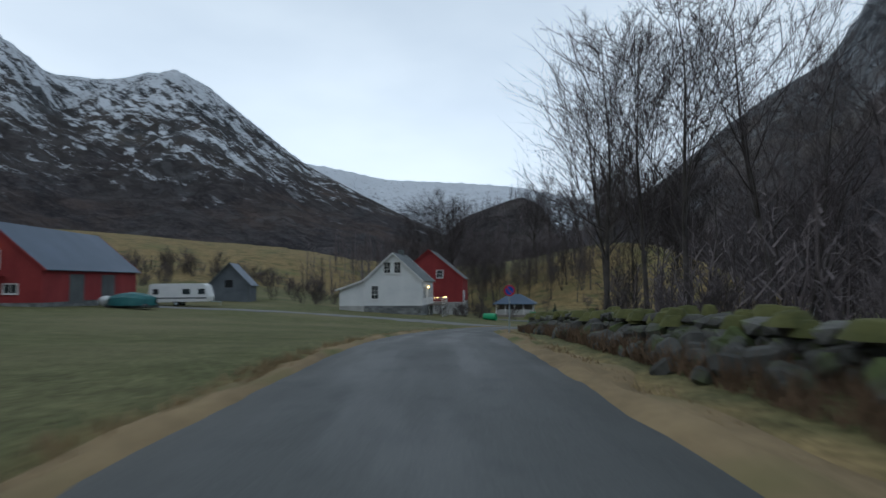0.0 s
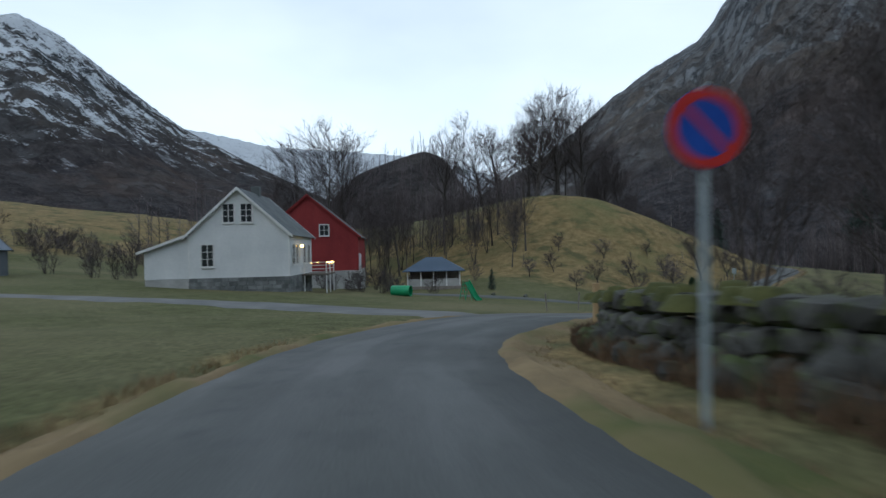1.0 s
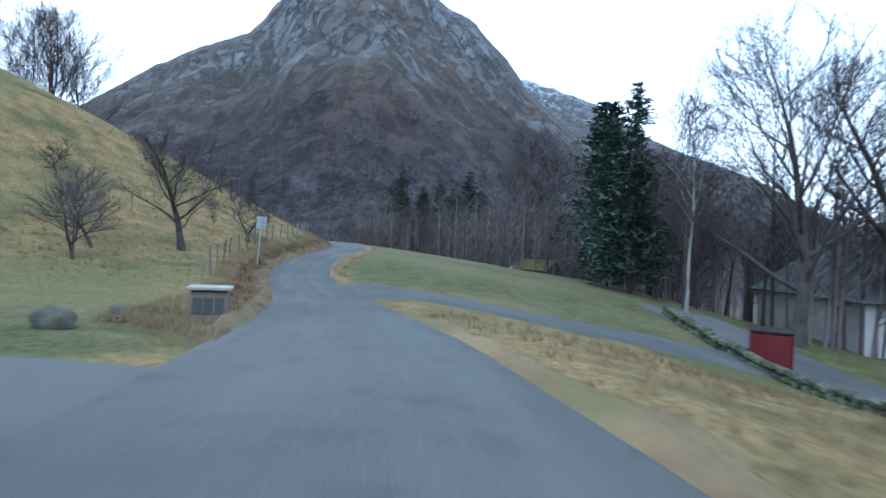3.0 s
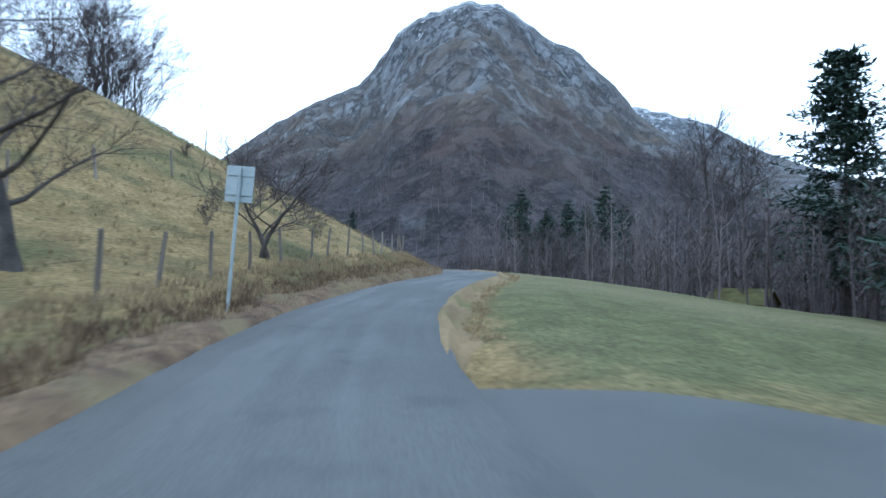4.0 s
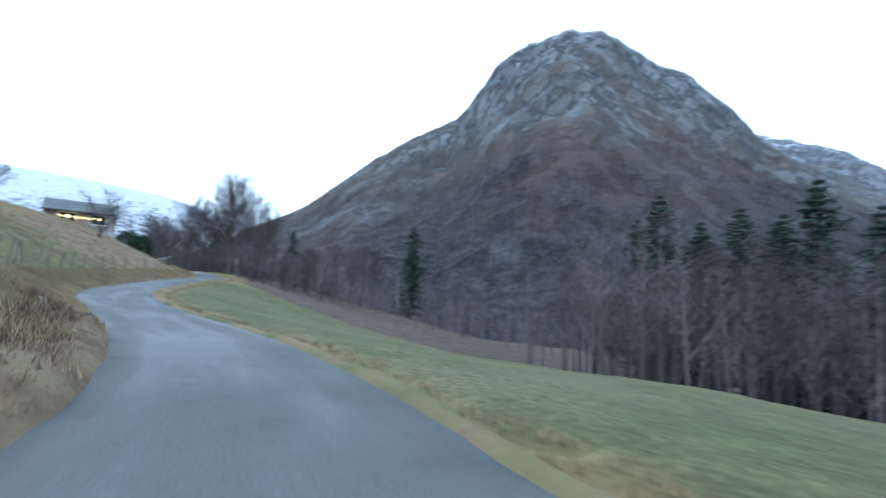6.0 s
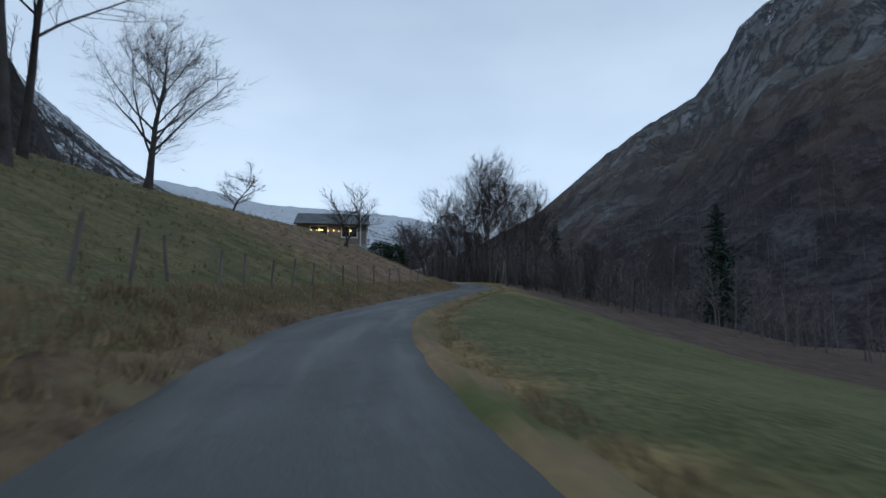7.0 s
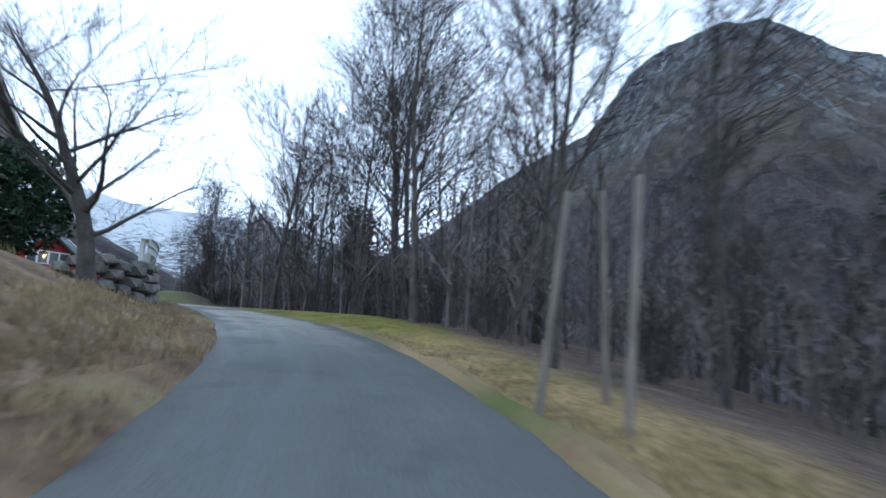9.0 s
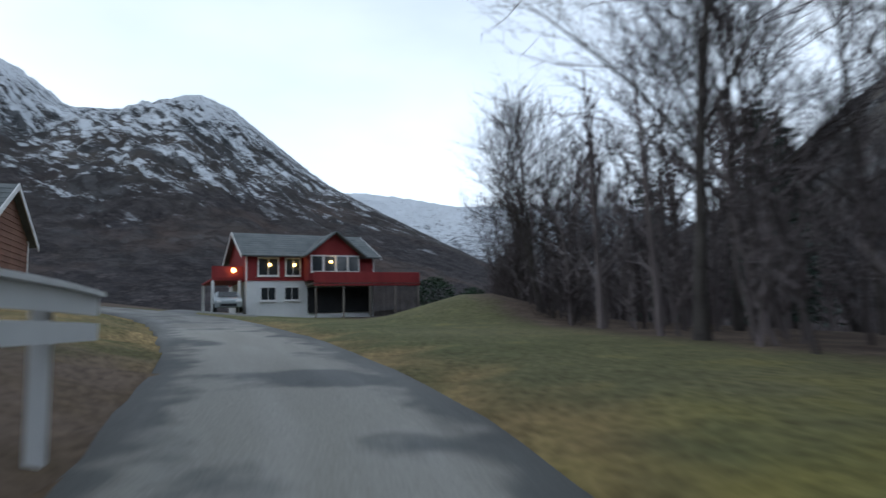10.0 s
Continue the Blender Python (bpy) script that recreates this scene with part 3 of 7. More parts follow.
def mountain_material(name, snow_lo, snow_hi, heath_lo, heath_hi, haze=(0.0, (0.5, 0.55, 0.6)), snow_amt=1.0, stone=1.0, cover=0.16, first=0.60):
    """Bare wooded foot, brown heath, grey cliff streaks, snow above a ragged line."""
    m = bpy.data.materials.new(name)
    m.use_nodes = True
    n, l = m.node_tree.nodes, m.node_tree.links
    b = n["Principled BSDF"]
    b.inputs["Roughness"].default_value = 0.95
    b.inputs["Specular IOR Level"].default_value = 0.1
    tc = n.new("ShaderNodeTexCoord")
    sp = n.new("ShaderNodeSeparateXYZ")
    l.new(tc.outputs["Object"], sp.inputs["Vector"])

    def nz(scale, detail=8.0, st=(1, 1, 1)):
        mp = n.new("ShaderNodeMapping")
        mp.inputs["Scale"].default_value = st
        l.new(tc.outputs["Object"], mp.inputs["Vector"])
        t = n.new("ShaderNodeTexNoise")
        t.inputs["Scale"].default_value, t.inputs["Detail"].default_value = scale, detail
        t.inputs["Roughness"].default_value = 0.62
        l.new(mp.outputs["Vector"], t.inputs["Vector"])
        return t.outputs["Fac"]

    def math2(op, a, c):
        t = n.new("ShaderNodeMath")
        t.operation = op
        for i, v in enumerate((a, c)):
            if isinstance(v, (int, float)):
                t.inputs[i].default_value = v
            else:
                l.new(v, t.inputs[i])
        return t.outputs[0]

    def rng(v, lo, hi):
        t = n.new("ShaderNodeMapRange")
        t.inputs["From Min"].default_value, t.inputs["From Max"].default_value = lo, hi
        l.new(v, t.inputs["Value"])
        return t.outputs["Result"]

    def mixc(fac, a, c):
        t = n.new("ShaderNodeMixRGB")
        if isinstance(fac, float):
            t.inputs["Fac"].default_value = fac
        else:
            l.new(fac, t.inputs["Fac"])
        for sock, v in (("Color1", a), ("Color2", c)):
            if isinstance(v, tuple):
                t.inputs[sock].default_value = (*v, 1)
            else:
                l.new(v, t.inputs[sock])
        return t.outputs["Color"]

    z = sp.outputs["Z"]
    streak = nz(0.02, 8.0, (1.0, 1.0, 0.28))
    mid, fine, blot = nz(0.012), nz(0.09), nz(0.005, 6.0)
    zz = math2("ADD", z, math2("MULTIPLY", math2("SUBTRACT", blot, 0.5), 520.0))
    tiny = nz(0.35, 5.0)
    # clefts and shelves: their shade is put into the colour as dark lines
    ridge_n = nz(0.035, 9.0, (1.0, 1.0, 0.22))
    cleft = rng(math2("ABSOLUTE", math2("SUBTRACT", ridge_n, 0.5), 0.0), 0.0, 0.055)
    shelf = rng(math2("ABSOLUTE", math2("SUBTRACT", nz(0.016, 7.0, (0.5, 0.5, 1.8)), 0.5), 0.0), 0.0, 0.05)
    wood = mixc(rng(fine, 0.35, 0.65), (0.038, 0.035, 0.038), (0.100, 0.086, 0.086))
    wood = mixc(rng(tiny, 0.42, 0.62), wood, (0.034, 0.033, 0.036))
    wood = mixc(rng(nz(0.009, 7.0), 0.50, 0.66), wood, (0.088, 0.067, 0.059))
    heath = mixc(rng(mid, 0.35, 0.65), (0.085, 0.074, 0.070), (0.15, 0.125, 0.10))
    heath = mixc(rng(fine, 0.45, 0.70), heath, (0.085, 0.082, 0.080))
    heath = mixc(rng(tiny, 0.5, 0.68), heath, (0.145, 0.125, 0.105))
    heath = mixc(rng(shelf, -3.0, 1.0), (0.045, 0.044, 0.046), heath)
    heath = mixc(max(0.0, 0.9 - stone), heath, (0.030, 0.032, 0.036))
    shade = lambda *c: tuple(v * stone for v in c)
    rock = mixc(rng(streak, 0.36, 0.64), shade(0.085, 0.091, 0.098), shade(0.25, 0.262, 0.275))
    rock = mixc(rng(fine, 0.46, 0.66), rock, shade(0.11, 0.115, 0.122))
    rock = mixc(rng(tiny, 0.45, 0.65), rock, shade(0.17, 0.177, 0.186))
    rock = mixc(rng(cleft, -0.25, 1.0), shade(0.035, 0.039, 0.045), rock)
    col = mixc(rng(zz, heath_lo - 60, heath_lo + 60), wood, heath)
    col = mixc(rng(math2("ADD", zz, math2("MULTIPLY", math2("SUBTRACT", streak, 0.5), 900.0)), heath_hi - 120, heath_hi + 120), col, rock)
    turned = n.new("ShaderNodeMapping")
    turned.inputs["Rotation"].default_value = (0.0, radians(-44), 0.0)
    l.new(tc.outputs["Object"], turned.inputs["Vector"])
    drawn = n.new("ShaderNodeMapping")
    drawn.inputs["Scale"].default_value = (0.26, 1.0, 1.0)
    l.new(turned.outputs["Vector"], drawn.inputs["Vector"])
    lie = n.new("ShaderNodeTexNoise")
    lie.inputs["Scale"].default_value, lie.inputs["Detail"].default_value, lie.inputs["Roughness"].default_value = 0.055, 9.0, 0.7
    l.new(drawn.outputs["Vector"], lie.inputs["Vector"])
    # snow lies in drawn-out patches and specks that close up with height
    lies = math2("ADD", math2("MULTIPLY", lie.outputs["Fac"], 0.55), math2("ADD", math2("MULTIPLY", fine, 0.22), math2("MULTIPLY", tiny, 0.23)))
    high = rng(math2("ADD", z, math2("MULTIPLY", math2("SUBTRACT", mid, 0.5), 260.0)), snow_lo, snow_hi)
    bare = math2("SUBTRACT", first, math2("MULTIPLY", high, cover))
    sfac = math2("MULTIPLY", math2("MULTIPLY", rng(math2("SUBTRACT", lies, bare), 0.0, 0.03), rng(high, 0.0, 0.12)), snow_amt)
    col = mixc(sfac, col, (0.64, 0.67, 0.71))
    # distance haze is painted: a tint of the air mixed into the base colour
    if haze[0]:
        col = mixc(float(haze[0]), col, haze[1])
    l.new(col, b.inputs["Base Color"])
    bp = n.new("ShaderNodeBump")
    bp.inputs["Strength"].default_value, bp.inputs["Distance"].default_value = 0.8, 12.0
    l.new(math2("ADD", math2("ADD", streak, math2("MULTIPLY", fine, 0.5)), math2("MULTIPLY", cleft, 0.25)), bp.inputs["Height"])
    l.new(bp.outputs["Normal"], b.inputs["Normal"])
    return m


def mountain(name, ridge, foot, material, nu=200, nv=80, rough=0.10, power=1.35, foot_z=-20.0, eye=(60, 110), label="", seed=0.0, jag=0.012, cliffs=0.0):
    """A slope lofted from a ridge line down to its foot, with gullies, and a back side."""
    r = np.array(ridge, float)
    seg = np.concatenate([[0], np.cumsum(np.linalg.norm(np.diff(r, axis=0), axis=1))])
    u = np.linspace(0, seg[-1], nu)
    rr = natural_spline(seg, r, u) * 0.35 + np.stack([np.interp(u, seg, r[:, i]) for i in range(3)], 1) * 0.65
    verts, faces = [], []
    e = np.array(eye, float)
    ts = np.concatenate([np.linspace(-0.35, -0.03, 7), np.linspace(0, 1, nv)])
    for i in range(nu):
        top = rr[i].copy()
        H = top[2] - foot_z
        top[2] += H * jag * (noise.noise((u[i] * 0.03, seed, 1)) + 0.6 * noise.noise((u[i] * 0.09, seed, 2)))
        d = e - top[:2]
        D = np.hypot(*d)
        d /= D
        reach = D - foot
        for v in ts:
            x, y = top[:2] + d * reach * v
            if v <= 0:
                z = top[2] - H * 1.6 * abs(v)
            else:
                z = foot_z + H * (1 - v) ** power
                if cliffs:
                    z += H * cliffs * math.sin(math.pi * min(1.0, v / 0.5)) * max(0.0, 1 - v / 0.5)
                w = min(1.0, v * 5) * (1 - v) ** 0.7
                g = 0.0
                for k, (f, a) in enumerate(((0.0045, 0.9), (0.011, 0.6), (0.027, 0.42), (0.06, 0.18), (0.12, 0.07))):
                    g += a * (1 - 2.2 * abs(noise.noise((x * f + seed, y * f, z * f * 0.35 + k * 7))))
                z += H * rough * g * w
                z = min(z, -4 + (top[2] + 4) * (1 - reach * v / D) * (1.0 - 0.05 * v))
            verts.append((x, y, z))
    n = len(ts)
    for i in range(nu - 1):
        for j in range(n - 1):
            a = i * n + j
            faces.append((a, a + 1, a + n + 1, a + n))
    return tagged(mesh_ob(name, verts, faces, material, smooth=True), label, "mountain", kind="structure")


M1 = [(180, 1500, -30), (441, 1463, 171), (563, 1403, 241), (677, 1320, 349), (764, 1238, 418), (804, 1140, 443), (821, 1078, 495), (827, 1021, 543), (833, 923, 552), (841, 830, 543), (866, 773, 523),
      (886, 715, 473), (897, 683, 439), (913, 640, 415), (920, 610, 378), (922, 566, 333), (926, 535, 286), (896, 463, 222), (885, 381, 149), (871, 282, 92), (869, 160, 51), (860, 20, 20), (850, -150, -30)]
M2 = [(1496, 1031, 554), (1547, 840, 498), (1572, 658, 421), (1555, 550, 341), (1536, 426, 272), (1463, 246, 188), (1371, 94, 92), (1300, -100, -30)]
M3 = [(-1218, 1037, 646), (-1071, 1120, 607), (-905, 1196, 527), (-804, 1207, 446), (-707, 1266, 455), (-648, 1297, 479), (-602, 1352, 506), (-528, 1351, 465), (-401, 1289, 359),
      (-271, 1220, 254), (-140, 1141, 175), (-46, 1049, 119), (60, 980, 60), (180, 900, -20)]
M4 = [(-1219, 3388, 740), (-822, 3402, 720), (-481, 3366, 650), (-275, 3289, 589), (-14, 3200, 560), (201, 3093, 531), (458, 2965, 487), (791, 2790, 379), (1300, 2600, 100)]
M5 = [(-12, 225, 0), (2, 221, 16), (12, 217, 25), (22, 214, 29), (33, 211, 32), (39, 208, 29), (45, 204, 18), (58, 198, 4)]
M6 = [(3019, 248, 157), (3025, 49, 167), (3022, -73, 201), (3016, -169, 262), (3010, -239, 297), (2978, -463, 391)]
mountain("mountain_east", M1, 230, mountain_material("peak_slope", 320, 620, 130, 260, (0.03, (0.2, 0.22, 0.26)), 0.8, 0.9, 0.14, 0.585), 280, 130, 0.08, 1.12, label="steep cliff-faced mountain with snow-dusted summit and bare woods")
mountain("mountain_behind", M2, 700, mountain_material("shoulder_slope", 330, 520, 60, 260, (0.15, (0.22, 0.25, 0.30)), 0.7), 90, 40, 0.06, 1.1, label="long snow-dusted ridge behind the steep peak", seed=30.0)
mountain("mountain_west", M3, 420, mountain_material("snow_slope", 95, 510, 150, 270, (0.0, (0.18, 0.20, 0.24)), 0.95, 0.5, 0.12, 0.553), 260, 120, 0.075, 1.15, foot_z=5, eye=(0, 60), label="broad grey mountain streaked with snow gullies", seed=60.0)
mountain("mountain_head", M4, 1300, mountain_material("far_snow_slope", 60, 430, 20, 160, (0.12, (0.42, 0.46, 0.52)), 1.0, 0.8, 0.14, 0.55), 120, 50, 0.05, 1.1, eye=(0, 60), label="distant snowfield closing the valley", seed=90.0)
mountain("wooded_spur", M5, 80, mountain_material("spur_slope", 900, 1000, 60, 400), 60, 40, 0.06, 1.0, foot_z=1, eye=(20, 80), label="dark wooded spur above the farm", seed=120.0)
mountain("mountain_south", M6, 1500, mountain_material("far_hazed_slope", 150, 400, 0, 40, (0.45, (0.36, 0.42, 0.50)), 0.8), 50, 30, 0.05, 1.1, foot_z=-40, label="hazy blue mountains down the valley", seed=150.0)
# slopes out of sight that close the valley behind the start
mountain("mountain_rear", [(900, -300, 60), (700, -700, 260), (200, -1000, 420), (-400, -900, 380), (-900, -400, 350), (-1250, 200, 500), (-1250, 900, 640)], 350,
         mountain_material("rear_slope", 330, 560, 60, 240), 80, 40, 0.07, 1.2, label="dim valley side behind the road", seed=180.0)

# ---- trees ----
rng = random.Random(7)


def limb(V, F, pts, radii, sides):
    """Adds a tapered tube through pts."""
    base = len(V)
    n = len(pts)
    for k in range(n):
        a = pts[max(0, k - 1)]
        b = pts[min(n - 1, k + 1)]
        d = (b - a)
        d = d / (np.linalg.norm(d) + 1e-9)
        p = np.cross(d, (0.3, 0.9, 0.2) if abs(d[2]) > 0.8 else (0, 0, 1.0))
        p /= np.linalg.norm(p) + 1e-9
        q = np.cross(d, p)
        for s in range(sides):
            an = 2 * math.pi * s / sides
            V.append(pts[k] + radii[k] * (math.cos(an) * p + math.sin(an) * q))
    for k in range(n - 1):
        for s in range(sides):
            a, b = base + k * sides + s, base + k * sides + (s + 1) % sides
            F.append((a, b, b + sides, a + sides))


STAR = ((1.0, 0.0, 0.35), (-0.5, 0.87, 0.35), (-0.5, -0.87, -0.7))


def spike(V, F, q, e, r):
    """A thin three-sided twig from q to a point at e."""
    b = len(V)
    for a in STAR:
        V.append((q[0] + a[0] * r, q[1] + a[1] * r, q[2] + a[2] * r))
    V.append((e[0], e[1], e[2]))
    F.extend(((b, b + 1, b + 3), (b + 1, b + 2, b + 3), (b + 2, b, b + 3)))


def sliver(V, F, q, e, r):
    """The finest shoots: one slim facet each."""
    b = len(V)
    V.extend(((q[0] - r, q[1] + r * 0.6, q[2] + r), (q[0] + r, q[1] - r * 0.6, q[2] - r * 0.5), (e[0], e[1], e[2])))
    F.append((b, b + 1, b + 2))


def grow(start, direction, length, segs, bend_up, wobble, R):
    """Points of a crooked shoot."""
    pts, d, p = [start], np.array(direction, float), np.array(start, float)
    d /= np.linalg.norm(d)
    for k in range(segs):
        d = d + np.array([R.uniform(-1, 1) * wobble, R.uniform(-1, 1) * wobble, R.uniform(-0.6, 0.6) * wobble + bend_up])
        d /= np.linalg.norm(d)
        p = p + d * length / segs
        pts.append(p)
    return pts


def bare_tree(seed, height, spread, limbs, branches, twigs, first=0.25, rise=(0.5, 1.1), r0=None, stems=1, wob=0.07, twig_r=0.010, droop=0.05):
    """Trunk and limbs, and the crown's branches and twigs, grown to fill a rounded crown."""
    R = random.Random(seed)
    V, F, CV, CF = [], [], [], []
    r0 = r0 or height * 0.0135
    mid, semi = height * (first * 0.75 + 1.0) / 2, height * (1.0 - first * 0.75) / 2 * 1.06

    def reach(p, d):
        """How far from p along d the crown's hull lies."""
        s = np.array([spread, spread, semi])
        q, e = (p - np.array([0, 0, mid])) / s, d / s
        a, b, c = e @ e, 2 * (q @ e), q @ q - 1
        disc_ = b * b - 4 * a * c
        return (-b + math.sqrt(disc_)) / (2 * a) if disc_ > 0 else 0.5

    for st in range(stems):
        lean = (R.uniform(-0.25, 0.25), R.uniform(-0.25, 0.25), 1.0) if stems > 1 else (R.uniform(-0.05, 0.05), R.uniform(-0.05, 0.05), 1.0)
        base = np.array([R.uniform(-0.25, 0.25) * (stems > 1), R.uniform(-0.25, 0.25) * (stems > 1), -0.3])
        hh = height * (R.uniform(0.75, 0.95) if stems > 1 else 0.97)
        tp = grow(base, lean, hh, 10, 0.02, wob, R)
        tr = [r0 * (1.3 if k == 0 else 1.0) * (1 - 0.93 * (k / 10) ** 0.85) for k in range(11)]
        limb(V, F, tp, tr, 7)
        n = max(1, limbs // stems)
        for i in range(n):
            f = first + (0.93 - first) * ((i + R.random() * 0.7) / n) ** 1.15
            x = f * 10
            k = min(9, int(x))
            p = tp[k] + (tp[k + 1] - tp[k]) * (x - k)
            az = i * 2.4 + R.uniform(-0.5, 0.5)
            up = R.uniform(*rise) + 0.6 * max(0.0, f - 0.5)
            d = np.array([math.cos(az), math.sin(az), up])
            d /= np.linalg.norm(d)
            ln = min(reach(p, d), height * 0.6) * R.uniform(0.72, 1.0)
            lp = grow(p, d, ln, 6, droop, 0.10 + wob * 1.3, R)
            lr = [max(0.006, min(tr[k] * 0.44, 0.022 * ln) * (1 - 0.9 * q / 6)) for q in range(7)]
            limb(V, F, lp, lr, 4)
            for j in range(branches):
                g = 0.14 + 0.86 * (j + R.random()) / branches
                kk = min(5, int(g * 6))
                q = lp[kk] + (lp[kk + 1] - lp[kk]) * (g * 6 - kk)
                d = lp[kk + 1] - lp[kk]
                d = d / np.linalg.norm(d) + np.array([R.uniform(-1, 1), R.uniform(-1, 1), R.uniform(-0.55, 0.75)]) * 0.95
                d /= np.linalg.norm(d)
                bl = min(ln * 0.50 * (1.2 - 0.55 * g), 0.6 + reach(q, d)) * R.uniform(0.65, 1.15)
                bp = grow(q, d, bl, 2, droop * 0.8, 0.25, R)
                limb(CV, CF, bp, [twig_r * 1.6, twig_r * 1.1, twig_r * 0.4], 3)
                for t in range(twigs):
                    h = (t + R.random()) / twigs
                    k3 = min(1, int(h * 2))
                    q2 = bp[k3] + (bp[k3 + 1] - bp[k3]) * (h * 2 - k3)
                    d2 = bp[k3 + 1] - bp[k3]
                    d2 = d2 / np.linalg.norm(d2) + np.array([R.uniform(-1, 1), R.uniform(-1, 1), R.uniform(-0.6, 0.7)]) * 0.95
                    d2[2] += droop * 3
                    d2 = d2 / np.linalg.norm(d2) * (bl * 0.62 * R.uniform(0.45, 1.25))
                    spike(CV, CF, q2, q2 + d2, twig_r * 0.8)
                    for u_ in (0.3, 0.55, 0.8):
                        q3 = q2 + d2 * (u_ + R.uniform(-0.1, 0.1))
                        e3 = q3 + (d2 / np.linalg.norm(d2) + np.array([R.uniform(-1, 1), R.uniform(-1, 1), R.uniform(-0.7, 0.8)]) * 0.9) * np.linalg.norm(d2) * 0.42
                        sliver(CV, CF, q3, e3, twig_r * 0.75)
    return V, F, CV, CF


def tree_thing(name, data, label, group="", category="tree", bark=None, twig=None):
    V, F, CV, CF = data
    ob = root(name, Matrix.Identity(4), label, category, group)
    mesh_ob("trunk", V, F, bark or M_BARK, ob, True)
    mesh_ob("crown", CV, CF, twig or M_TWIG, ob)
    return ob


def conifer(seed, height, radius, whorls=26, per=7, trunk_show=0.1, irregular=0.25, sprays=11, blunt=0.62):
    """A conifer of whorled boughs carrying many small needle sprays."""
    R = random.Random(seed)
    V, F, CV, CF = [], [], [], []
    tp = grow(np.array([0, 0, -0.3]), (0.01, 0.01, 1), height, 8, 0, 0.012, R)
    limb(V, F, tp, [height * 0.013 * (1 - 0.92 * k / 8) for k in range(9)], 7)
    for w in range(whorls):
        f = trunk_show + (0.985 - trunk_show) * w / (whorls - 1)
        z = f * height - 0.3
        env = radius * (1 - f) ** blunt * R.uniform(1 - irregular, 1 + irregular) + 0.15
        for k in range(per):
            az = R.uniform(0, 6.283)
            ln = env * R.uniform(0.6, 1.1)
            bp = grow(np.array([0, 0, z]), (math.cos(az), math.sin(az), R.uniform(-0.1, 0.4)), ln, 2, -0.04, 0.08, R)
            limb(CV, CF, bp, [0.03, 0.018, 0.008], 3)
            for j in range(sprays):
                h = 0.2 + 0.8 * (j + R.random()) / sprays
                k3 = min(1, int(h * 2))
                q = bp[k3] + (bp[k3 + 1] - bp[k3]) * (h * 2 - k3)
                sl = min(0.55, ln * 0.24 * (1.25 - 0.5 * h) + 0.12) * R.uniform(0.6, 1.3)
                d = np.array([math.cos(az), math.sin(az), 0.0]) * 0.6 + np.array([R.uniform(-1, 1), R.uniform(-1, 1), R.uniform(-0.6, 0.6)])
                d /= np.linalg.norm(d)
                s = np.cross(d, (R.uniform(-0.9, 0.9), R.uniform(-0.9, 0.9), 1.0))
                s /= np.linalg.norm(s) + 1e-9
                b0 = len(CV)
                wd = sl * 0.17
                CV += [q, q + d * sl * 0.45 + s * wd, q + d * sl, q + d * sl * 0.5 - s * wd]
                CF += [(b0, b0 + 1, b0 + 2), (b0, b0 + 2, b0 + 3)]
    return V, F, CV, CF


TALL = [tree_thing("bare_tree", bare_tree(11, 14.5, 4.2, 14, 11, 8, 0.24, (0.7, 1.5), r0=0.15), "tall bare deciduous tree with fine upswept twigs", "trees of the woods"),
        tree_thing("bare_tree", bare_tree(12, 12.5, 3.4, 14, 10, 8, 0.22, (1.0, 2.0), r0=0.12), "slender bare birch with upright twigs", "trees of the woods"),
        tree_thing("bare_tree", bare_tree(13, 16.0, 4.8, 15, 11, 8, 0.3, (0.8, 1.6), r0=0.19), "tall bare ash with a high open crown", "trees of the woods"),
        tree_thing("bare_tree", bare_tree(14, 10.5, 3.8, 18, 9, 7, 0.12, (0.9, 1.7), stems=3, r0=0.09), "bare many-stemmed alder thicket tree", "trees of the woods")]
BROAD = [tree_thing("maple_tree", bare_tree(21, 11.0, 5.6, 18, 12, 9, 0.2, (0.35, 1.0), r0=0.36, wob=0.14), "old bare maple with thick crooked limbs"),
         tree_thing("maple_tree", bare_tree(22, 12.5, 5.4, 20, 12, 9, 0.18, (0.5, 1.3), r0=0.30, wob=0.09), "large bare spreading tree with dense twigs")]
APPLE = [tree_thing("apple_tree", bare_tree(31, 3.6, 2.1, 14, 9, 7, 0.28, (0.1, 0.8), r0=0.11, wob=0.22, twig_r=0.008), "small gnarled bare fruit tree", "fruit trees on the slope"),
         tree_thing("apple_tree", bare_tree(32, 4.2, 2.2, 14, 9, 7, 0.25, (0.3, 1.1), r0=0.10, stems=2, wob=0.2, twig_r=0.008), "small forked bare fruit tree", "fruit trees on the slope")]
BUSH = [tree_thing("bare_bush", bare_tree(41, 2.6, 1.2, 18, 4, 5, 0.1, (0.8, 2.0), r0=0.03, stems=6, twig_r=0.009), "leafless many-stemmed brown bush", "bushes", "bush"),
        tree_thing("bare_bush", bare_tree(42, 1.8, 1.0, 18, 4, 5, 0.08, (0.6, 1.6), r0=0.025, stems=6, twig_r=0.009), "low leafless tangled bush", "bushes", "bush")]
SPRUCE = [tree_thing("spruce", conifer(51, 15, 3.0, 32, 13, 0.08, 0.4, 18), "dark green spruce among bare trees", "spruces", twig=M_NEEDLE),
          tree_thing("spruce", conifer(52, 24, 5.4, 30, 17, 0.2, 0.4, 38, 0.42), "tall dark irregular old pine", "spruces", twig=M_NEEDLE)]
for o in (*TALL, *BROAD, *APPLE, *BUSH, *SPRUCE):
    o.location = (0, 0, 0)
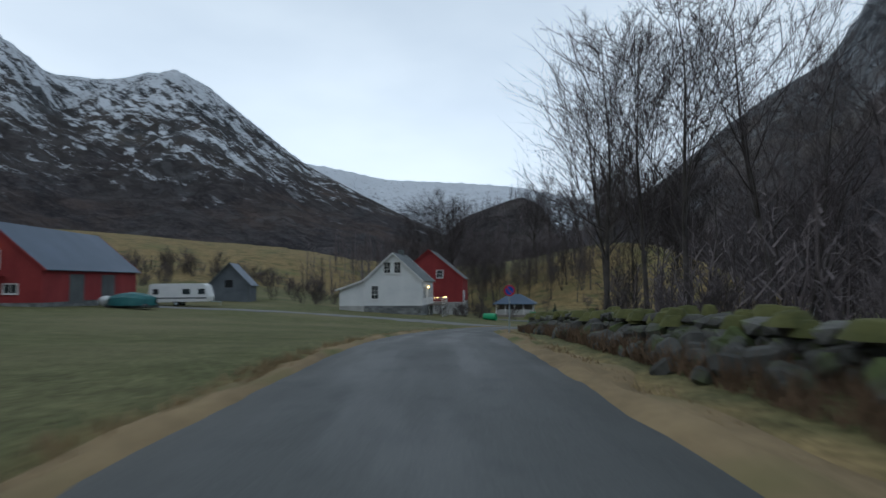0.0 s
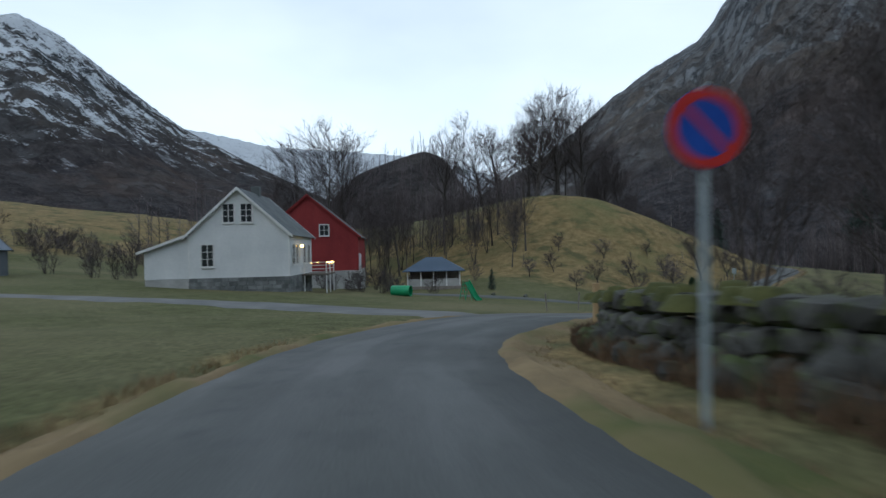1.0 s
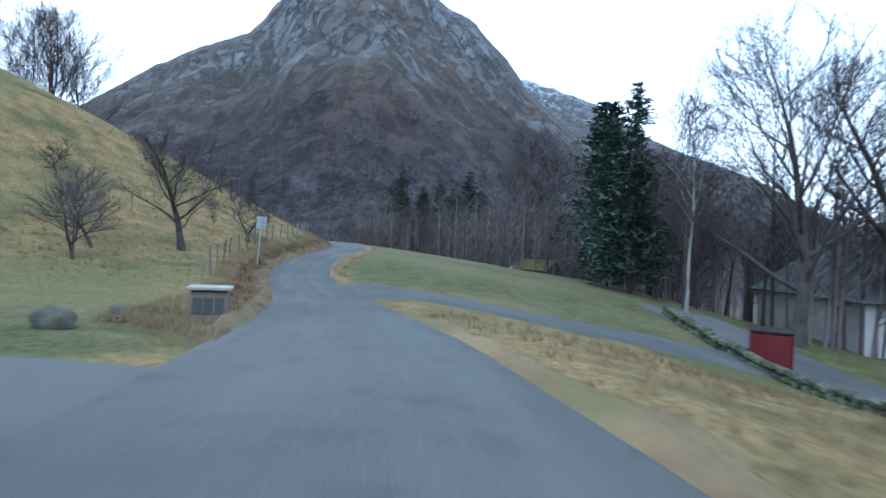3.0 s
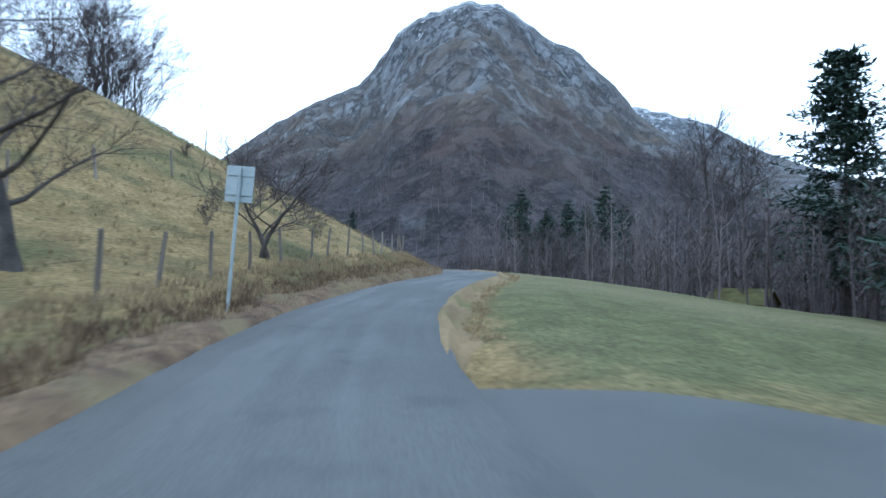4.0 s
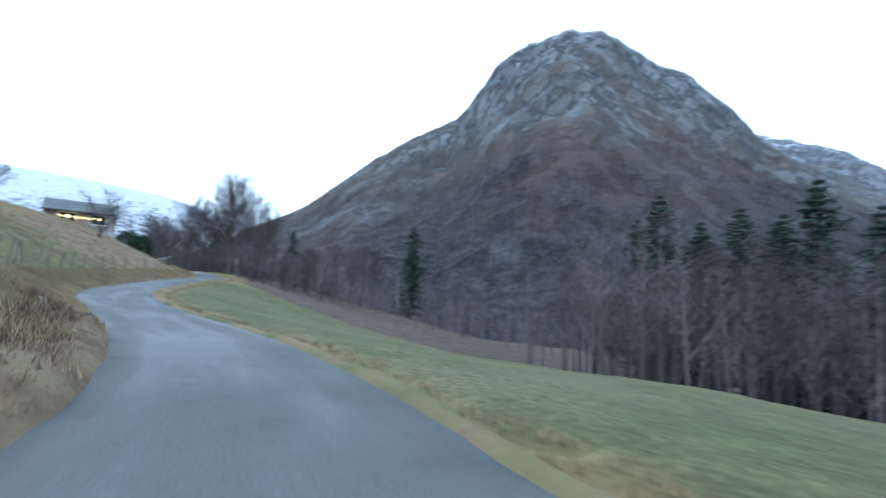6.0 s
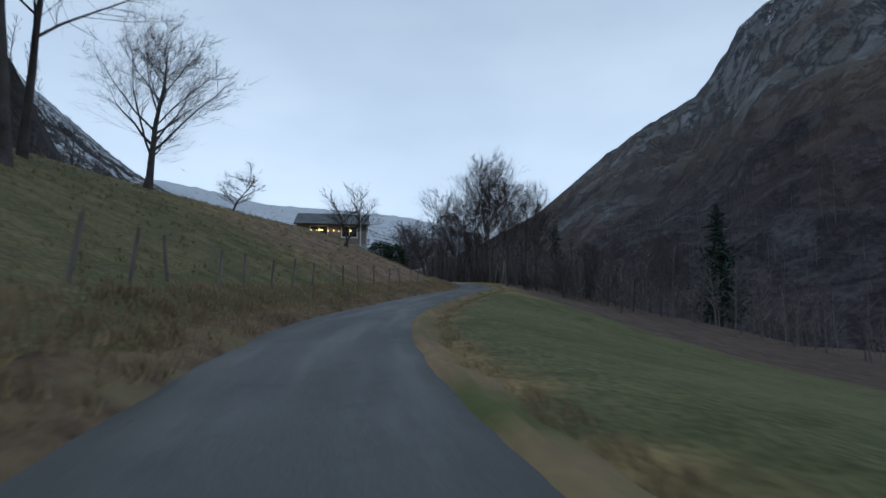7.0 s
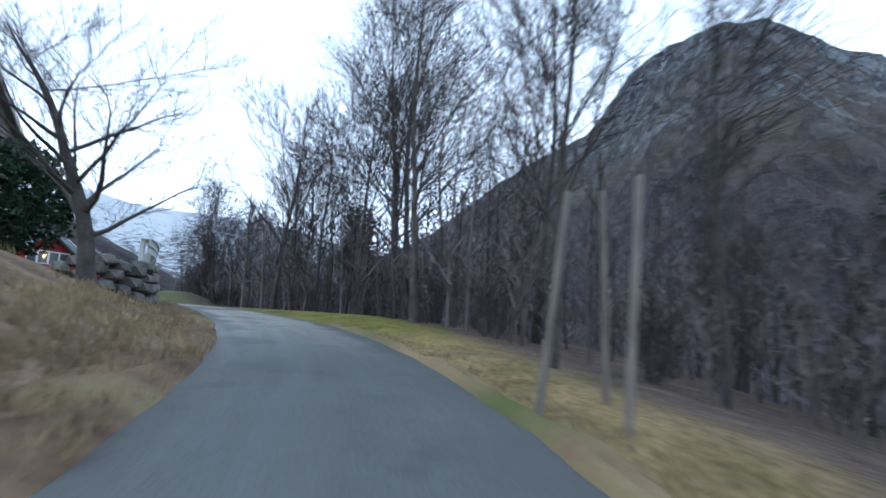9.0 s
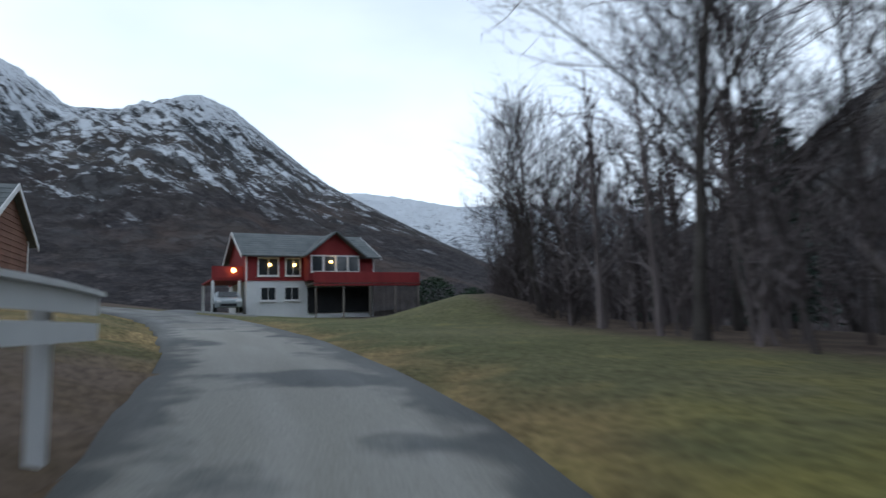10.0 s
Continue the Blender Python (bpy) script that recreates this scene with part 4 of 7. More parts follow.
TALLNESS = {o.name: h for o, h in zip((*TALL, *BROAD, *APPLE, *BUSH, *SPRUCE), (14.5, 12.5, 16, 10.5, 11, 12.5, 3.6, 4.2, 2.6, 1.8, 15, 24))}
USED = set()


def plant(proto, x, y, scale=1.0, rz=None, dz=0.0, lean=0.0, z=None):
    """Places a tree: the first call takes the prototype itself, the rest take copies."""
    m = pose(x, y, (ground_z(x, y) if z is None else z) + dz, lean, 0, rng.uniform(0, 360) if rz is None else rz)
    if proto.name in USED:
        ob = copy_thing(proto, m)
    else:
        USED.add(proto.name)
        ob = proto
        ob.matrix_basis = m
    ob.scale = (scale, scale, scale)
    return ob


def headroom(x, y):
    """Greatest height of a treetop below the last bends, where the woods lie low on the slope."""
    best = 1e9
    for ex, ey, ez, turn in ((86.3, 165.1, -0.5, 35), (79.0, 141.5, -2.3, 29), (90.3, 175.6, 0.2, 46)):
        if math.degrees(math.atan2(x - ex, y - ey)) > turn:
            best = min(best, ez + math.hypot(x - ex, y - ey) * 0.22)
    return best


def scatter(kinds, n, place, smin=0.8, smax=1.15, clear=3.0, seed=1, gap=2.2):
    """Plants n trees where place(r) puts them, keeping off the road and apart."""
    R = random.Random(seed)
    spots, tries = [], 0
    while len(spots) < n and tries < n * 40:
        tries += 1
        x, y = place(R)
        if any((x - a) ** 2 + (y - b) ** 2 < gap * gap for a, b in spots):
            continue
        if np.min((CL[:, 0] - x) ** 2 + (CL[:, 1] - y) ** 2) < clear * clear:
            continue
        z = ground_z(x, y)
        kind, size = R.choice(kinds), R.uniform(smin, smax)
        if y > 112 and x > 76 and z + TALLNESS[kind.name] * size > headroom(x, y):
            size = (headroom(x, y) - z) / TALLNESS[kind.name]
            if size < 0.35:
                continue
        spots.append((x, y))
        plant(kind, x, y, size, R.uniform(0, 360), z=z - 0.05)
    return spots


def along(R, s0, s1, l0, l1):
    p = on_road(R.uniform(s0, s1), R.uniform(l0, l1))
    return p[0], p[1]


# woods right of the first straight, behind the stone wall
scatter(TALL, 9, lambda R: along(R, 14, 41, 9.5, 26), 0.7, 1.05, 7, 3, 3.2)
scatter(TALL, 4, lambda R: along(R, 0, 16, 9, 26), 0.8, 1.1, 7, 4, 3.2)
scatter(TALL, 4, lambda R: (R.uniform(9, 27), R.uniform(30, 45)), 0.75, 1.0, 6.5, 5, 3.0)
for s, l, k, sc in ((25, 9.6, 1, 1.25), (29, 9.2, 1, 1.25), (31, 7.6, 0, 1.15), (35, 8.5, 2, 0.95)):
    p = on_road(s, l)
    plant(TALL[k], p[0], p[1], sc)
# tall trees beside the farm slope
for x, y, k, sc in ((31.2, 53.4, 2, 1.05), (45.8, 58.4, 0, 0.9), (38.0, 52.0, 1, 1.0)):
    plant(TALL[k], x, y, sc)
plant(BROAD[1], 40.0, 56.7, 1.45)
for x, y, k, sc in ((44.5, 51.0, 1, 0.8), (51.5, 53.0, 1, 0.75), (47.0, 53.8, 0, 0.7), (42.5, 49.2, 3, 0.8)):
    plant(TALL[k], x, y, sc)
scatter(BUSH, 12, lambda R: (R.uniform(41, 54), R.uniform(47, 55)), 1.0, 1.9, 8, 35, 1.4)
plant(TALL[0], 28.4, 51.8, 1.2)
# farm trees
plant(tree_thing("maple_tree", bare_tree(23, 13, 6.2, 20, 13, 9, 0.34, (0.5, 1.3), r0=0.36, wob=0.16), "huge old bare tree with crooked limbs before the farmhouse"), 78.6, 65.0, 1.5)
M_BIRCH = mat("birch_bark", (0.12, 0.11, 0.10), (0.50, 0.49, 0.46), 1.2, 9, 0.85, 0.3, stretch=(1, 1, 0.6))
plant(tree_thing("birch_tree", bare_tree(15, 17, 2.4, 18, 8, 7, 0.3, (1.2, 2.2), r0=0.13), "tall slim birch with pale mottled bark", bark=M_BIRCH), 77.5, 77.6, 1.05)
plant(BROAD[1], 75.5, 70.6, 1.62)
plant(BROAD[0], 92, 80, 1.3)
plant(TALL[1], 81.9, 78.6, 1.35)
plant(SPRUCE[0], 85, 84, 1.28)
plant(SPRUCE[0], 88, 87, 1.1)
scatter(TALL, 14, lambda R: (R.uniform(84, 104), R.uniform(72, 89)), 0.8, 1.1, 20, 9, 2.6)
# pine and birches beyond the meadow
plant(SPRUCE[1], 110.3, 95.5, 1.12)
plant(TALL[2], 113.5, 108.5, 1.5)
plant(TALL[0], 119.5, 113, 1.6)
plant(TALL[0], 112.5, 104.5, 1.4)
plant(TALL[2], 115.0, 90.0, 1.35)
for x, y, k, sc in ((118, 107, 1, 1.0), (114, 109, 0, 0.85), (122, 104, 2, 0.9), (113, 103, 1, 0.9), (120, 98, 3, 0.9), (117, 91, 0, 1.0)):
    plant(TALL[k], x, y, sc)
# conifers in the wood edge
for x, y, sc in ((146.4, 160, 1.8), (150, 156, 1.6), (144.3, 138.9, 1.8), (141, 141, 1.5), (149, 150, 1.7), (128, 196, 1.1), (155, 170, 1.7), (135, 130, 1.4), (152, 147, 1.6), (158, 163, 1.5), (102, 226, 0.75), (105, 231, 0.85), (99, 237, 0.7), (113, 214, 0.8)):
    plant(SPRUCE[0], x, y, sc)
# wood edge below the meadow
scatter(TALL, 34, lambda R: along(R, 112, 200, 34, 58), 0.7, 1.05, 22, 15, 2.8)
# woods right of the last bends, from their edge along the lawn
EDGE_Y, EDGE_X = (176, 180, 186, 192, 200, 208.5, 217, 226, 240, 260), (95.5, 96.5, 97.6, 97.0, 95.4, 93.6, 91.0, 89.0, 88.0, 86.0)


def in_last_woods(R, y0, y1, depth):
    y = R.uniform(y0, y1)
    return np.interp(y, EDGE_Y, EDGE_X) + 0.4 + depth * R.random() ** 1.3, y


plant(TALL[2], 94.0, 209.4, 0.85)
plant(TALL[0], 96.4, 213.0, 0.8)
plant(BROAD[0], 92.6, 222.5, 0.7)
plant(TALL[0], 90.4, 224.0, 0.72)
plant(TALL[3], 91.2, 219.5, 0.8)
scatter(TALL, 8, lambda R: in_last_woods(R, 188, 212, 13), 0.8, 1.05, 4.4, 17, 2.6)
scatter(TALL, 16, lambda R: in_last_woods(R, 213, 250, 14), 0.65, 0.92, 5, 19, 2.2)
scatter(TALL, 9, lambda R: in_last_woods(R, 176, 200, 22), 0.6, 0.9, 4.4, 18, 2.2)
scatter(BUSH, 24, lambda R: in_last_woods(R, 184, 240, 3), 0.7, 1.3, 4.5, 20, 0.9)
# crown of the knoll
scatter([BROAD[1], BROAD[0], TALL[0]], 12, lambda R: (R.uniform(26, 52), R.uniform(134, 154)), 1.35, 1.7, 20, 21, 3.6)
scatter([TALL[0], TALL[2]], 5, lambda R: (R.uniform(50, 59.5), R.uniform(133, 149)), 0.7, 0.9, 15, 26, 2.6)
scatter(TALL, 14, lambda R: (R.uniform(14, 32), R.uniform(100, 128)), 0.5, 0.85, 20, 25, 2.6)
plant(TALL[0], 62.5, 146, 1.2)
plant(TALL[2], 65.0, 151, 1.25)
# behind the farmhouses
for x, y, k, sc in ((0.6, 117, 2, 1.6), (-3.5, 121, 0, 1.6), (4.5, 120, 0, 1.65), (2.4, 121.5, 2, 1.4)):
    plant(TALL[k], x, y, sc)
scatter(TALL, 9, lambda R: (R.uniform(-12, 14), R.uniform(112, 130)), 0.85, 1.15, 20, 23, 4)
scatter(TALL, 10, lambda R: (R.uniform(8, 30), R.uniform(108, 135)), 0.5, 0.8, 20, 24, 3)
# fruit trees on the slope
for x, y, k, sc in ((56.9, 100.0, 1, 1.0), (45.4, 95.2, 0, 0.9), (43.5, 92.5, 1, 0.85), (40.0, 96, 0, 0.95), (46.5, 99, 1, 0.8), (37, 90, 0, 0.8), (34, 94, 1, 0.75), (30, 98, 0, 0.8),
                    (40, 104, 1, 0.7), (34, 106, 0, 0.7), (29, 89, 1, 0.6), (26, 96, 0, 0.7), (48, 106, 0, 0.6), (62, 113, 1, 0.45)):
    plant(APPLE[k], x, y, sc)
plant(BROAD[0], 50.2, 96.4, 0.58)
plant(TALL[0], 63.5, 148.5, 1.35)
plant(TALL[3], 61.0, 150.0, 1.5)
plant(TALL[2], 68.5, 150.5, 1.2)
plant(TALL[0], 66.8, 155, 1.3)
# trees on the skyline of the last slope
plant(BROAD[1], 67.9, 166.8, 0.84)
plant(APPLE[0], 70.0, 183.2, 1.2, dz=0.5)
plant(APPLE[1], 79.8, 175.3, 1.15, lean=-14)
plant(BROAD[0], 88.3, 188.2, 0.54)
for x, y, k, sc in ((95.5, 183.5, 1, 0.8), (98.2, 182.6, 1, 0.7), (98.9, 202.2, 2, 1.08), (97.8, 197.5, 0, 1.05), (96.8, 193.5, 2, 0.85), (100.5, 207, 0, 1.1)):
    plant(TALL[k], x, y, sc)
# hedgerow bushes and field trees
for x, y, k, sc in ((-17, 84, 0, 1.0), (-19.5, 86, 0, 1.3), (-22, 92, 0, 1.1), (-35, 110, 1, 1.6), (-42, 112, 0, 1.5), (-48, 116, 0, 1.4), (-27, 108, 0, 1.5), (-20, 105, 1, 1.7), (-55, 121, 0, 1.8), (2, 88, 1, 1.0), (6.5, 89.5, 0, 1.0), (4.6, 87, 1, 0.9), (19, 96, 0, 1.0),
                    (99, 185, 1, 0.9), (95.5, 178, 1, 0.6)):
    plant(BUSH[k], x, y, sc)
scatter(BUSH, 34, lambda R: (lambda f: (-85 + 80 * f + R.uniform(-3, 3), 112 + 14 * f + R.uniform(-4, 4)))(R.random()), 1.2, 2.3, 20, 36, 1.6)
scatter(BUSH, 10, lambda R: (R.uniform(-48, -14), R.uniform(88, 106)), 1.0, 2.0, 20, 37, 2.5)
scatter(BUSH, 12, lambda R: (R.uniform(0.5, 12), R.uniform(84, 91)), 0.7, 1.3, 20, 38, 1.0)
scatter(BUSH, 16, lambda R: along(R, 2, 42, 6.6, 9), 0.6, 1.0, 6.4, 31, 1.2)
scatter(BUSH, 8, lambda R: along(R, 108, 150, -14, -5.5), 0.3, 0.5, 5.0, 33, 1.2)


def far_woods(name, n, place, label, hmin=7, hmax=14, sticks=16, seed=1, min_d=4.0):
    """Many plain bare trees in one sheet of woods."""
    R = random.Random(seed)
    xs = []
    while len(xs) < n:
        xs.append(place(R))
    arr = np.array([(a[0], a[1]) for a in xs])
    zs, ds, ss = land(arr[:, 0], arr[:, 1])
    V, F = [], []
    for k, (x, y) in enumerate(arr):
        if abs(ds[k]) < min_d:
            continue
        z = zs[k] if len(xs[k]) < 3 else xs[k][2]
        h = R.uniform(hmin, hmax)
        if y > 112 and x > 76 and len(xs[k]) < 3:
            h = min(h, headroom(x, y) - z)
            if h < 2.0:
                continue
        p = np.array([x, y, z - 0.3])
        top = p + np.array([R.uniform(-0.6, 0.6), R.uniform(-0.6, 0.6), h])
        limb(V, F, [p, (p + top) / 2 + np.array([R.uniform(-0.2, 0.2), R.uniform(-0.2, 0.2), 0]), top], [0.011 * h, 0.008 * h, 0.02], 4)
        for j in range(sticks):
            f = 0.22 + 0.75 * j / sticks
            q = p + (top - p) * f
            az = R.uniform(0, 6.283)
            ln = h * 0.30 * (1.1 - f) ** 0.6 * R.uniform(0.6, 1.2)
            e = q + np.array([math.cos(az) * ln * 0.7, math.sin(az) * ln * 0.7, ln * R.uniform(0.5, 1.1)])
            spike(V, F, q, e, 0.05)
            for _ in range(4):
                g = R.uniform(0.2, 0.95)
                q2 = q + (e - q) * g
                e2 = q2 + np.array([R.uniform(-1, 1), R.uniform(-1, 1), R.uniform(0.0, 1.2)]) * ln * 0.38
                spike(V, F, q2, e2, 0.026)
    return tagged(mesh_ob(name, V, F, M_WOODS), label, "woods", kind="stuff")


def mountain_foot(R, x0, x1, y0, y1):
    return R.uniform(x0, x1), R.uniform(y0, y1)


far_woods("woods_below_meadow", 760, lambda R: along(R, 110, 205, 32, 100), "grey-brown leafless woods below the meadow", 8, 15, 15, 61)
far_woods("woods_by_first_straight", 190, lambda R: along(R, -10, 44, 9, 60), "dim leafless woods behind the stone wall", 3.5, 8, 14, 62)
far_woods("woods_by_last_bend", 430, lambda R: in_last_woods(R, 172, 290, 60), "dense dim leafless woods beside the road", 4, 8, 14, 63, 5.0)
far_woods("thicket_by_last_bend", 480, lambda R: in_last_woods(R, 180, 252, 16), "dark tangled thicket under the roadside trees", 2.2, 5.5, 12, 66, 4.5)
far_woods("thicket_by_first_straight", 260, lambda R: along(R, -6, 42, 8, 26), "dark tangled thicket behind the stone wall", 1.8, 4.5, 10, 67, 6.5)
far_woods("hedgerow", 150, lambda R: (lambda f: (-95 + 92 * f, 113 + 15 * f + R.uniform(-4, 4)))(R.random()), "dark scrubby hedgerow between two fields", 1.5, 4.0, 10, 70, 20)
far_woods("woods_by_farm", 420, lambda R: (100 + 75 * R.random() ** 1.5, R.uniform(82, 116)), "leafless woods beyond the farm", 6, 12, 14, 64)
FOOT = [v.co.copy() for v in bpy.data.objects["mountain_east"].data.vertices if -14 < v.co.z < 150 and 150 < math.hypot(v.co.x - 90, v.co.y - 170) < 560 and v.co.x > 150]


def on_foot(R):
    v = R.choice(FOOT)
    return v.x + R.uniform(-5, 5), v.y + R.uniform(-5, 5), v.z - 0.8


far_woods("woods_on_mountain_foot", 2400 if FOOT else 0, on_foot, "leafless woods climbing the mountain's foot", 8, 13, 6, 69)
SPUR = bpy.data.objects["wooded_spur"].data.vertices


def on_spur(R):
    v = SPUR[R.randrange(len(SPUR))].co
    return v.x + R.uniform(-1, 1), v.y + R.uniform(-1, 1), v.z


far_woods("woods_on_spur", 420, on_spur, "dim leafless woods covering the spur", 4, 8, 12, 68)
far_woods("woods_behind_houses", 300, lambda R: (R.uniform(-30, 40), R.uniform(120, 215)), "leafless woods behind the farmhouses", 6, 11, 12, 65, 20)

# ---- lanes and yards that leave the road ----


def ribbon(name, pts, widths, material, label, lift=0.05, category="lane"):
    """A lane draped on the ground along a line, with a low edge."""
    p = np.array(pts, float)
    seg = np.concatenate([[0], np.cumsum(np.linalg.norm(np.diff(p, axis=0), axis=1))])
    u = np.arange(0, seg[-1], 0.9)
    c = natural_spline(seg, p, u)
    w = np.interp(u, seg, widths)
    t = np.gradient(c, axis=0)
    t /= np.linalg.norm(t, axis=1)[:, None]
    V, F = [], []
    n = 9
    for k in range(len(u)):
        for j in range(n):
            f = j / (n - 1) * 2 - 1
            wob = 1 + 0.06 * noise.noise((u[k] * 0.7, f * 3, len(name)))
            x, y = c[k, 0] + t[k, 1] * f * w[k] / 2 * wob, c[k, 1] - t[k, 0] * f * w[k] / 2 * wob
            V.append((x, y, ground_z(x, y) + (lift if abs(f) < 0.99 else -0.06)))
    for k in range(len(u) - 1):
        for j in range(n - 1):
            a = k * n + j
            F.append((a, a + 1, a + n + 1, a + n))
    return tagged(mesh_ob(name, V, F, material, smooth=True), label, category, kind="structure")


ribbon("driveway", [(8.6, 49.3), (5.2, 52.2), (0, 56.0), (-6, 59.5), (-15, 62.0), (-30, 62), (-60, 58)], [5.5, 4.4, 3.6, 3.0, 3.0, 3.2, 4], M_GRAVEL, "pale gravel driveway along the mown field", 0.06)
ribbon("garden_lane", [(37.0, 73.5), (33, 76.0), (26, 79), (16, 82.5), (8, 84.5)], [4.0, 2.6, 2.2, 2.2, 2.2], M_ASPHALT, "narrow grey lane below the slope", 0.06)
ribbon("farm_lane", [(51.2, 87.2), (53.2, 83.6), (57.5, 78.2), (61, 74.6), (63.5, 71.0)], [5.4, 5.0, 4.0, 4.0, 5.0], M_ASPHALT, "grey asphalt lane down to the farmyard", 0.11)
ribbon("farmyard", [(76, 78), (70, 72.5), (62, 64), (54, 55), (46, 45), (40, 36)], [7, 8, 9, 9, 9, 8], M_ASPHALT, "grey asphalt yard below the lawn", 0.08)
ribbon("house_drive", [(72, 232), (70.5, 228), (70, 225)], [5, 5, 6], M_GRAVEL, "gravel apron before the red house", 0.10)

# verges and banks along the road


def verge(name, s0, s1, side, width, rise, material, label, rough=0.10):
    """An uneven strip of ground beside the road."""
    R = random.Random(int(s0 * 10) + (side > 0))
    ss = np.arange(s0, s1, 0.4)
    V, F = [], []
    n = 7
    for k, s in enumerate(ss):
        e = np.interp(s, SS, WR if side > 0 else WL)
        fade = min(1.0, (s - s0) / 3.0, (s1 - s) / 3.0)
        for j in range(n):
            f = j / (n - 1)
            wv = width * (0.8 + 0.35 * noise.noise((s * 0.5, side, 3))) * max(0.04, fade)
            p = on_road(s, side * (e - 0.10 + f * wv))
            h = ground_z(p[0], p[1])
            z = max(h, p[2] - 0.05 if f < 0.35 else h) * 1.0
            bumpz = rough * fade * math.sin(math.pi * min(1, f * 1.15)) * (0.7 + noise.noise((s * 1.3, f * 4, side * 5))) + rise * fade * math.sin(math.pi * f) ** 0.7
            V.append((p[0], p[1], z + 0.03 + bumpz if 0 < j < n - 1 else (p[2] - 0.04 if j == 0 else h - 0.08)))
    for k in range(len(ss) - 1):
        for j in range(n - 1):
            a = k * n + j
            F.append((a, a + 1, a + n + 1, a + n) if side > 0 else (a + 1, a, a + n, a + n + 1))
    return tagged(mesh_ob(name, V, F, material, smooth=True), label, "verge", kind="structure")


verge("verge_right_1", -35, 97, 1, 1.5, 0.02, M_VERGE, "strip of flattened straw-coloured grass beside the asphalt")
verge("verge_right_2", 110, 226, 1, 1.0, 0.02, M_VERGE, "strip of flattened straw-coloured grass beside the asphalt")
verge("verge_left_1", -35, 50, -1, 1.1, 0.02, M_VERGE, "strip of dry trodden grass beside the asphalt")
verge("verge_left_2", 58, 81, -1, 0.9, 0.02, M_VERGE, "strip of dry trodden grass beside the asphalt")
verge("bank_left_1", 90, 165, -1, 1.4, 0.08, M_BANK, "raw earth and withered grass bank below the fence", 0.16)
verge("bank_left_2", 163, 236, -1, 1.5, 0.05, M_BANK, "brown withered grass bank beside the asphalt", 0.12)


def blades(name, n, place, hmin, hmax, material, label, seed, lift=0.03):
    """Loose tufts of withered grass blades."""
    R = random.Random(seed)
    V, F = [], []
    for _ in range(n):
        x, y = place(R)
        z = ground_z(x, y) + lift
        for _k in range(5):
            h = R.uniform(hmin, hmax)
            dx, dy = R.uniform(-0.5, 0.5) * h, R.uniform(-0.5, 0.5) * h
            ox, oy = R.uniform(-0.09, 0.09), R.uniform(-0.09, 0.09)
            spike(V, F, (x + ox, y + oy, z), (x + ox + dx, y + oy + dy, z + h), 0.014)
    return tagged(mesh_ob(name, V, F, material), label, "grass", kind="stuff")


M_STRAW = mat("straw_blades", (0.17, 0.125, 0.07), (0.36, 0.28, 0.16), 0.6, 5, 0.95, 0, island=0.3)
M_BLADE = mat("grass_blades", (0.13, 0.105, 0.045), (0.27, 0.22, 0.11), 0.5, 5, 0.95, 0, island=0.35)


def beside(R, s0, s1, lo, hi, side):
    s = R.uniform(s0, s1)
    p = on_road(s, side * (np.interp(s, SS, WR if side > 0 else WL) + R.uniform(lo, hi)))
    return p[0], p[1]


blades("straw_tufts_right", 3200, lambda R: beside(R, *((0, 96) if R.random() < 0.45 else (113, 224)), 0.05, 1.0, 1), 0.04, 0.12, M_STRAW, "withered straw tufts along the verge", 71)
blades("straw_tufts_bank", 9000, lambda R: beside(R, 92, 222, 0.05, 2.2, -1), 0.05, 0.22, M_STRAW, "withered tall grass on the roadside bank", 72, 0.12)
M_BRACKEN = mat("bracken_brown", (0.075, 0.048, 0.032), (0.18, 0.118, 0.068), 0.6, 5, 0.95, 0, island=0.3)
blades("bank_bracken", 2400, lambda R: beside(R, 96, 160, 0.3, 1.3, -1), 0.05, 0.20, M_BRACKEN, "brown withered stalks on the raw bank", 78, 0.12)
blades("straw_tufts_left", 700, lambda R: beside(R, 0, 42, 0.1, 0.9, -1), 0.06, 0.2, M_STRAW, "dry tufts along the field edge", 73)
blades("hill_tufts", 3500, lambda R: beside(R, 104, 225, 2.5, 18, -1), 0.06, 0.2, M_BLADE, "rough grass tussocks on the hillside", 74)
blades("slope_tufts", 1800, lambda R: beside(R, 55, 100, 1.2, 12, 1), 0.06, 0.2, M_STRAW, "rough pale grass on the slope to the farm", 75)

# ---- building kit ----


def lap_wall(parent, pts, z0, board, material, thick=0.04, name="cladding", label=""):
    """Lapped boards up a wall as one stepped skin: pts are (a, height) of the outline's top, in the wall's own plane x, z."""
    bm = B()
    top = max(p[1] for p in pts)

    def span(z):
        hits = [a + (b - a) * (z - ha) / (hb - ha) for (a, ha), (b, hb) in zip(pts, pts[1:]) if (ha - z) * (hb - z) <= 0 and ha != hb]
        lo = pts[0][0] if pts[0][1] >= z else (min(hits) if hits else None)
        hi = pts[-1][0] if pts[-1][1] >= z else (max(hits) if hits else None)
        return lo, hi

    z, last = z0, None
    while z < top - 0.02:
        z1 = min(z + board, top - 0.01)
        for zz, y in ((z, -thick), (z1, -0.006)):
            lo, hi = span(zz)
            if lo is None or hi is None:
                continue
            cur = (bm.verts.new((lo, y, zz)), bm.verts.new((hi, y, zz)))
            if last:
                bm.faces.new((last[0], last[1], cur[1], cur[0]))
            last = cur
        z += board
    return part(name, bm, material, parent, label)


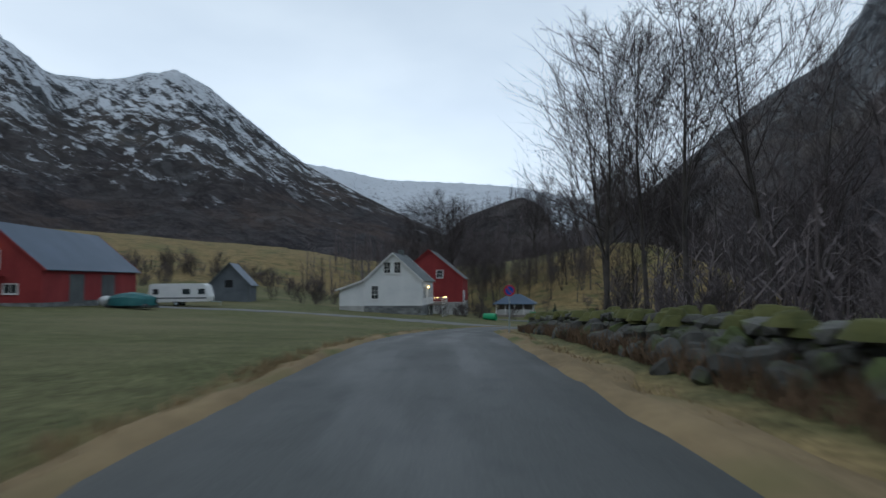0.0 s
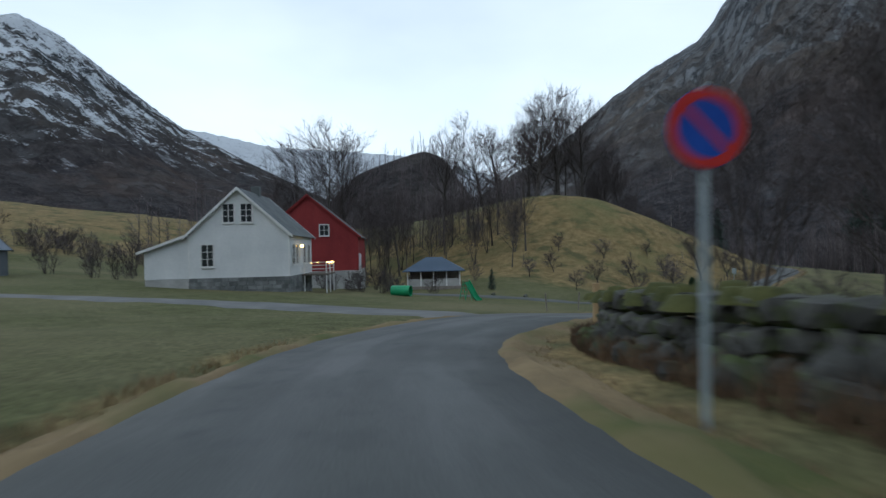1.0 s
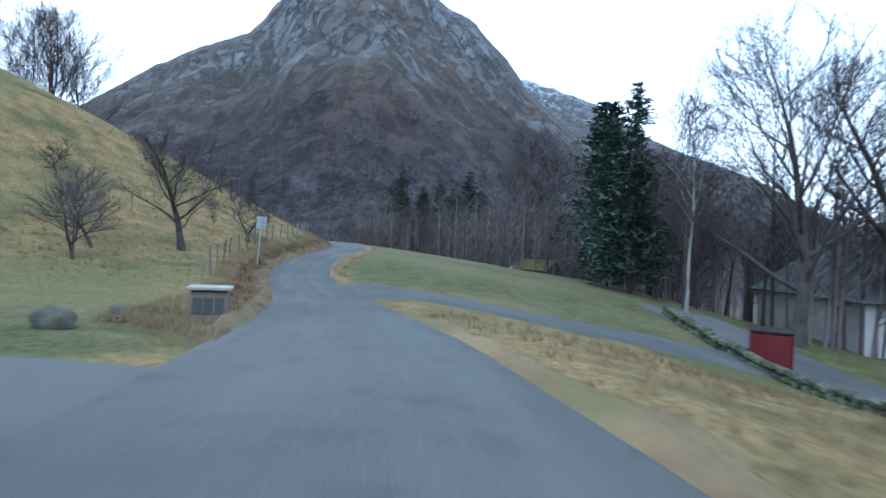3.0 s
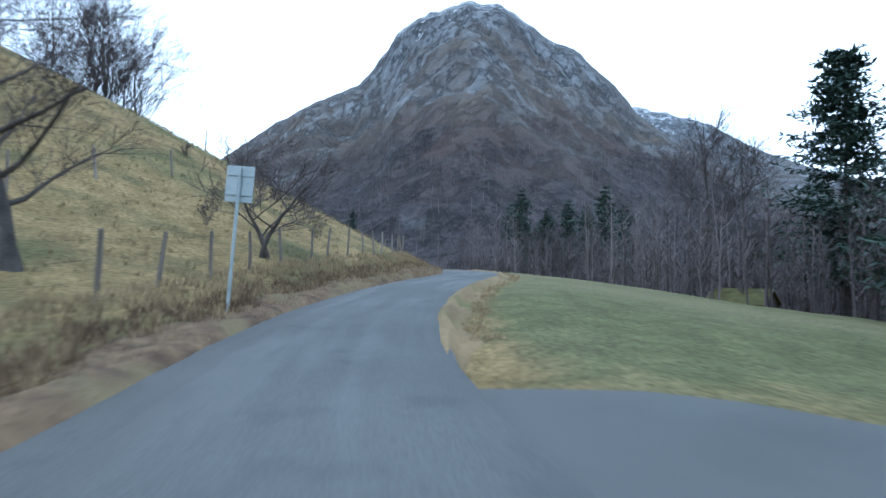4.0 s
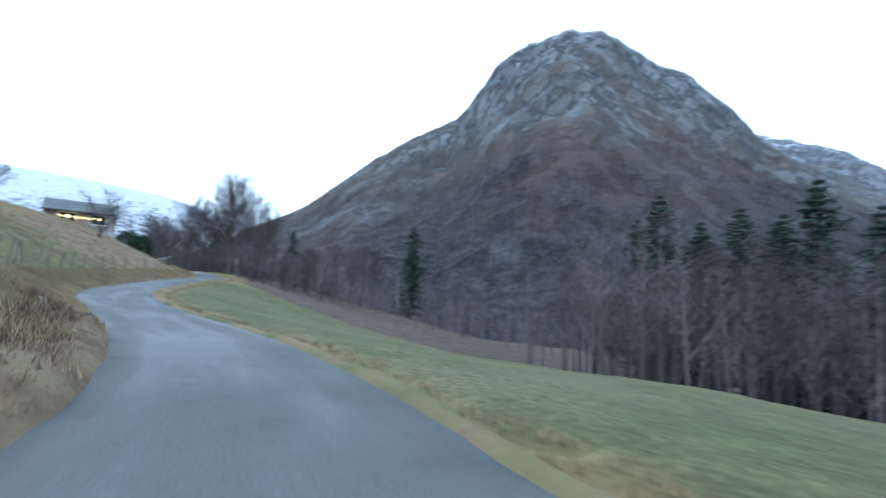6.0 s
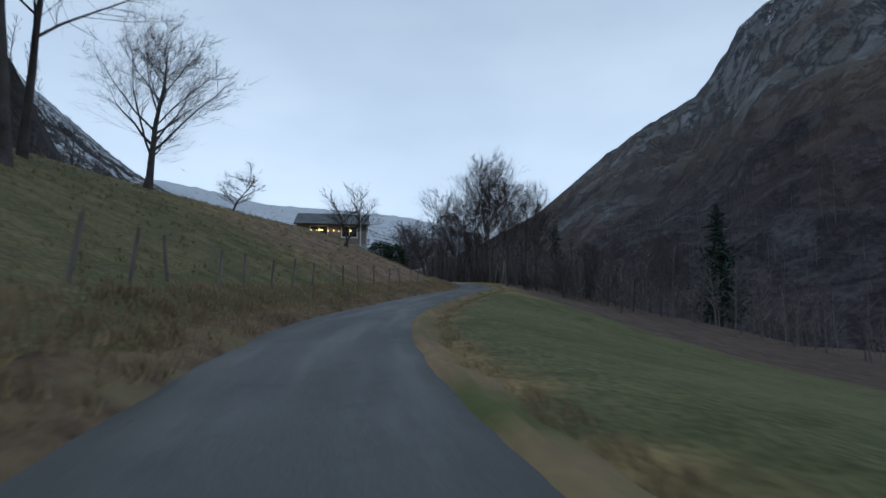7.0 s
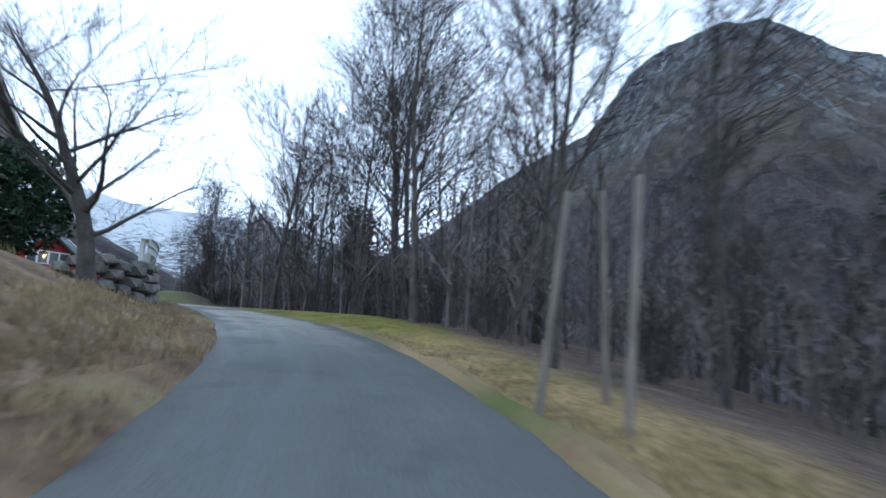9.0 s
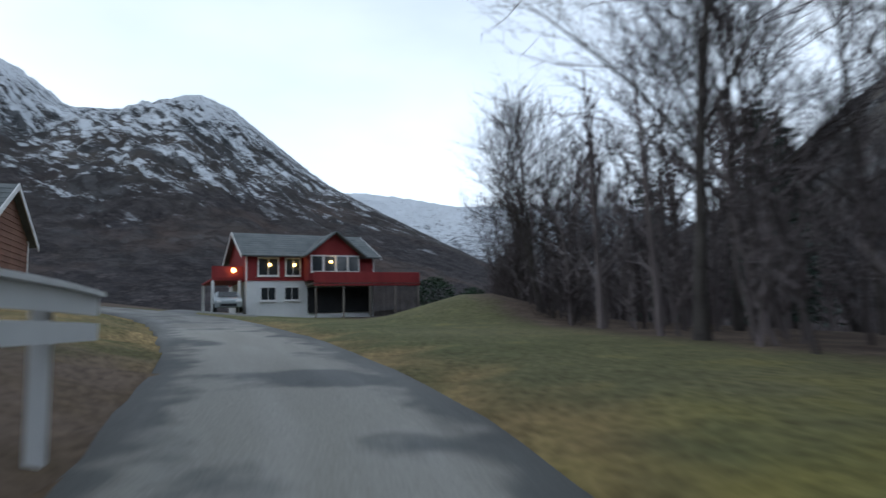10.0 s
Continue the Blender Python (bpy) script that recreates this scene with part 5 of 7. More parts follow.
def window(parent, m, w, h, cols=2, rws=3, glass=None, name="window", lamp=False):
    """A casement in its casing, in the plane x, z facing -y of m: casing > pane, muntins."""
    bm = B()
    c = 0.10
    for x0, x1, z0, z1 in ((-w / 2 - c, -w / 2, -c, h + c), (w / 2, w / 2 + c, -c, h + c), (-w / 2, w / 2, h, h + c), (-w / 2, w / 2, -c, 0)):
        box(bm, x0, x1, -0.06, 0.03, z0, z1, 0.008)
    box(bm, -w / 2 - c - 0.04, w / 2 + c + 0.04, -0.10, 0.0, -c - 0.04, -c, 0.006)
    cas = part(name, bm, M_TRIM, parent)
    cas.matrix_basis = m
    bm = B()
    box(bm, -w / 2, w / 2, -0.012, 0.004, 0, h)
    part("pane", bm, glass or M_GLASSPANE, cas)
    for i in range(1, cols):
        bm = B()
        x = -w / 2 + w * i / cols
        box(bm, x - 0.025, x + 0.025, -0.035, -0.013, 0, h, 0.004)
        part("mullion", bm, M_TRIM, cas)
    for j in range(1, rws):
        bm = B()
        z = h * j / rws
        box(bm, -w / 2, w / 2, -0.031, -0.013, z - 0.018, z + 0.018, 0.004)
        part("muntin", bm, M_TRIM, cas)
    if lamp:
        bm = B()
        bmesh.ops.create_uvsphere(bm, u_segments=10, v_segments=6, radius=0.11, matrix=pose(0.1, -0.10, h * 0.62))
        part("lit_lamp", bm, M_LAMP, cas, "warm lit lamp")
    return cas


def roof_slab(parent, a, b, c, d, thick, material, name="roof", courses=0, label=""):
    """A roof plane a-b (eave) to d-c (ridge), with thickness and tile courses."""
    a, b, c, d = (Vector(p) for p in (a, b, c, d))
    nrm = (b - a).cross(d - a).normalized()
    if nrm.z < 0:
        nrm = -nrm
    bm = B()
    n = max(1, courses)
    step = 0.018 if courses else 0.0
    rows_ = []
    for k in range(n):
        for f, up in ((k / n, step), ((k + 1) / n, 0.0)):
            rows_.append((bm.verts.new(a.lerp(d, f) + nrm * up), bm.verts.new(b.lerp(c, f) + nrm * up)))
    lo = [bm.verts.new(p - nrm * thick) for p in (a, b, c, d)]
    for r, s in zip(rows_, rows_[1:]):
        bm.faces.new((r[0], r[1], s[1], s[0]))
    bm.faces.new((lo[3], lo[2], lo[1], lo[0]))
    bm.faces.new((lo[0], lo[1], rows_[0][1], rows_[0][0]))
    bm.faces.new((rows_[-1][0], rows_[-1][1], lo[2], lo[3]))
    bm.faces.new([lo[3], lo[0]] + [r[0] for r in rows_])
    bm.faces.new([lo[1], lo[2]] + [r[1] for r in rows_[::-1]])
    bmesh.ops.recalc_face_normals(bm, faces=bm.faces[:])
    return part(name, bm, material, parent, label)


def stone_base(parent, x0, x1, y0, y1, z0, z1, material=None, name="foundation", size=0.55):
    """A foundation of coursed stones set slightly proud of a core."""
    bm = B()
    box(bm, x0 + 0.03, x1 - 0.03, y0 + 0.03, y1 - 0.03, z0, z1)
    R = random.Random(int((x1 - x0) * 100))
    for side in range(4 if material is not M_WHITE else 0):
        ln = (x1 - x0) if side < 2 else (y1 - y0)
        z = z0
        while z < z1 - 0.05:
            hgt = min(R.uniform(0.25, 0.4), z1 - z)
            u = 0.0
            while u < ln - 0.05:
                w = min(R.uniform(0.6, 1.5) * size, ln - u)
                pr = R.uniform(0.01, 0.05)
                if side == 0:
                    box(bm, x0 + u + 0.01, x0 + u + w - 0.01, y0 - pr, y0 + 0.1, z + 0.01, z + hgt - 0.01, 0.02)
                elif side == 1:
                    box(bm, x0 + u + 0.01, x0 + u + w - 0.01, y1 - 0.1, y1 + pr, z + 0.01, z + hgt - 0.01)
                elif side == 2:
                    box(bm, x1 - 0.1, x1 + pr, y0 + u + 0.01, y0 + u + w - 0.01, z + 0.01, z + hgt - 0.01, 0.02)
                else:
                    box(bm, x0 - pr, x0 + 0.1, y0 + u + 0.01, y0 + u + w - 0.01, z + 0.01, z + hgt - 0.01)
                u += w
            z += hgt
    return part(name, bm, material or M_FOUND, parent)


def gable_house(name, m, W, L, fz, wall, rise, label, board=0.19, paint=None, roofm=None, over=0.35, over_end=0.3, base_mat=None, foot=-1.0, courses=16, category="house", trim=None, vertical=False):
    """A house with its front gable at y = 0 facing -y; z = 0 at the ground of the front. Returns its root."""
    paint, roofm = paint or M_WHITE, roofm or M_SLATE
    h = root(name, m, label, category)
    stone_base(h, -W / 2, W / 2, 0, L, foot, fz, base_mat)
    bm = B()
    a = [(-W / 2 + 0.02, fz), (W / 2 - 0.02, fz), (W / 2 - 0.02, fz + wall), (0, fz + wall + rise - 0.03), (-W / 2 + 0.02, fz + wall)]
    f = [bm.verts.new((x, 0.02, z)) for x, z in a]
    g = [bm.verts.new((x, L - 0.02, z)) for x, z in a]
    bm.faces.new(f)
    bm.faces.new(g[::-1])
    for i in range(5):
        j = (i + 1) % 5
        bm.faces.new((f[j], f[i], g[i], g[j]))
    part("wall_core", bm, paint, h)
    gab = [(-W / 2, fz + wall), (0, fz + wall + rise), (W / 2, fz + wall)]
    lap_wall(h, gab, fz, board, paint, name="front_wall")
    o = lap_wall(h, gab, fz, board, paint, name="back_wall")
    o.matrix_basis = pose(0, L, 0, 0, 0, 180)
    sd = [(0, fz + wall - 0.02), (L, fz + wall - 0.02)]
    o = lap_wall(h, sd, fz, board, paint, name="side_wall")
    o.matrix_basis = pose(W / 2, 0, 0, 0, 0, 90)
    o = lap_wall(h, sd, fz, board, paint, name="side_wall")
    o.matrix_basis = pose(-W / 2, L, 0, 0, 0, -90)
    sl = rise / (W / 2)
    ex, ez = W / 2 + over, fz + wall - over * sl
    zr = fz + wall + rise
    for s in (1, -1):
        roof_slab(h, (s * ex, -over_end, ez + 0.06), (s * ex, L + over_end, ez + 0.06), (0, L + over_end, zr + 0.06), (0, -over_end, zr + 0.06), 0.10, roofm, "roof", courses)
        for y in (-over_end - 0.02, L + over_end - 0.02):
            bm = B()
            vs = []
            for yy in (y, y + 0.04):
                vs += [bm.verts.new(c) for c in ((s * (ex + 0.02), yy, ez + 0.09), (0, yy, zr + 0.09), (0, yy, zr - 0.14), (s * (ex + 0.02), yy, ez - 0.14))]
            for q in ((0, 1, 2, 3), (4, 5, 6, 7), (0, 1, 5, 4), (3, 2, 6, 7), (0, 3, 7, 4), (1, 2, 6, 5)):
                bm.faces.new([vs[i] for i in q])
            bmesh.ops.recalc_face_normals(bm, faces=bm.faces[:])
            part("bargeboard", bm, trim or M_TRIM, h)
        x = s * W / 2
        for y in (0, L):
            bm = B()
            box(bm, x - 0.06 if s > 0 else x - 0.05, x + 0.05 if s > 0 else x + 0.06, y - 0.05, y + 0.05, fz, fz + wall)
            part("corner_board", bm, trim or M_TRIM, h)
    return h


FRONT = lambda x, z: pose(x, -0.035, z)
RSIDE = lambda W, y, z: pose(W / 2 + 0.035, y, z, 0, 0, 90)
LSIDE = lambda W, y, z: pose(-W / 2 - 0.035, y, z, 0, 0, -90)

# ---- white farmhouse ----
hz = -3.1
wh = gable_house("farmhouse", pose(-5.1, 74.0, hz, 0, 0, -9.5), 7.5, 8.5, 1.1, 3.35, 3.4, "white-boarded wooden farmhouse on a stone foundation", 0.2)
window(wh, FRONT(-2.35, 2.0), 0.85, 1.6)
window(wh, FRONT(-0.72, 5.3), 0.8, 1.35)
window(wh, FRONT(0.62, 5.3), 0.8, 1.35)
window(wh, RSIDE(7.5, 1.3, 2.0), 0.85, 1.5)
window(wh, RSIDE(7.5, 2.5, 2.0), 0.85, 1.5)
window(wh, RSIDE(7.5, 5.3, 2.0), 0.9, 1.5)
window(wh, RSIDE(7.5, 7.2, 2.0), 0.9, 1.5)
bm = B()
box(bm, -0.02, 0.06, 3.45, 4.35, 1.15, 3.2, 0.01)
o = part("door", bm, M_TRIM, wh)
o.location.x = 3.77
# lean-to
bm = B()
vs = [bm.verts.new(c) for c in ((-7.15, 0.25, -1), (-3.75, 0.25, -1), (-3.75, 0.25, 4.3), (-7.15, 0.25, 3.2), (-7.15, 7.5, -1), (-3.75, 7.5, -1), (-3.75, 7.5, 4.3), (-7.15, 7.5, 3.2))]
for q in ((0, 1, 2, 3), (5, 4, 7, 6), (4, 0, 3, 7), (3, 2, 6, 7)):
    bm.faces.new([vs[i] for i in q])
part("lean_to_core", bm, M_WHITE, wh)
o = lap_wall(wh, [(-7.17, 3.18), (-3.78, 4.28)], 1.1, 0.2, M_WHITE, name="lean_to_wall")
o.location.y = 0.23
bm = B()
box(bm, -7.15, -3.8, 0.19, 0.24, -0.6, 1.05, 0.01)
part("lower_panel", bm, M_PLASTER, wh, "pale rendered panel under the lean-to")
roof_slab(wh, (-7.6, -0.1, 3.14), (-7.6, 7.8, 3.14), (-3.7, 7.8, 4.48), (-3.7, -0.1, 4.48), 0.1, M_SLATE, "lean_to_roof", 6)
bm = B()
vs = [bm.verts.new(c) for c in ((-7.62, -0.13, 3.17), (-3.7, -0.13, 4.5), (-3.7, -0.13, 4.3), (-7.62, -0.13, 2.97), (-7.62, -0.09, 3.17), (-3.7, -0.09, 4.5), (-3.7, -0.09, 4.3), (-7.62, -0.09, 2.97))]
for q in ((0, 1, 2, 3), (4, 7, 6, 5), (0, 4, 5, 1), (3, 2, 6, 7), (0, 3, 7, 4)):
    bm.faces.new([vs[i] for i in q])
part("lean_to_fascia", bm, M_TRIM, wh)
# porch deck with railing, lamp and light string
bm = B()
box(bm, 3.8, 5.9, 4.2, 8.3, 0.95, 1.1, 0.02)
deck = part("porch_deck", bm, M_POST, wh)
for x, y in ((5.8, 4.3), (5.8, 6.2), (5.8, 8.2), (4.0, 4.3)):
    bm = B()
    box(bm, x - 0.05, x + 0.05, y - 0.05, y + 0.05, -0.6, 2.05, 0.01)
    part("porch_post", bm, M_TRIM, deck)
for z in (1.45, 1.75, 2.0):
    bm = B()
    box(bm, 5.77, 5.83, 4.3, 8.2, z, z + 0.06, 0.01)
    box(bm, 4.0, 5.8, 4.27, 4.33, z, z + 0.06, 0.01)
    part("rail", bm, M_TRIM, deck)
for k in range(16):
    bm = B()
    bmesh.ops.create_uvsphere(bm, u_segments=6, v_segments=4, radius=0.035, matrix=pose(5.86, 4.3 + k * 0.26, 2.02 - 0.06 * (k % 2)) if k < 14 else pose(4.6 + (k - 14) * 0.5, 4.24, 2.0))
    part("string_bulb", bm, M_LAMP, deck, "small warm bulb of a light string")
bm = B()
tube(bm, (3.78, 3.2, 3.45), (4.0, 3.2, 3.5), 0.02, 0.02, 6)
lamp = part("wall_lamp", bm, M_RUBBER, wh, "lit lantern by the door")
bm = B()
bmesh.ops.create_uvsphere(bm, u_segments=12, v_segments=8, radius=0.13, matrix=pose(4.05, 3.2, 3.42))
part("globe", bm, M_LAMP, lamp)
bm = B()
box(bm, -0.35, 0.35, 4.5, 5.1, 7.2, 8.5, 0.02)
part("chimney", bm, M_SLATE, wh)

# ---- red barn house behind ----
rb = gable_house("red_farm_building", pose(-0.6, 94.5, -4.9, 0, 0, -7), 11.0, 13, 2.6, 4.0, 4.6, "dark red boarded farm building on a whitewashed base", 0.24, M_RED, M_SLATE, base_mat=M_PLASTER, trim=M_RED, foot=-2.0)
window(rb, FRONT(1.8, 6.6), 0.95, 1.15, 2, 2)
window(rb, FRONT(-1.7, 6.6), 0.95, 1.15, 2, 2)
window(rb, RSIDE(11, 2.0, 3.1), 1.0, 1.3, 2, 2)
bm = B()
box(bm, 5.5, 5.58, 0.8, 4.5, 0.2, 4.4, 0.01)
part("white_gate", bm, M_WHITE, rb, "white boarded barn gate")

# ---- garden pavilion ----
pv = root("garden_pavilion", pose(13.2, 92.0, -4.35, 0, 0, -12), "small white pavilion with a hipped blue-grey roof", "pavilion")
bm = B()
box(bm, -3.0, 3.0, -2.2, 2.2, -0.6, 0.15, 0.02)
part("floor", bm, M_POST, pv)
for x in (-2.85, -1.4, 0, 1.4, 2.85):
    for y in (-2.05, 2.05):
        bm = B()
        box(bm, x - 0.07, x + 0.07, y - 0.07, y + 0.07, 0.15, 1.95, 0.01)
        part("post", bm, M_TRIM, pv)
for x0, x1 in ((-2.78, -1.47), (-1.33, -0.07), (0.07, 1.33), (1.47, 2.78)):
    bm = B()
    box(bm, x0, x1, -2.08, -2.03, 0.15, 0.95, 0.008)
    part("parapet_panel", bm, M_PLASTER, pv)
bm = B()
box(bm, -2.8, 2.8, 1.9, 1.96, 0.15, 1.9)
part("rear_wall", bm, M_POST, pv)
bm = B()
vs = [bm.verts.new(c) for c in ((-3.4, -2.6, 1.85), (3.4, -2.6, 1.85), (3.4, 2.6, 1.85), (-3.4, 2.6, 1.85), (-0.9, 0, 3.3), (0.9, 0, 3.3), (-3.4, -2.6, 1.75), (3.4, -2.6, 1.75), (3.4, 2.6, 1.75), (-3.4, 2.6, 1.75))]
for q in ((0, 1, 5, 4), (1, 2, 5), (2, 3, 4, 5), (3, 0, 4), (6, 7, 1, 0), (7, 8, 2, 1), (8, 9, 3, 2), (9, 6, 0, 3), (9, 8, 7, 6)):
    bm.faces.new([vs[i] for i in q])
part("roof", bm, M_BLUEROOF, pv)

# ---- red barn, caravan, shed, tarpaulined boat across the field ----
barn = gable_house("red_barn", pose(-38.5, 50.6, -0.9, 0, 0, 2), 9.0, 17, 0.35, 3.25, 3.9, "long red barn with a dark blue metal roof", 0.26, M_RED, M_BLUEROOF, courses=0, over=0.5, trim=M_RED, foot=-1.2, category="barn")
window(barn, FRONT(1.9, 1.2), 1.1, 0.75, 2, 1)
window(barn, FRONT(0.2, 3.4), 1.3, 1.5, 2, 2)
bm = B()
bmesh.ops.create_uvsphere(bm, u_segments=10, v_segments=6, radius=0.16, matrix=pose(0.2, -0.25, 5.3))
part("gable_lamp", bm, M_LAMP, barn, "lit orange lamp under the gable")
bm = B()
box(bm, -0.8, 1.2, -0.9, 0.0, 2.7, 2.85, 0.02)
part("balcony", bm, M_RED, barn)
for y0, y1 in ((4.0, 6.4), (9.6, 12.2)):
    bm = B()
    box(bm, 4.5, 4.56, y0, y1, 0.1, 2.9, 0.01)
    part("sliding_door", bm, M_SLATE, barn, "dark sliding barn door")

cv = root("caravan", pose(-28.6, 66.2, ground_z(-28.6, 66.2), 0, 0, 4), "white touring caravan with dark windows on grass", "caravan")
bm = B()
prof = [(-3.1, 0.45), (-3.25, 1.0), (-3.1, 2.35), (-2.8, 2.55), (2.6, 2.55), (3.0, 2.3), (3.35, 1.1), (3.2, 0.5)]
f = [bm.verts.new((x, -1.1, z)) for x, z in prof]
g = [bm.verts.new((x, 1.1, z)) for x, z in prof]
bm.faces.new(f)
bm.faces.new(g[::-1])
for i in range(len(prof)):
    j = (i + 1) % len(prof)
    bm.faces.new((f[j], f[i], g[i], g[j]))
bmesh.ops.recalc_face_normals(bm, faces=bm.faces[:])
bmesh.ops.bevel(bm, geom=bm.edges[:], offset=0.06, segments=2, affect="EDGES")
part("body", bm, M_TRIM, cv)
for x, w in ((-2.4, 0.6), (0.9, 0.8), (2.55, 0.75)):
    bm = B()
    box(bm, x - w / 2, x + w / 2, -1.14, -1.10, 1.35, 1.95, 0.015)
    part("window", bm, M_GLASSPANE, cv)
bm = B()
box(bm, -3.0, 3.1, -1.13, -1.105, 0.85, 1.0)
part("stripe", bm, M_SLATE, cv, "grey side stripe")
for y in (-0.95, 0.95):
    bm = B()
    bmesh.ops.create_cone(bm, cap_ends=True, segments=20, radius1=0.33, radius2=0.33, depth=0.2, matrix=pose(-0.2, y, 0.33, 90))
    wheel = part("wheel", bm, M_RUBBER, cv)
    bm = B()
    bmesh.ops.create_cone(bm, cap_ends=True, segments=16, radius1=0.18, radius2=0.16, depth=0.22, matrix=pose(-0.2, y, 0.33, 90))
    part("rim", bm, M_STEEL, wheel)
bm = B()
tube(bm, (3.2, 0, 0.5), (4.5, 0, 0.45), 0.05, 0.04)
tube(bm, (4.3, 0, 0.45), (4.3, 0, 0.0), 0.03, 0.03)
part("drawbar", bm, M_STEEL, cv)

bs = gable_house("grey_shed", pose(-27.6, 78.6, -1.95, 0, 0, 8), 5.2, 6.0, 0.2, 2.7, 2.8, "weathered blue-grey wooden shed with a steep gable", 0.2, mat("grey_boards", (0.09, 0.105, 0.12), (0.15, 0.165, 0.18), 0.8, 9, 0.9, 0.3, 0.01), M_BLUEROOF, courses=0, trim=M_SLATE, category="shed")
bm = B()
box(bm, -0.5, 0.5, -0.06, -0.03, 2.4, 3.4, 0.01)
part("hatch", bm, M_DARK, bs)

tb = root("covered_boat", pose(-29.0, 56.2, ground_z(-29.0, 56.2), 0, 0, 70), "boat under a teal tarpaulin beside the barn", "boat")
M_TEAL = mat("teal_tarpaulin", (0.02, 0.10, 0.11), (0.04, 0.17, 0.17), 1.5, 8, 0.5, 0.3, 0.03)
bm = B()
for k in range(9):
    f = k / 8
    y = -3.0 + 6.0 * f
    w = 1.15 * (1 - abs(2 * f - 1) ** 3) + 0.12
    h = 1.1 + 0.5 * math.sin(math.pi * f)
    for j in range(7):
        a = math.pi * j / 6
        bm.verts.new((w * math.cos(a), y, 0.35 + (h - 0.35) * math.sin(a) ** 0.7 + 0.03 * ((k + j) % 2)))
bm.verts.ensure_lookup_table()
for k in range(8):
    for j in range(6):
        bm.faces.new([bm.verts[i] for i in (k * 7 + j, k * 7 + j + 1, k * 7 + j + 8, k * 7 + j + 7)])
part("tarpaulin", bm, M_TEAL, tb)
bm = B()
box(bm, -0.85, 0.85, -2.6, 2.6, 0.12, 0.5, 0.1)
part("hull", bm, M_SLATE, tb)
bm = B()
bmesh.ops.create_uvsphere(bm, u_segments=12, v_segments=8, radius=0.7, matrix=Matrix.Translation((0, 3.3, 0.75)) @ Matrix.Diagonal((1.1, 0.7, 0.75, 1)))
part("white_cover", bm, M_TRIM, tb, "white bundled cover at the bow")

# ---- dry-stone wall beside the first straight ----


def rock_mesh(seed, squash=(1.0, 1.0, 1.0), material=None):
    R = random.Random(seed)
    bm = B()
    bmesh.ops.create_icosphere(bm, subdivisions=1, radius=0.5)
    for p in bm.verts:
        n = 1 + R.uniform(-0.20, 0.16)
        p.co = Vector((max(-0.42, min(0.42, p.co.x * n)) * squash[0], max(-0.40, min(0.40, p.co.y * n)) * squash[1], max(-0.38, min(0.38, p.co.z * n)) * squash[2]))
    me = bpy.data.meshes.new("stone")
    bm.to_mesh(me)
    bm.free()
    me.materials.append(material or M_STONE)
    return me


STONES = [rock_mesh(80 + k) for k in range(7)]


def boulder_mesh(seed, material):
    """A rounded field boulder, lumpy and slightly sunk."""
    bm = B()
    bmesh.ops.create_icosphere(bm, subdivisions=3, radius=0.5)
    for p in bm.verts:
        c = p.co.copy()
        p.co = c * (1 + 0.35 * noise.noise(c * 2.2 + Vector((seed, 0, 0))) + 0.10 * noise.noise(c * 6 + Vector((0, seed, 0))))
        p.co.z = max(p.co.z, -0.35)
    me = bpy.data.meshes.new("boulder")
    bm.to_mesh(me)
    bm.free()
    me.polygons.foreach_set("use_smooth", [True] * len(me.polygons))
    me.materials.append(material)
    return me


ROUND_STONES = [boulder_mesh(3.7 * k, M_STONE) for k in range(4)]
PALE_STONES = [boulder_mesh(5.1 * k + 1, M_ROCK) for k in range(4)]


def stones_along(parent, line_pts, spacing, courses, width, course_h, seed, meshes, limit=300):
    """Lays stones along a line in rough courses, each an object under the wall."""
    R = random.Random(seed)
    p = np.array(line_pts, float)
    seg = np.concatenate([[0], np.cumsum(np.linalg.norm(np.diff(p[:, :2], axis=0), axis=1))])
    n = int(seg[-1] / spacing)
    cnt = 0
    for c in range(courses):
        for k in range(n):
            if cnt >= limit:
                return
            u = (k + 0.5 * (c % 2) + R.uniform(-0.15, 0.15)) * spacing
            x, y = np.interp(u, seg, p[:, 0]), np.interp(u, seg, p[:, 1])
            h = np.interp(u, seg, p[:, 2]) / courses if p.shape[1] > 2 else course_h
            k2 = min(len(p) - 2, int(np.searchsorted(seg, u, "right") - 1))
            ang = math.degrees(math.atan2(p[k2 + 1, 1] - p[k2, 1], p[k2 + 1, 0] - p[k2, 0]))
            ob = new("stone", R.choice(meshes))
            ob.parent = parent
            sc = (spacing * R.uniform(0.95, 1.45), width * R.uniform(0.85, 1.2), h * R.uniform(1.25, 1.7))
            ob.matrix_basis = pose(x, y, ground_z(x, y) + h * (c + 0.42), R.uniform(-16, 16), R.uniform(-16, 16), ang + R.uniform(-25, 25)) @ Matrix.Diagonal((*sc, 1))
            cnt += 1


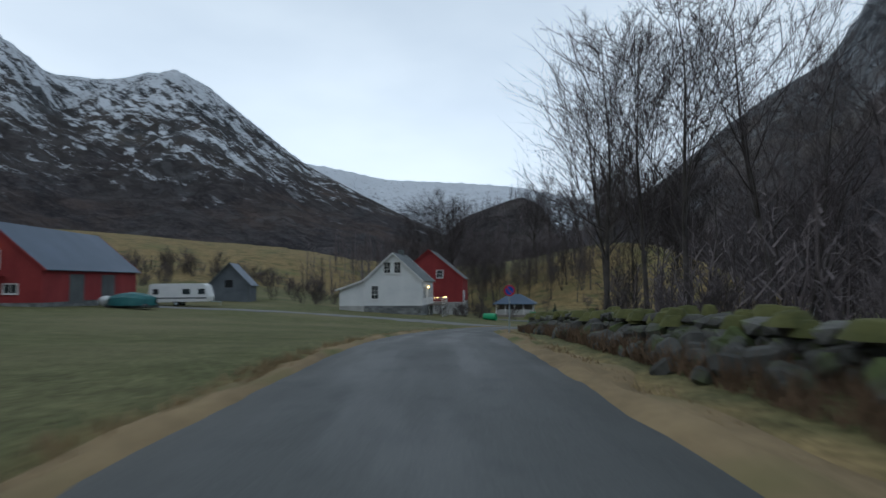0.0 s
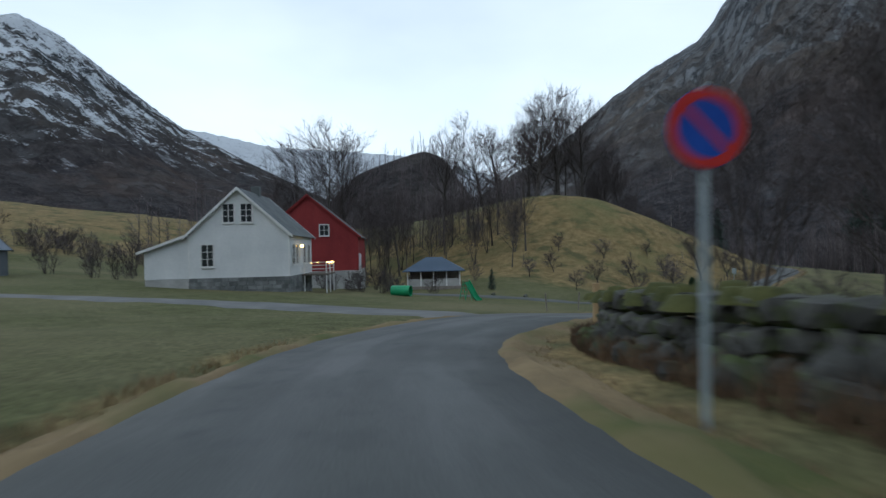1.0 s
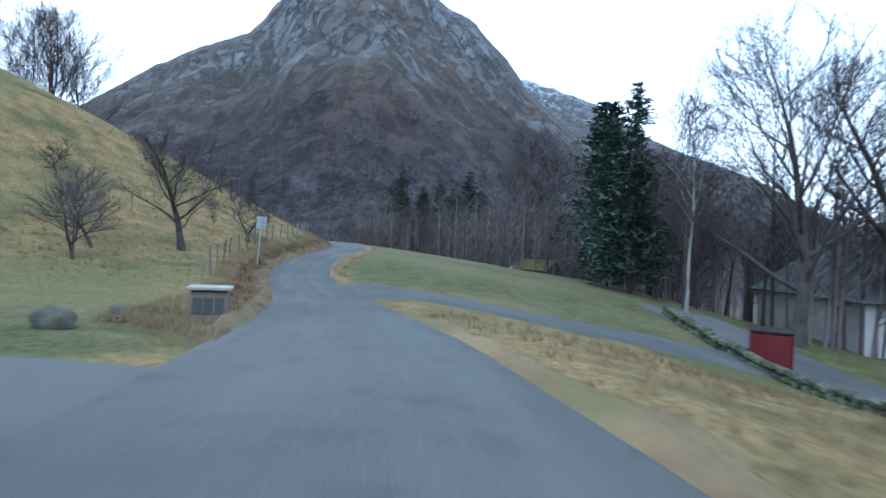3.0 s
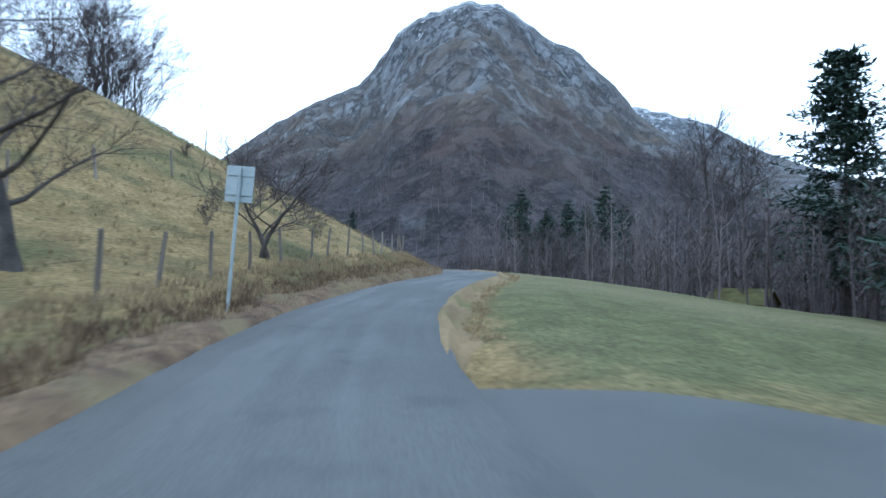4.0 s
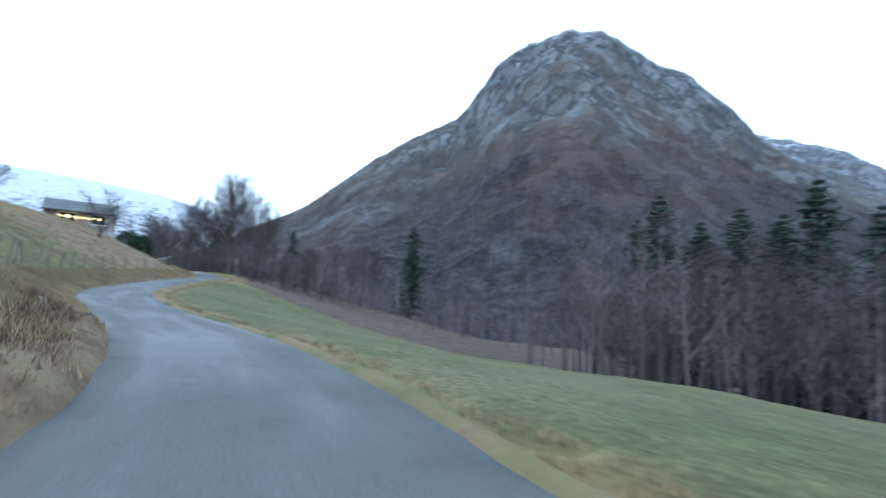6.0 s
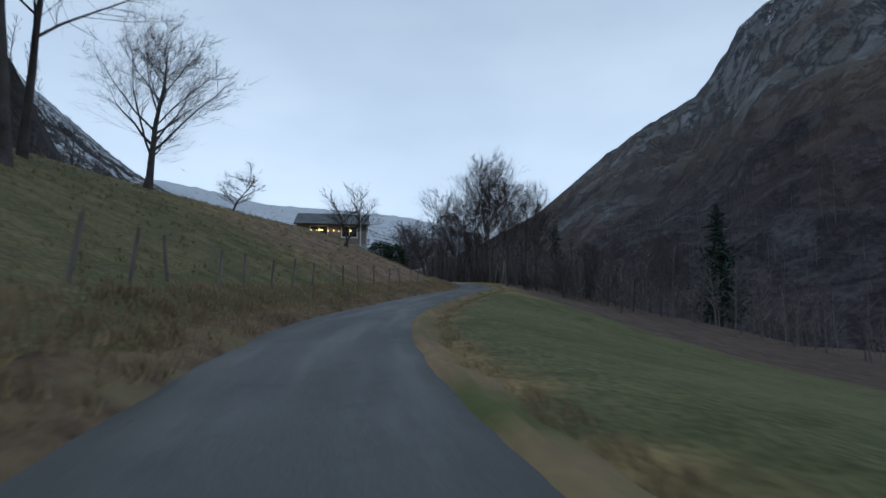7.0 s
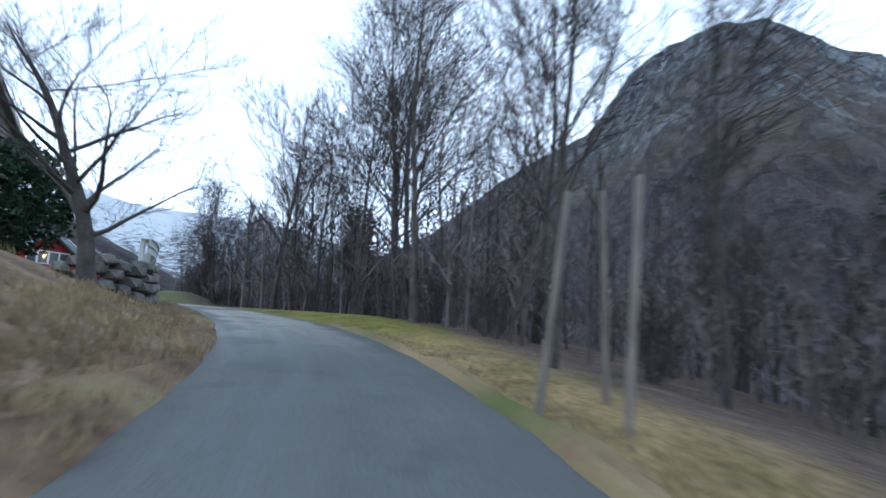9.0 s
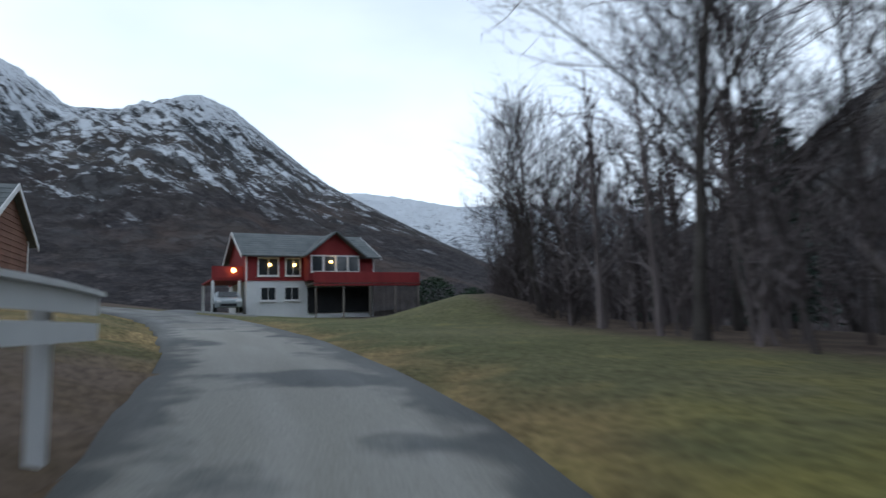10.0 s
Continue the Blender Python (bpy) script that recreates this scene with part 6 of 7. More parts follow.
wall_line = [(*on_road(s, l)[:2], hgt) for s, l, hgt in ((-2, 4.4, 0.66), (6, 4.4, 0.66), (16, 4.3, 0.7), (26, 4.2, 0.72), (34, 4.0, 0.95), (40, 3.9, 1.1), (46.5, 3.5, 1.0))]
RUB = random.Random(57)
rub = B()
for k in range(330):
    s_ = RUB.uniform(-3, 44)
    h_ = RUB.random()
    p = on_road(s_, 3.35 + 0.7 * h_ + RUB.uniform(-0.2, 0.2))
    a = RUB.uniform(0.12, 0.34)
    m_ = pose(p[0], p[1], ground_z(p[0], p[1]) + 0.05 + 0.30 * h_, RUB.uniform(-40, 40), RUB.uniform(-40, 40), RUB.uniform(0, 360)) @ Matrix.Diagonal((a * 1.5, a * 1.1, a, 1))
    box(rub, -0.5, 0.5, -0.5, 0.5, -0.5, 0.5, 0.2, m_)
rub_me = bpy.data.meshes.new("tumbled_stones")
rub.to_mesh(rub_me)
rub.free()
rub_me.materials.append(M_STONE)
tagged(new("tumbled_stones", rub_me), "mossy stones tumbled along the foot of the wall", "stones", kind="stuff")
stw = root("stone_wall", Matrix.Identity(4), "old dry-stone wall with moss and withered bracken", "wall")
stones_along(stw, wall_line, 0.49, 3, 0.7, 0.35, 5, STONES, 300)
M_MOSS = mat("moss", (0.05, 0.058, 0.02), (0.13, 0.13, 0.045), 2.0, 14, 0.95, 0.6, 0.03)
V, F = [], []
R5 = random.Random(55)
for k in range(120):
    u = R5.uniform(-2, 46)
    i = np.interp(u, [-2, 6, 16, 26, 34, 40, 46.5], range(7))
    a, b = int(i), min(6, int(i) + 1)
    x = wall_line[a][0] + (wall_line[b][0] - wall_line[a][0]) * (i - a) + R5.uniform(-0.35, 0.4)
    y = wall_line[a][1] + (wall_line[b][1] - wall_line[a][1]) * (i - a) + R5.uniform(-0.3, 0.3)
    z = ground_z(x, y) + np.interp(u, [-2, 26, 38, 46], [0.64, 0.72, 1.02, 1.0]) + R5.uniform(-0.12, 0.06)
    c0 = len(V)
    r = R5.uniform(0.14, 0.34)
    for j in range(7):
        an = 6.283 * j / 7
        V.append((x + math.cos(an) * r * R5.uniform(0.8, 1.2), y + math.sin(an) * r, z - 0.10))
        V.append((x + math.cos(an) * r * 0.6, y + math.sin(an) * r * 0.6, z + 0.05 + R5.uniform(0, 0.05)))
    V.append((x, y, z + 0.10))
    for j in range(7):
        q = (j + 1) % 7
        F += [(c0 + 2 * j, c0 + 2 * q, c0 + 2 * q + 1, c0 + 2 * j + 1), (c0 + 2 * j + 1, c0 + 2 * q + 1, c0 + 14)]
tagged(mesh_ob("moss_caps", V, F, M_MOSS, smooth=True), "yellow-green moss cushions on the stone wall", "moss", kind="stuff")
blades("bracken", 3600, lambda R: (lambda p: (p[0], p[1]))(on_road(R.uniform(-2, 45), 3.2 + 3.6 * R.random() ** 1.7)), 0.10, 0.42, M_BRACKEN, "withered brown bracken at the foot of the wall", 76)

# ---- signs ----
M_SIGNRED = mat("sign_red", (0.50, 0.03, 0.03), (0.60, 0.05, 0.04), 2, 10, 0.4, 0)
M_SIGNBLUE = mat("sign_blue", (0.015, 0.07, 0.38), (0.03, 0.10, 0.48), 2, 10, 0.4, 0)


def disc(bm, r0, r1, y0, y1, seg=40):
    """A flat ring (r0 > 0) or disc facing -y."""
    fr, bk = [], []
    for k in range(seg):
        a = 6.2832 * k / seg
        fr.append((bm.verts.new((math.cos(a) * r1, y0, math.sin(a) * r1)), bm.verts.new((math.cos(a) * r0, y0, math.sin(a) * r0)) if r0 > 0 else None))
        bk.append((bm.verts.new((math.cos(a) * r1, y1, math.sin(a) * r1)),))
    if r0 <= 0:
        bm.faces.new([q[0] for q in fr])
        bm.faces.new([q[0] for q in bk][::-1])
    for k in range(seg):
        j = (k + 1) % seg
        if r0 > 0:
            bm.faces.new((fr[k][0], fr[j][0], fr[j][1], fr[k][1]))
        bm.faces.new((fr[j][0], fr[k][0], bk[k][0], bk[j][0]))


ns = root("no_parking_sign", pose(4.28, 32.35, ground_z(4.28, 32.35), 0, 1.0, -8), "round blue and red no-parking sign on a steel pole", "road sign")
bm = B()
tube(bm, (0, 0.05, -0.3), (0, 0.05, 2.75), 0.032, 0.032, 12)
part("pole", bm, M_STEEL, ns)
bm = B()
disc(bm, 0, 0.32, 0.0, 0.012)
face = part("face", bm, M_SIGNBLUE, ns, "blue sign face")
bm = B()
disc(bm, 0.235, 0.315, -0.006, 0.002)
part("ring", bm, M_SIGNRED, face)
bm = B()
box(bm, -0.26, 0.26, -0.005, 0.0, -0.026, 0.026, 0, pose(0, 0, 0, 0, 45, 0))
part("slash", bm, M_SIGNRED, face)
face.location = (0, 0, 2.4)
bm = B()
box(bm, -0.09, 0.09, 0.012, 0.09, 2.2, 2.25, 0.006)
box(bm, -0.09, 0.09, 0.012, 0.09, 2.55, 2.6, 0.006)
part("bracket", bm, M_STEEL, ns)

b2 = root("sign_from_behind", pose(53.1, 94.1, ground_z(53.1, 94.1), 0, 3.0, -42), "rectangular road sign seen from its grey back", "road sign")
bm = B()
tube(bm, (0, 0, -0.3), (0, 0, 2.72), 0.032, 0.032, 12)
part("pole", bm, M_STEEL, b2)
bm = B()
box(bm, -0.25, 0.25, 0.04, 0.055, 2.08, 2.75, 0.004)
part("back_plate", bm, M_STEEL, b2)
for z in (2.2, 2.56):
    bm = B()
    box(bm, -0.22, 0.22, 0.02, 0.04, z, z + 0.05, 0.004)
    part("stiffener", bm, M_STEEL, b2)

# ---- fences of wooden stakes and wire ----


def post_mesh(seed, h=1.5, r=0.055):
    R = random.Random(seed)
    V, F = [], []
    pts = [np.array([0, 0, -0.4]), np.array([R.uniform(-0.01, 0.01), R.uniform(-0.01, 0.01), h * 0.45]), np.array([R.uniform(-0.03, 0.03), R.uniform(-0.03, 0.03), h - 0.35])]
    limb(V, F, pts, [r, r * 0.95, r * 0.85], 7)
    n = len(V)
    V.append(pts[-1] + np.array([0.01, 0, 0.03]))
    F += [(n - 7 + k, n - 7 + (k + 1) % 7, n) for k in range(7)]
    me = bpy.data.meshes.new("post")
    me.from_pydata([tuple(p) for p in V], [], F)
    me.materials.append(M_POST)
    return me


POSTS = [post_mesh(90 + k, 1.3 + 0.05 * k, 0.045) for k in range(4)]


def stake_fence(name, stations, spacing, label, seed, wires=(0.35, 0.65, 0.95)):
    R = random.Random(seed)
    f = root(name, Matrix.Identity(4), label, "fence")
    ss, ll = [a for a, _ in stations], [b for _, b in stations]
    tops, s = [], ss[0]
    while s < ss[-1]:
        l = np.interp(s, ss, ll) + R.uniform(-0.12, 0.12)
        p = on_road(s, l)
        z = ground_z(p[0], p[1])
        o = new("post", R.choice(POSTS))
        o.parent = f
        o.matrix_basis = pose(p[0], p[1], z, R.uniform(-7, 7), R.uniform(-7, 7), R.uniform(0, 360))
        tops.append(np.array([p[0], p[1], z]))
        s += spacing * R.uniform(0.8, 1.25)
    for hgt in wires:
        V, F = [], []
        for a, b in zip(tops, tops[1:]):
            m = (a + b) / 2 + np.array([0, 0, hgt - 0.03])
            limb(V, F, [a + np.array([0, 0, hgt]), m, b + np.array([0, 0, hgt])], [0.0018] * 3, 3)
        mesh_ob("wire", V, F, M_RUBBER, f)
    return f


stake_fence("stake_fence", [(106, -4.4), (113, -4.3), (125, -4.4), (140, -4.0), (152, -3.8)], 1.7, "leaning weathered stakes with wire on the bank", 91)
stake_fence("stake_fence", [(154, -4.2), (170, -4.2), (190, -4.0), (204, -3.6)], 2.0, "weathered stakes with wire along the bend", 92)
stake_fence("stake_fence", [(118, -11), (135, -11.5), (150, -10.5)], 3.5, "old stakes of a pasture fence on the hill", 93, (0.5, 0.9))
stake_fence("stake_fence", [(60, -4.6), (70, -4.4), (79, -4.2)], 3.0, "thin garden stakes beside the lawn", 94, ())

# pale slanting poles by the woods
for x, y, a in ((93.8, 179.7, 8), (93.2, 180.2, 14), (94.6, 181.0, -3)):
    pp = root("pole", pose(x, y, ground_z(x, y), 0, a, 30), "slim pale pole leaning at the wood's edge", "pole")
    bm = B()
    tube(bm, (0, 0, -0.3), (0, 0, 2.4), 0.045, 0.035, 8)
    part("shaft", bm, M_POST, pp)
fp = root("flagpole", pose(81.6, 186.8, ground_z(81.6, 186.8)), "white flagpole without a flag on the slope", "flagpole")
bm = B()
tube(bm, (0, 0, -0.3), (0, 0, 9.2 - ground_z(81.6, 186.8)), 0.06, 0.03, 12)
shaft = part("shaft", bm, M_TRIM, fp)
bm = B()
bmesh.ops.create_uvsphere(bm, u_segments=10, v_segments=6, radius=0.07, matrix=pose(0, 0, 9.22 - ground_z(81.6, 186.8)))
part("finial", bm, M_STEEL, shaft)
hp = root("pole", pose(65.1, 125.8, ground_z(65.1, 125.8)), "thin wooden pole standing on the hill", "pole")
bm = B()
tube(bm, (0, 0, -0.3), (0, 0, 3.2), 0.07, 0.05, 8)
part("shaft", bm, M_POST, hp)
wp = root("wooden_post", pose(9.2, 44.2, ground_z(9.2, 44.2)), "pale wooden gatepost at the end of the stone wall", "post")
bm = B()
box(bm, -0.09, 0.09, -0.09, 0.09, -0.3, 1.35, 0.02)
part("shaft", bm, mat("fresh_wood", (0.36, 0.25, 0.13), (0.50, 0.36, 0.2), 2, 14, 0.85, 0.2, 0.005), wp)

# ---- garden corner: thuja, boards, cabinet, boulders ----


def leafy(seed, n, rx, ry, rz, zc, leaf, shape=1.0):
    """A dense crown of small leaf sprays within an egg, ragged outside."""
    R = random.Random(seed)
    V, F = [], []
    for _ in range(n):
        while True:
            x, y, z = R.uniform(-1, 1), R.uniform(-1, 1), R.uniform(-1, 1)
            d = x * x + y * y + z * z
            if 0.35 < d < 1.0:
                break
        nar = (1 - 0.35 * shape * z) * (1 + 0.25 * noise.noise((x * 2 + seed, y * 2, z * 2)))
        c = np.array([x * rx * nar, y * ry * nar, zc + z * rz])
        u = np.array([R.uniform(-1, 1), R.uniform(-1, 1), R.uniform(-0.3, 1)]) * leaf
        w = np.array([R.uniform(-1, 1), R.uniform(-1, 1), R.uniform(-0.6, 0.6)]) * leaf * 0.6
        b = len(V)
        V += [c - w * 0.6, c + u * 0.5 - w * 0.1, c + u, c + u * 0.5 + w, c + w * 0.2]
        F += [(b, b + 1, b + 2), (b, b + 2, b + 3), (b, b + 3, b + 4)]
    return V, F


th = root("thuja", pose(32.1, 72.5, ground_z(32.1, 72.5)), "slim dark green thuja on a bare stem", "tree")
V, F = [], []
limb(V, F, grow(np.array([0, 0, -0.3]), (0.03, 0, 1), 1.6, 5, 0, 0.04, random.Random(3)), [0.05, 0.045, 0.04, 0.04, 0.035, 0.02], 7)
mesh_ob("trunk", V, F, M_BARK, th, True)
V, F = leafy(7, 7000, 0.40, 0.38, 1.05, 1.85, 0.075, 1.1)
mesh_ob("crown", V, F, M_THUJA, th)


def shrub(name, x, y, n, rx, ry, rz, seed, label, z=None, leaf=0.16):
    o = root(name, pose(x, y, ground_z(x, y) if z is None else z, 0, 0, seed * 40), label, "bush")
    V, F = [], []
    R = random.Random(seed)
    for k in range(5):
        limb(V, F, grow(np.array([0, 0, -0.2]), (R.uniform(-0.6, 0.6), R.uniform(-0.6, 0.6), 1), rz * 1.2, 4, 0.02, 0.12, R), [0.05, 0.04, 0.03, 0.02, 0.01], 5)
    mesh_ob("stems", V, F, M_BARK, o)
    V, F = leafy(seed, n, rx, ry, rz, rz * 0.95, leaf, 0.2)
    mesh_ob("foliage", V, F, M_THUJA, o)
    return o


shrub("evergreen_bush", 85.6, 193.6, 2600, 1.5, 1.4, 1.5, 3, "dense dark evergreen bush by the hillside house", leaf=0.2)
shrub("evergreen_bush", 84.3, 195.6, 2600, 1.6, 1.5, 1.7, 5, "dense dark evergreen bush by the hillside house", leaf=0.2)
shrub("evergreen_bush", 82.8, 246.5, 2600, 2.2, 1.6, 1.9, 6, "dark green conifer hedge at the end of the deck", leaf=0.2)
shrub("evergreen_bush", 86.0, 247.5, 2000, 1.8, 1.5, 1.5, 8, "dark green conifer hedge at the end of the deck", leaf=0.2)
plant(SPRUCE[0], 18.6, 87.5, 0.16)
plant(SPRUCE[0], 71.5, 253, 0.5)

lb = root("leaning_boards", pose(33.1, 72.0, ground_z(33.1, 72.0), 0, 0, 40), "pale plank and dark slab leaning together in the grass", "boards")
bm = B()
box(bm, 0.0, 0.30, -0.04, 0.0, -0.1, 0.95, 0.008, pose(0, 0, 0, -10, -9, 0))
part("pale_plank", bm, mat("pale_plank", (0.42, 0.36, 0.27), (0.6, 0.53, 0.42), 2, 12, 0.85, 0.2, 0.004), lb)
bm = B()
box(bm, -0.42, -0.08, 0.0, 0.10, -0.1, 0.8, 0.03, pose(0, 0, 0, -8, 7, 0))
part("dark_slab", bm, M_BARK, lb)
mbx = root("mailbox_stand", pose(40.2, 78.6, ground_z(40.2, 78.6), 0, 0, -40), "brown wooden mailbox stand with a flat pale lid", "mailbox")
bm = B()
box(bm, -0.32, 0.32, -0.25, 0.25, -0.1, 0.78, 0.015)
part("cabinet", bm, M_POST, mbx)
bm = B()
box(bm, -0.40, 0.40, -0.33, 0.33, 0.80, 0.86, 0.01)
part("lid", bm, M_PLASTER, mbx)
for k in range(3):
    bm = B()
    x = -0.2 + 0.2 * k
    box(bm, x - 0.08, x + 0.08, -0.27, -0.25, 0.35, 0.65, 0.01)
    part("box_door", bm, M_SLATE, mbx)


def boulder(x, y, sx, sy, sz, seed, label, pale=False):
    o = new("boulder", PALE_STONES[seed % 4] if pale else ROUND_STONES[seed % 4])
    o.matrix_basis = pose(x, y, ground_z(x, y) + sz * 0.22, 0, 0, seed * 57) @ Matrix.Diagonal((sx, sy, sz, 1))
    return tagged(o, label, "stone", "garden boulders")


M_PALEROCK = mat("pale_boulder", (0.55, 0.54, 0.5), (0.72, 0.71, 0.67), 2, 12, 0.85, 0.4, 0.02)
wb = boulder(35.4, 77.6, 0.95, 0.8, 0.8, 2, "white-washed boulder at the lane's edge", True)
wb.data = wb.data.copy()
wb.data.materials[0] = M_PALEROCK
for k, (x, y, a) in enumerate(((30.6, 78.6, 0.8), (32.2, 78.4, 0.6), (33.7, 78.2, 0.7), (37.4, 78.3, 0.6), (38.6, 78.9, 0.5), (28.6, 79.3, 0.7), (26.4, 80.1, 0.6), (20.5, 82.3, 0.6), (17.5, 83.3, 0.5))):
    boulder(x, y, a, a * 0.8, a * 0.75, k, "grey garden boulder edging the gravel lane")
boulder(56.7, 92.3, 0.62, 0.45, 0.32, 3, "flat pale stone lying at the asphalt's edge", True)
R6 = random.Random(66)
for k in range(26):
    s = R6.uniform(126, 160)
    p = on_road(s, -np.interp(s, SS, WL) - R6.uniform(0.3, 1.1))
    a = R6.uniform(0.15, 0.4)
    boulder(p[0], p[1], a, a * 0.8, a * 0.7, k, "loose grey rock fallen from the bank", True)

sl = root("play_slide", pose(13.5, 78.9, ground_z(13.5, 78.9), 0, 0, 20), "green plastic play slide on the lawn", "slide")
M_GREEN = mat("green_plastic", (0.02, 0.28, 0.12), (0.05, 0.40, 0.18), 1, 8, 0.4, 0)
bm = B()
for k in range(9):
    f = k / 8
    z = 1.55 * (1 - f) ** 1.4 + 0.08 + 0.08 * math.sin(f * 6)
    for x, dz in ((-0.32, 0.16), (-0.28, 0), (0.28, 0), (0.32, 0.16)):
        bm.verts.new((x, -0.4 - 1.9 * f, z + dz))
bm.verts.ensure_lookup_table()
for k in range(8):
    for j in range(3):
        bm.faces.new([bm.verts[i] for i in (k * 4 + j, k * 4 + j + 1, k * 4 + j + 5, k * 4 + j + 4)])
bmesh.ops.solidify(bm, geom=bm.faces[:], thickness=0.03)
part("chute", bm, M_GREEN, sl)
for x in (-0.33, 0.33):
    bm = B()
    tube(bm, (x, 0.35, -0.1), (x, -0.35, 1.75), 0.035, 0.03)
    tube(bm, (x, -0.7, -0.1), (x, -0.4, 1.5), 0.03, 0.03)
    part("leg", bm, M_GREEN, sl)
for k in range(4):
    bm = B()
    box(bm, -0.3, 0.3, 0.25 - 0.15 * k, 0.32 - 0.15 * k, 0.3 + 0.38 * k, 0.34 + 0.38 * k)
    part("rung", bm, M_GREEN, sl)
gt = root("garden_toy", pose(8.0, 80.5, ground_z(8.0, 80.5), 0, 0, -30), "low green plastic play tunnel on the lawn", "toy")
bm = B()
bmesh.ops.create_cone(bm, cap_ends=False, segments=16, radius1=0.5, radius2=0.5, depth=1.8, matrix=pose(0, 0, 0.42, 0, 90, 0))
bmesh.ops.solidify(bm, geom=bm.faces[:], thickness=0.05)
part("tunnel", bm, M_GREEN, gt)

# ---- farm below the slope ----
M_BINRED = mat("container_red", (0.12, 0.016, 0.02), (0.19, 0.03, 0.032), 0.8, 8, 0.6, 0.1, 0.004)
rc = root("red_container", pose(64.5, 71.2, ground_z(64.5, 71.2), 0, 0, 10), "dark red steel waste container with a black lid", "container")
bm = B()
box(bm, -1.0, 1.0, -0.8, 0.8, 0.12, 1.65, 0.03)
part("bin", bm, M_BINRED, rc)
bm = B()
box(bm, -1.05, 1.05, -0.85, 0.85, 1.67, 1.78, 0.03)
part("lid", bm, M_RUBBER, rc)
for x in (-0.98, -0.33, 0.33, 0.98):
    bm = B()
    box(bm, x - 0.04, x + 0.04, -0.86, -0.80, 0.12, 1.62)
    part("rib", bm, M_BINRED, rc)
bm = B()
box(bm, 0.45, 0.72, -0.875, -0.86, 1.1, 1.4)
part("yellow_label", bm, mat("yellow_label", (0.6, 0.42, 0.03), (0.7, 0.5, 0.05), 2, 9, 0.6, 0), rc)
for x in (-0.8, 0.8):
    for y in (-0.6, 0.6):
        bm = B()
        box(bm, x - 0.08, x + 0.08, y - 0.08, y + 0.08, -0.1, 0.14)
        part("foot", bm, M_RUBBER, rc)

yw = root("yard_wall", Matrix.Identity(4), "low mossy stone wall along the farmyard", "wall")
stones_along(yw, [(71.5, 77.6, 0.7), (65.5, 73.6, 0.7), (59.5, 69.2, 0.6), (53.4, 64.6, 0.5)], 0.62, 2, 0.7, 0.3, 15, STONES, 130)

fh = root("farm_mansion", pose(82.3, 63.9, -11.0, 0, 0, -60), "old farmhouse, white front and grey side, hipped slate roof", "house")
stone_base(fh, -3.9, 3.9, 0, 15, -2.6, 0.4)
bm = B()
box(bm, -3.88, 3.88, 0.02, 0.2, 0.4, 4.2)
part("front_wall", bm, M_WHITE, fh, "white-painted front wall")
bm = B()
box(bm, -3.86, -3.66, 0.2, 14.8, 0.4, 4.2)
part("side_wall", bm, M_PLASTER, fh)
bm = B()
box(bm, 3.66, 3.86, 0.2, 14.8, 0.4, 4.2)
part("side_wall", bm, M_PLASTER, fh)
bm = B()
box(bm, -3.88, 3.88, 14.8, 15, 0.4, 4.2)
part("rear_wall", bm, M_PLASTER, fh)
for a_pt, b_pt, c_pt, d_pt in (((-4.4, -0.5, 3.95), (-4.4, 15.5, 3.95), (0, 12.3, 8.2), (0, 3.0, 8.2)), ((4.4, -0.5, 3.95), (4.4, 15.5, 3.95), (0, 12.3, 8.2), (0, 3.0, 8.2)),
                               ((-4.4, -0.5, 3.95), (4.4, -0.5, 3.95), (0.02, 3.0, 8.2), (-0.02, 3.0, 8.2)), ((-4.4, 15.5, 3.95), (4.4, 15.5, 3.95), (0.02, 12.3, 8.2), (-0.02, 12.3, 8.2))):
    roof_slab(fh, a_pt, b_pt, c_pt, d_pt, 0.12, M_SLATE, "roof", 14)
window(fh, FRONT(-1.9, 1.3), 0.9, 1.3, 2, 3)
window(fh, FRONT(1.5, 1.3), 0.9, 1.3, 2, 3)
bm = B()
box(bm, -0.4, 0.4, 7.2, 8.0, 7.6, 9.3, 0.02)
part("chimney", bm, M_PLASTER, fh)
wing = gable_house("farm_wing", pose(97.5, 68.5, -13.0, 0, 0, 185), 9.0, 30, 0.4, 3.9, 4.7, "long farm building with a pale blue slate roof", 0.6, M_WHITE, mat("pale_blue_slate", (0.15, 0.20, 0.27), (0.24, 0.30, 0.37), 0.8, 6, 0.6, 0.3, 0.01), courses=16, foot=-2.5)
for y in (3, 8.5, 14, 20, 26):
    bm = B()
    box(bm, 1.9, 3.3, y - 0.5, y + 0.5, 5.6, 7.0, 0.02)
    part("dormer", bm, M_TRIM, wing)
for y in (5.5, 11, 24):
    bm = B()
    box(bm, -0.45, 0.45, y - 0.45, y + 0.45, 8.4, 10.0, 0.02)
    part("chimney", bm, M_TRIM, wing)
for y in (2, 5, 8, 11, 14, 17, 20, 23, 26):
    window(wing, RSIDE(9.0, y, 1.4), 0.9, 1.3, 2, 3)

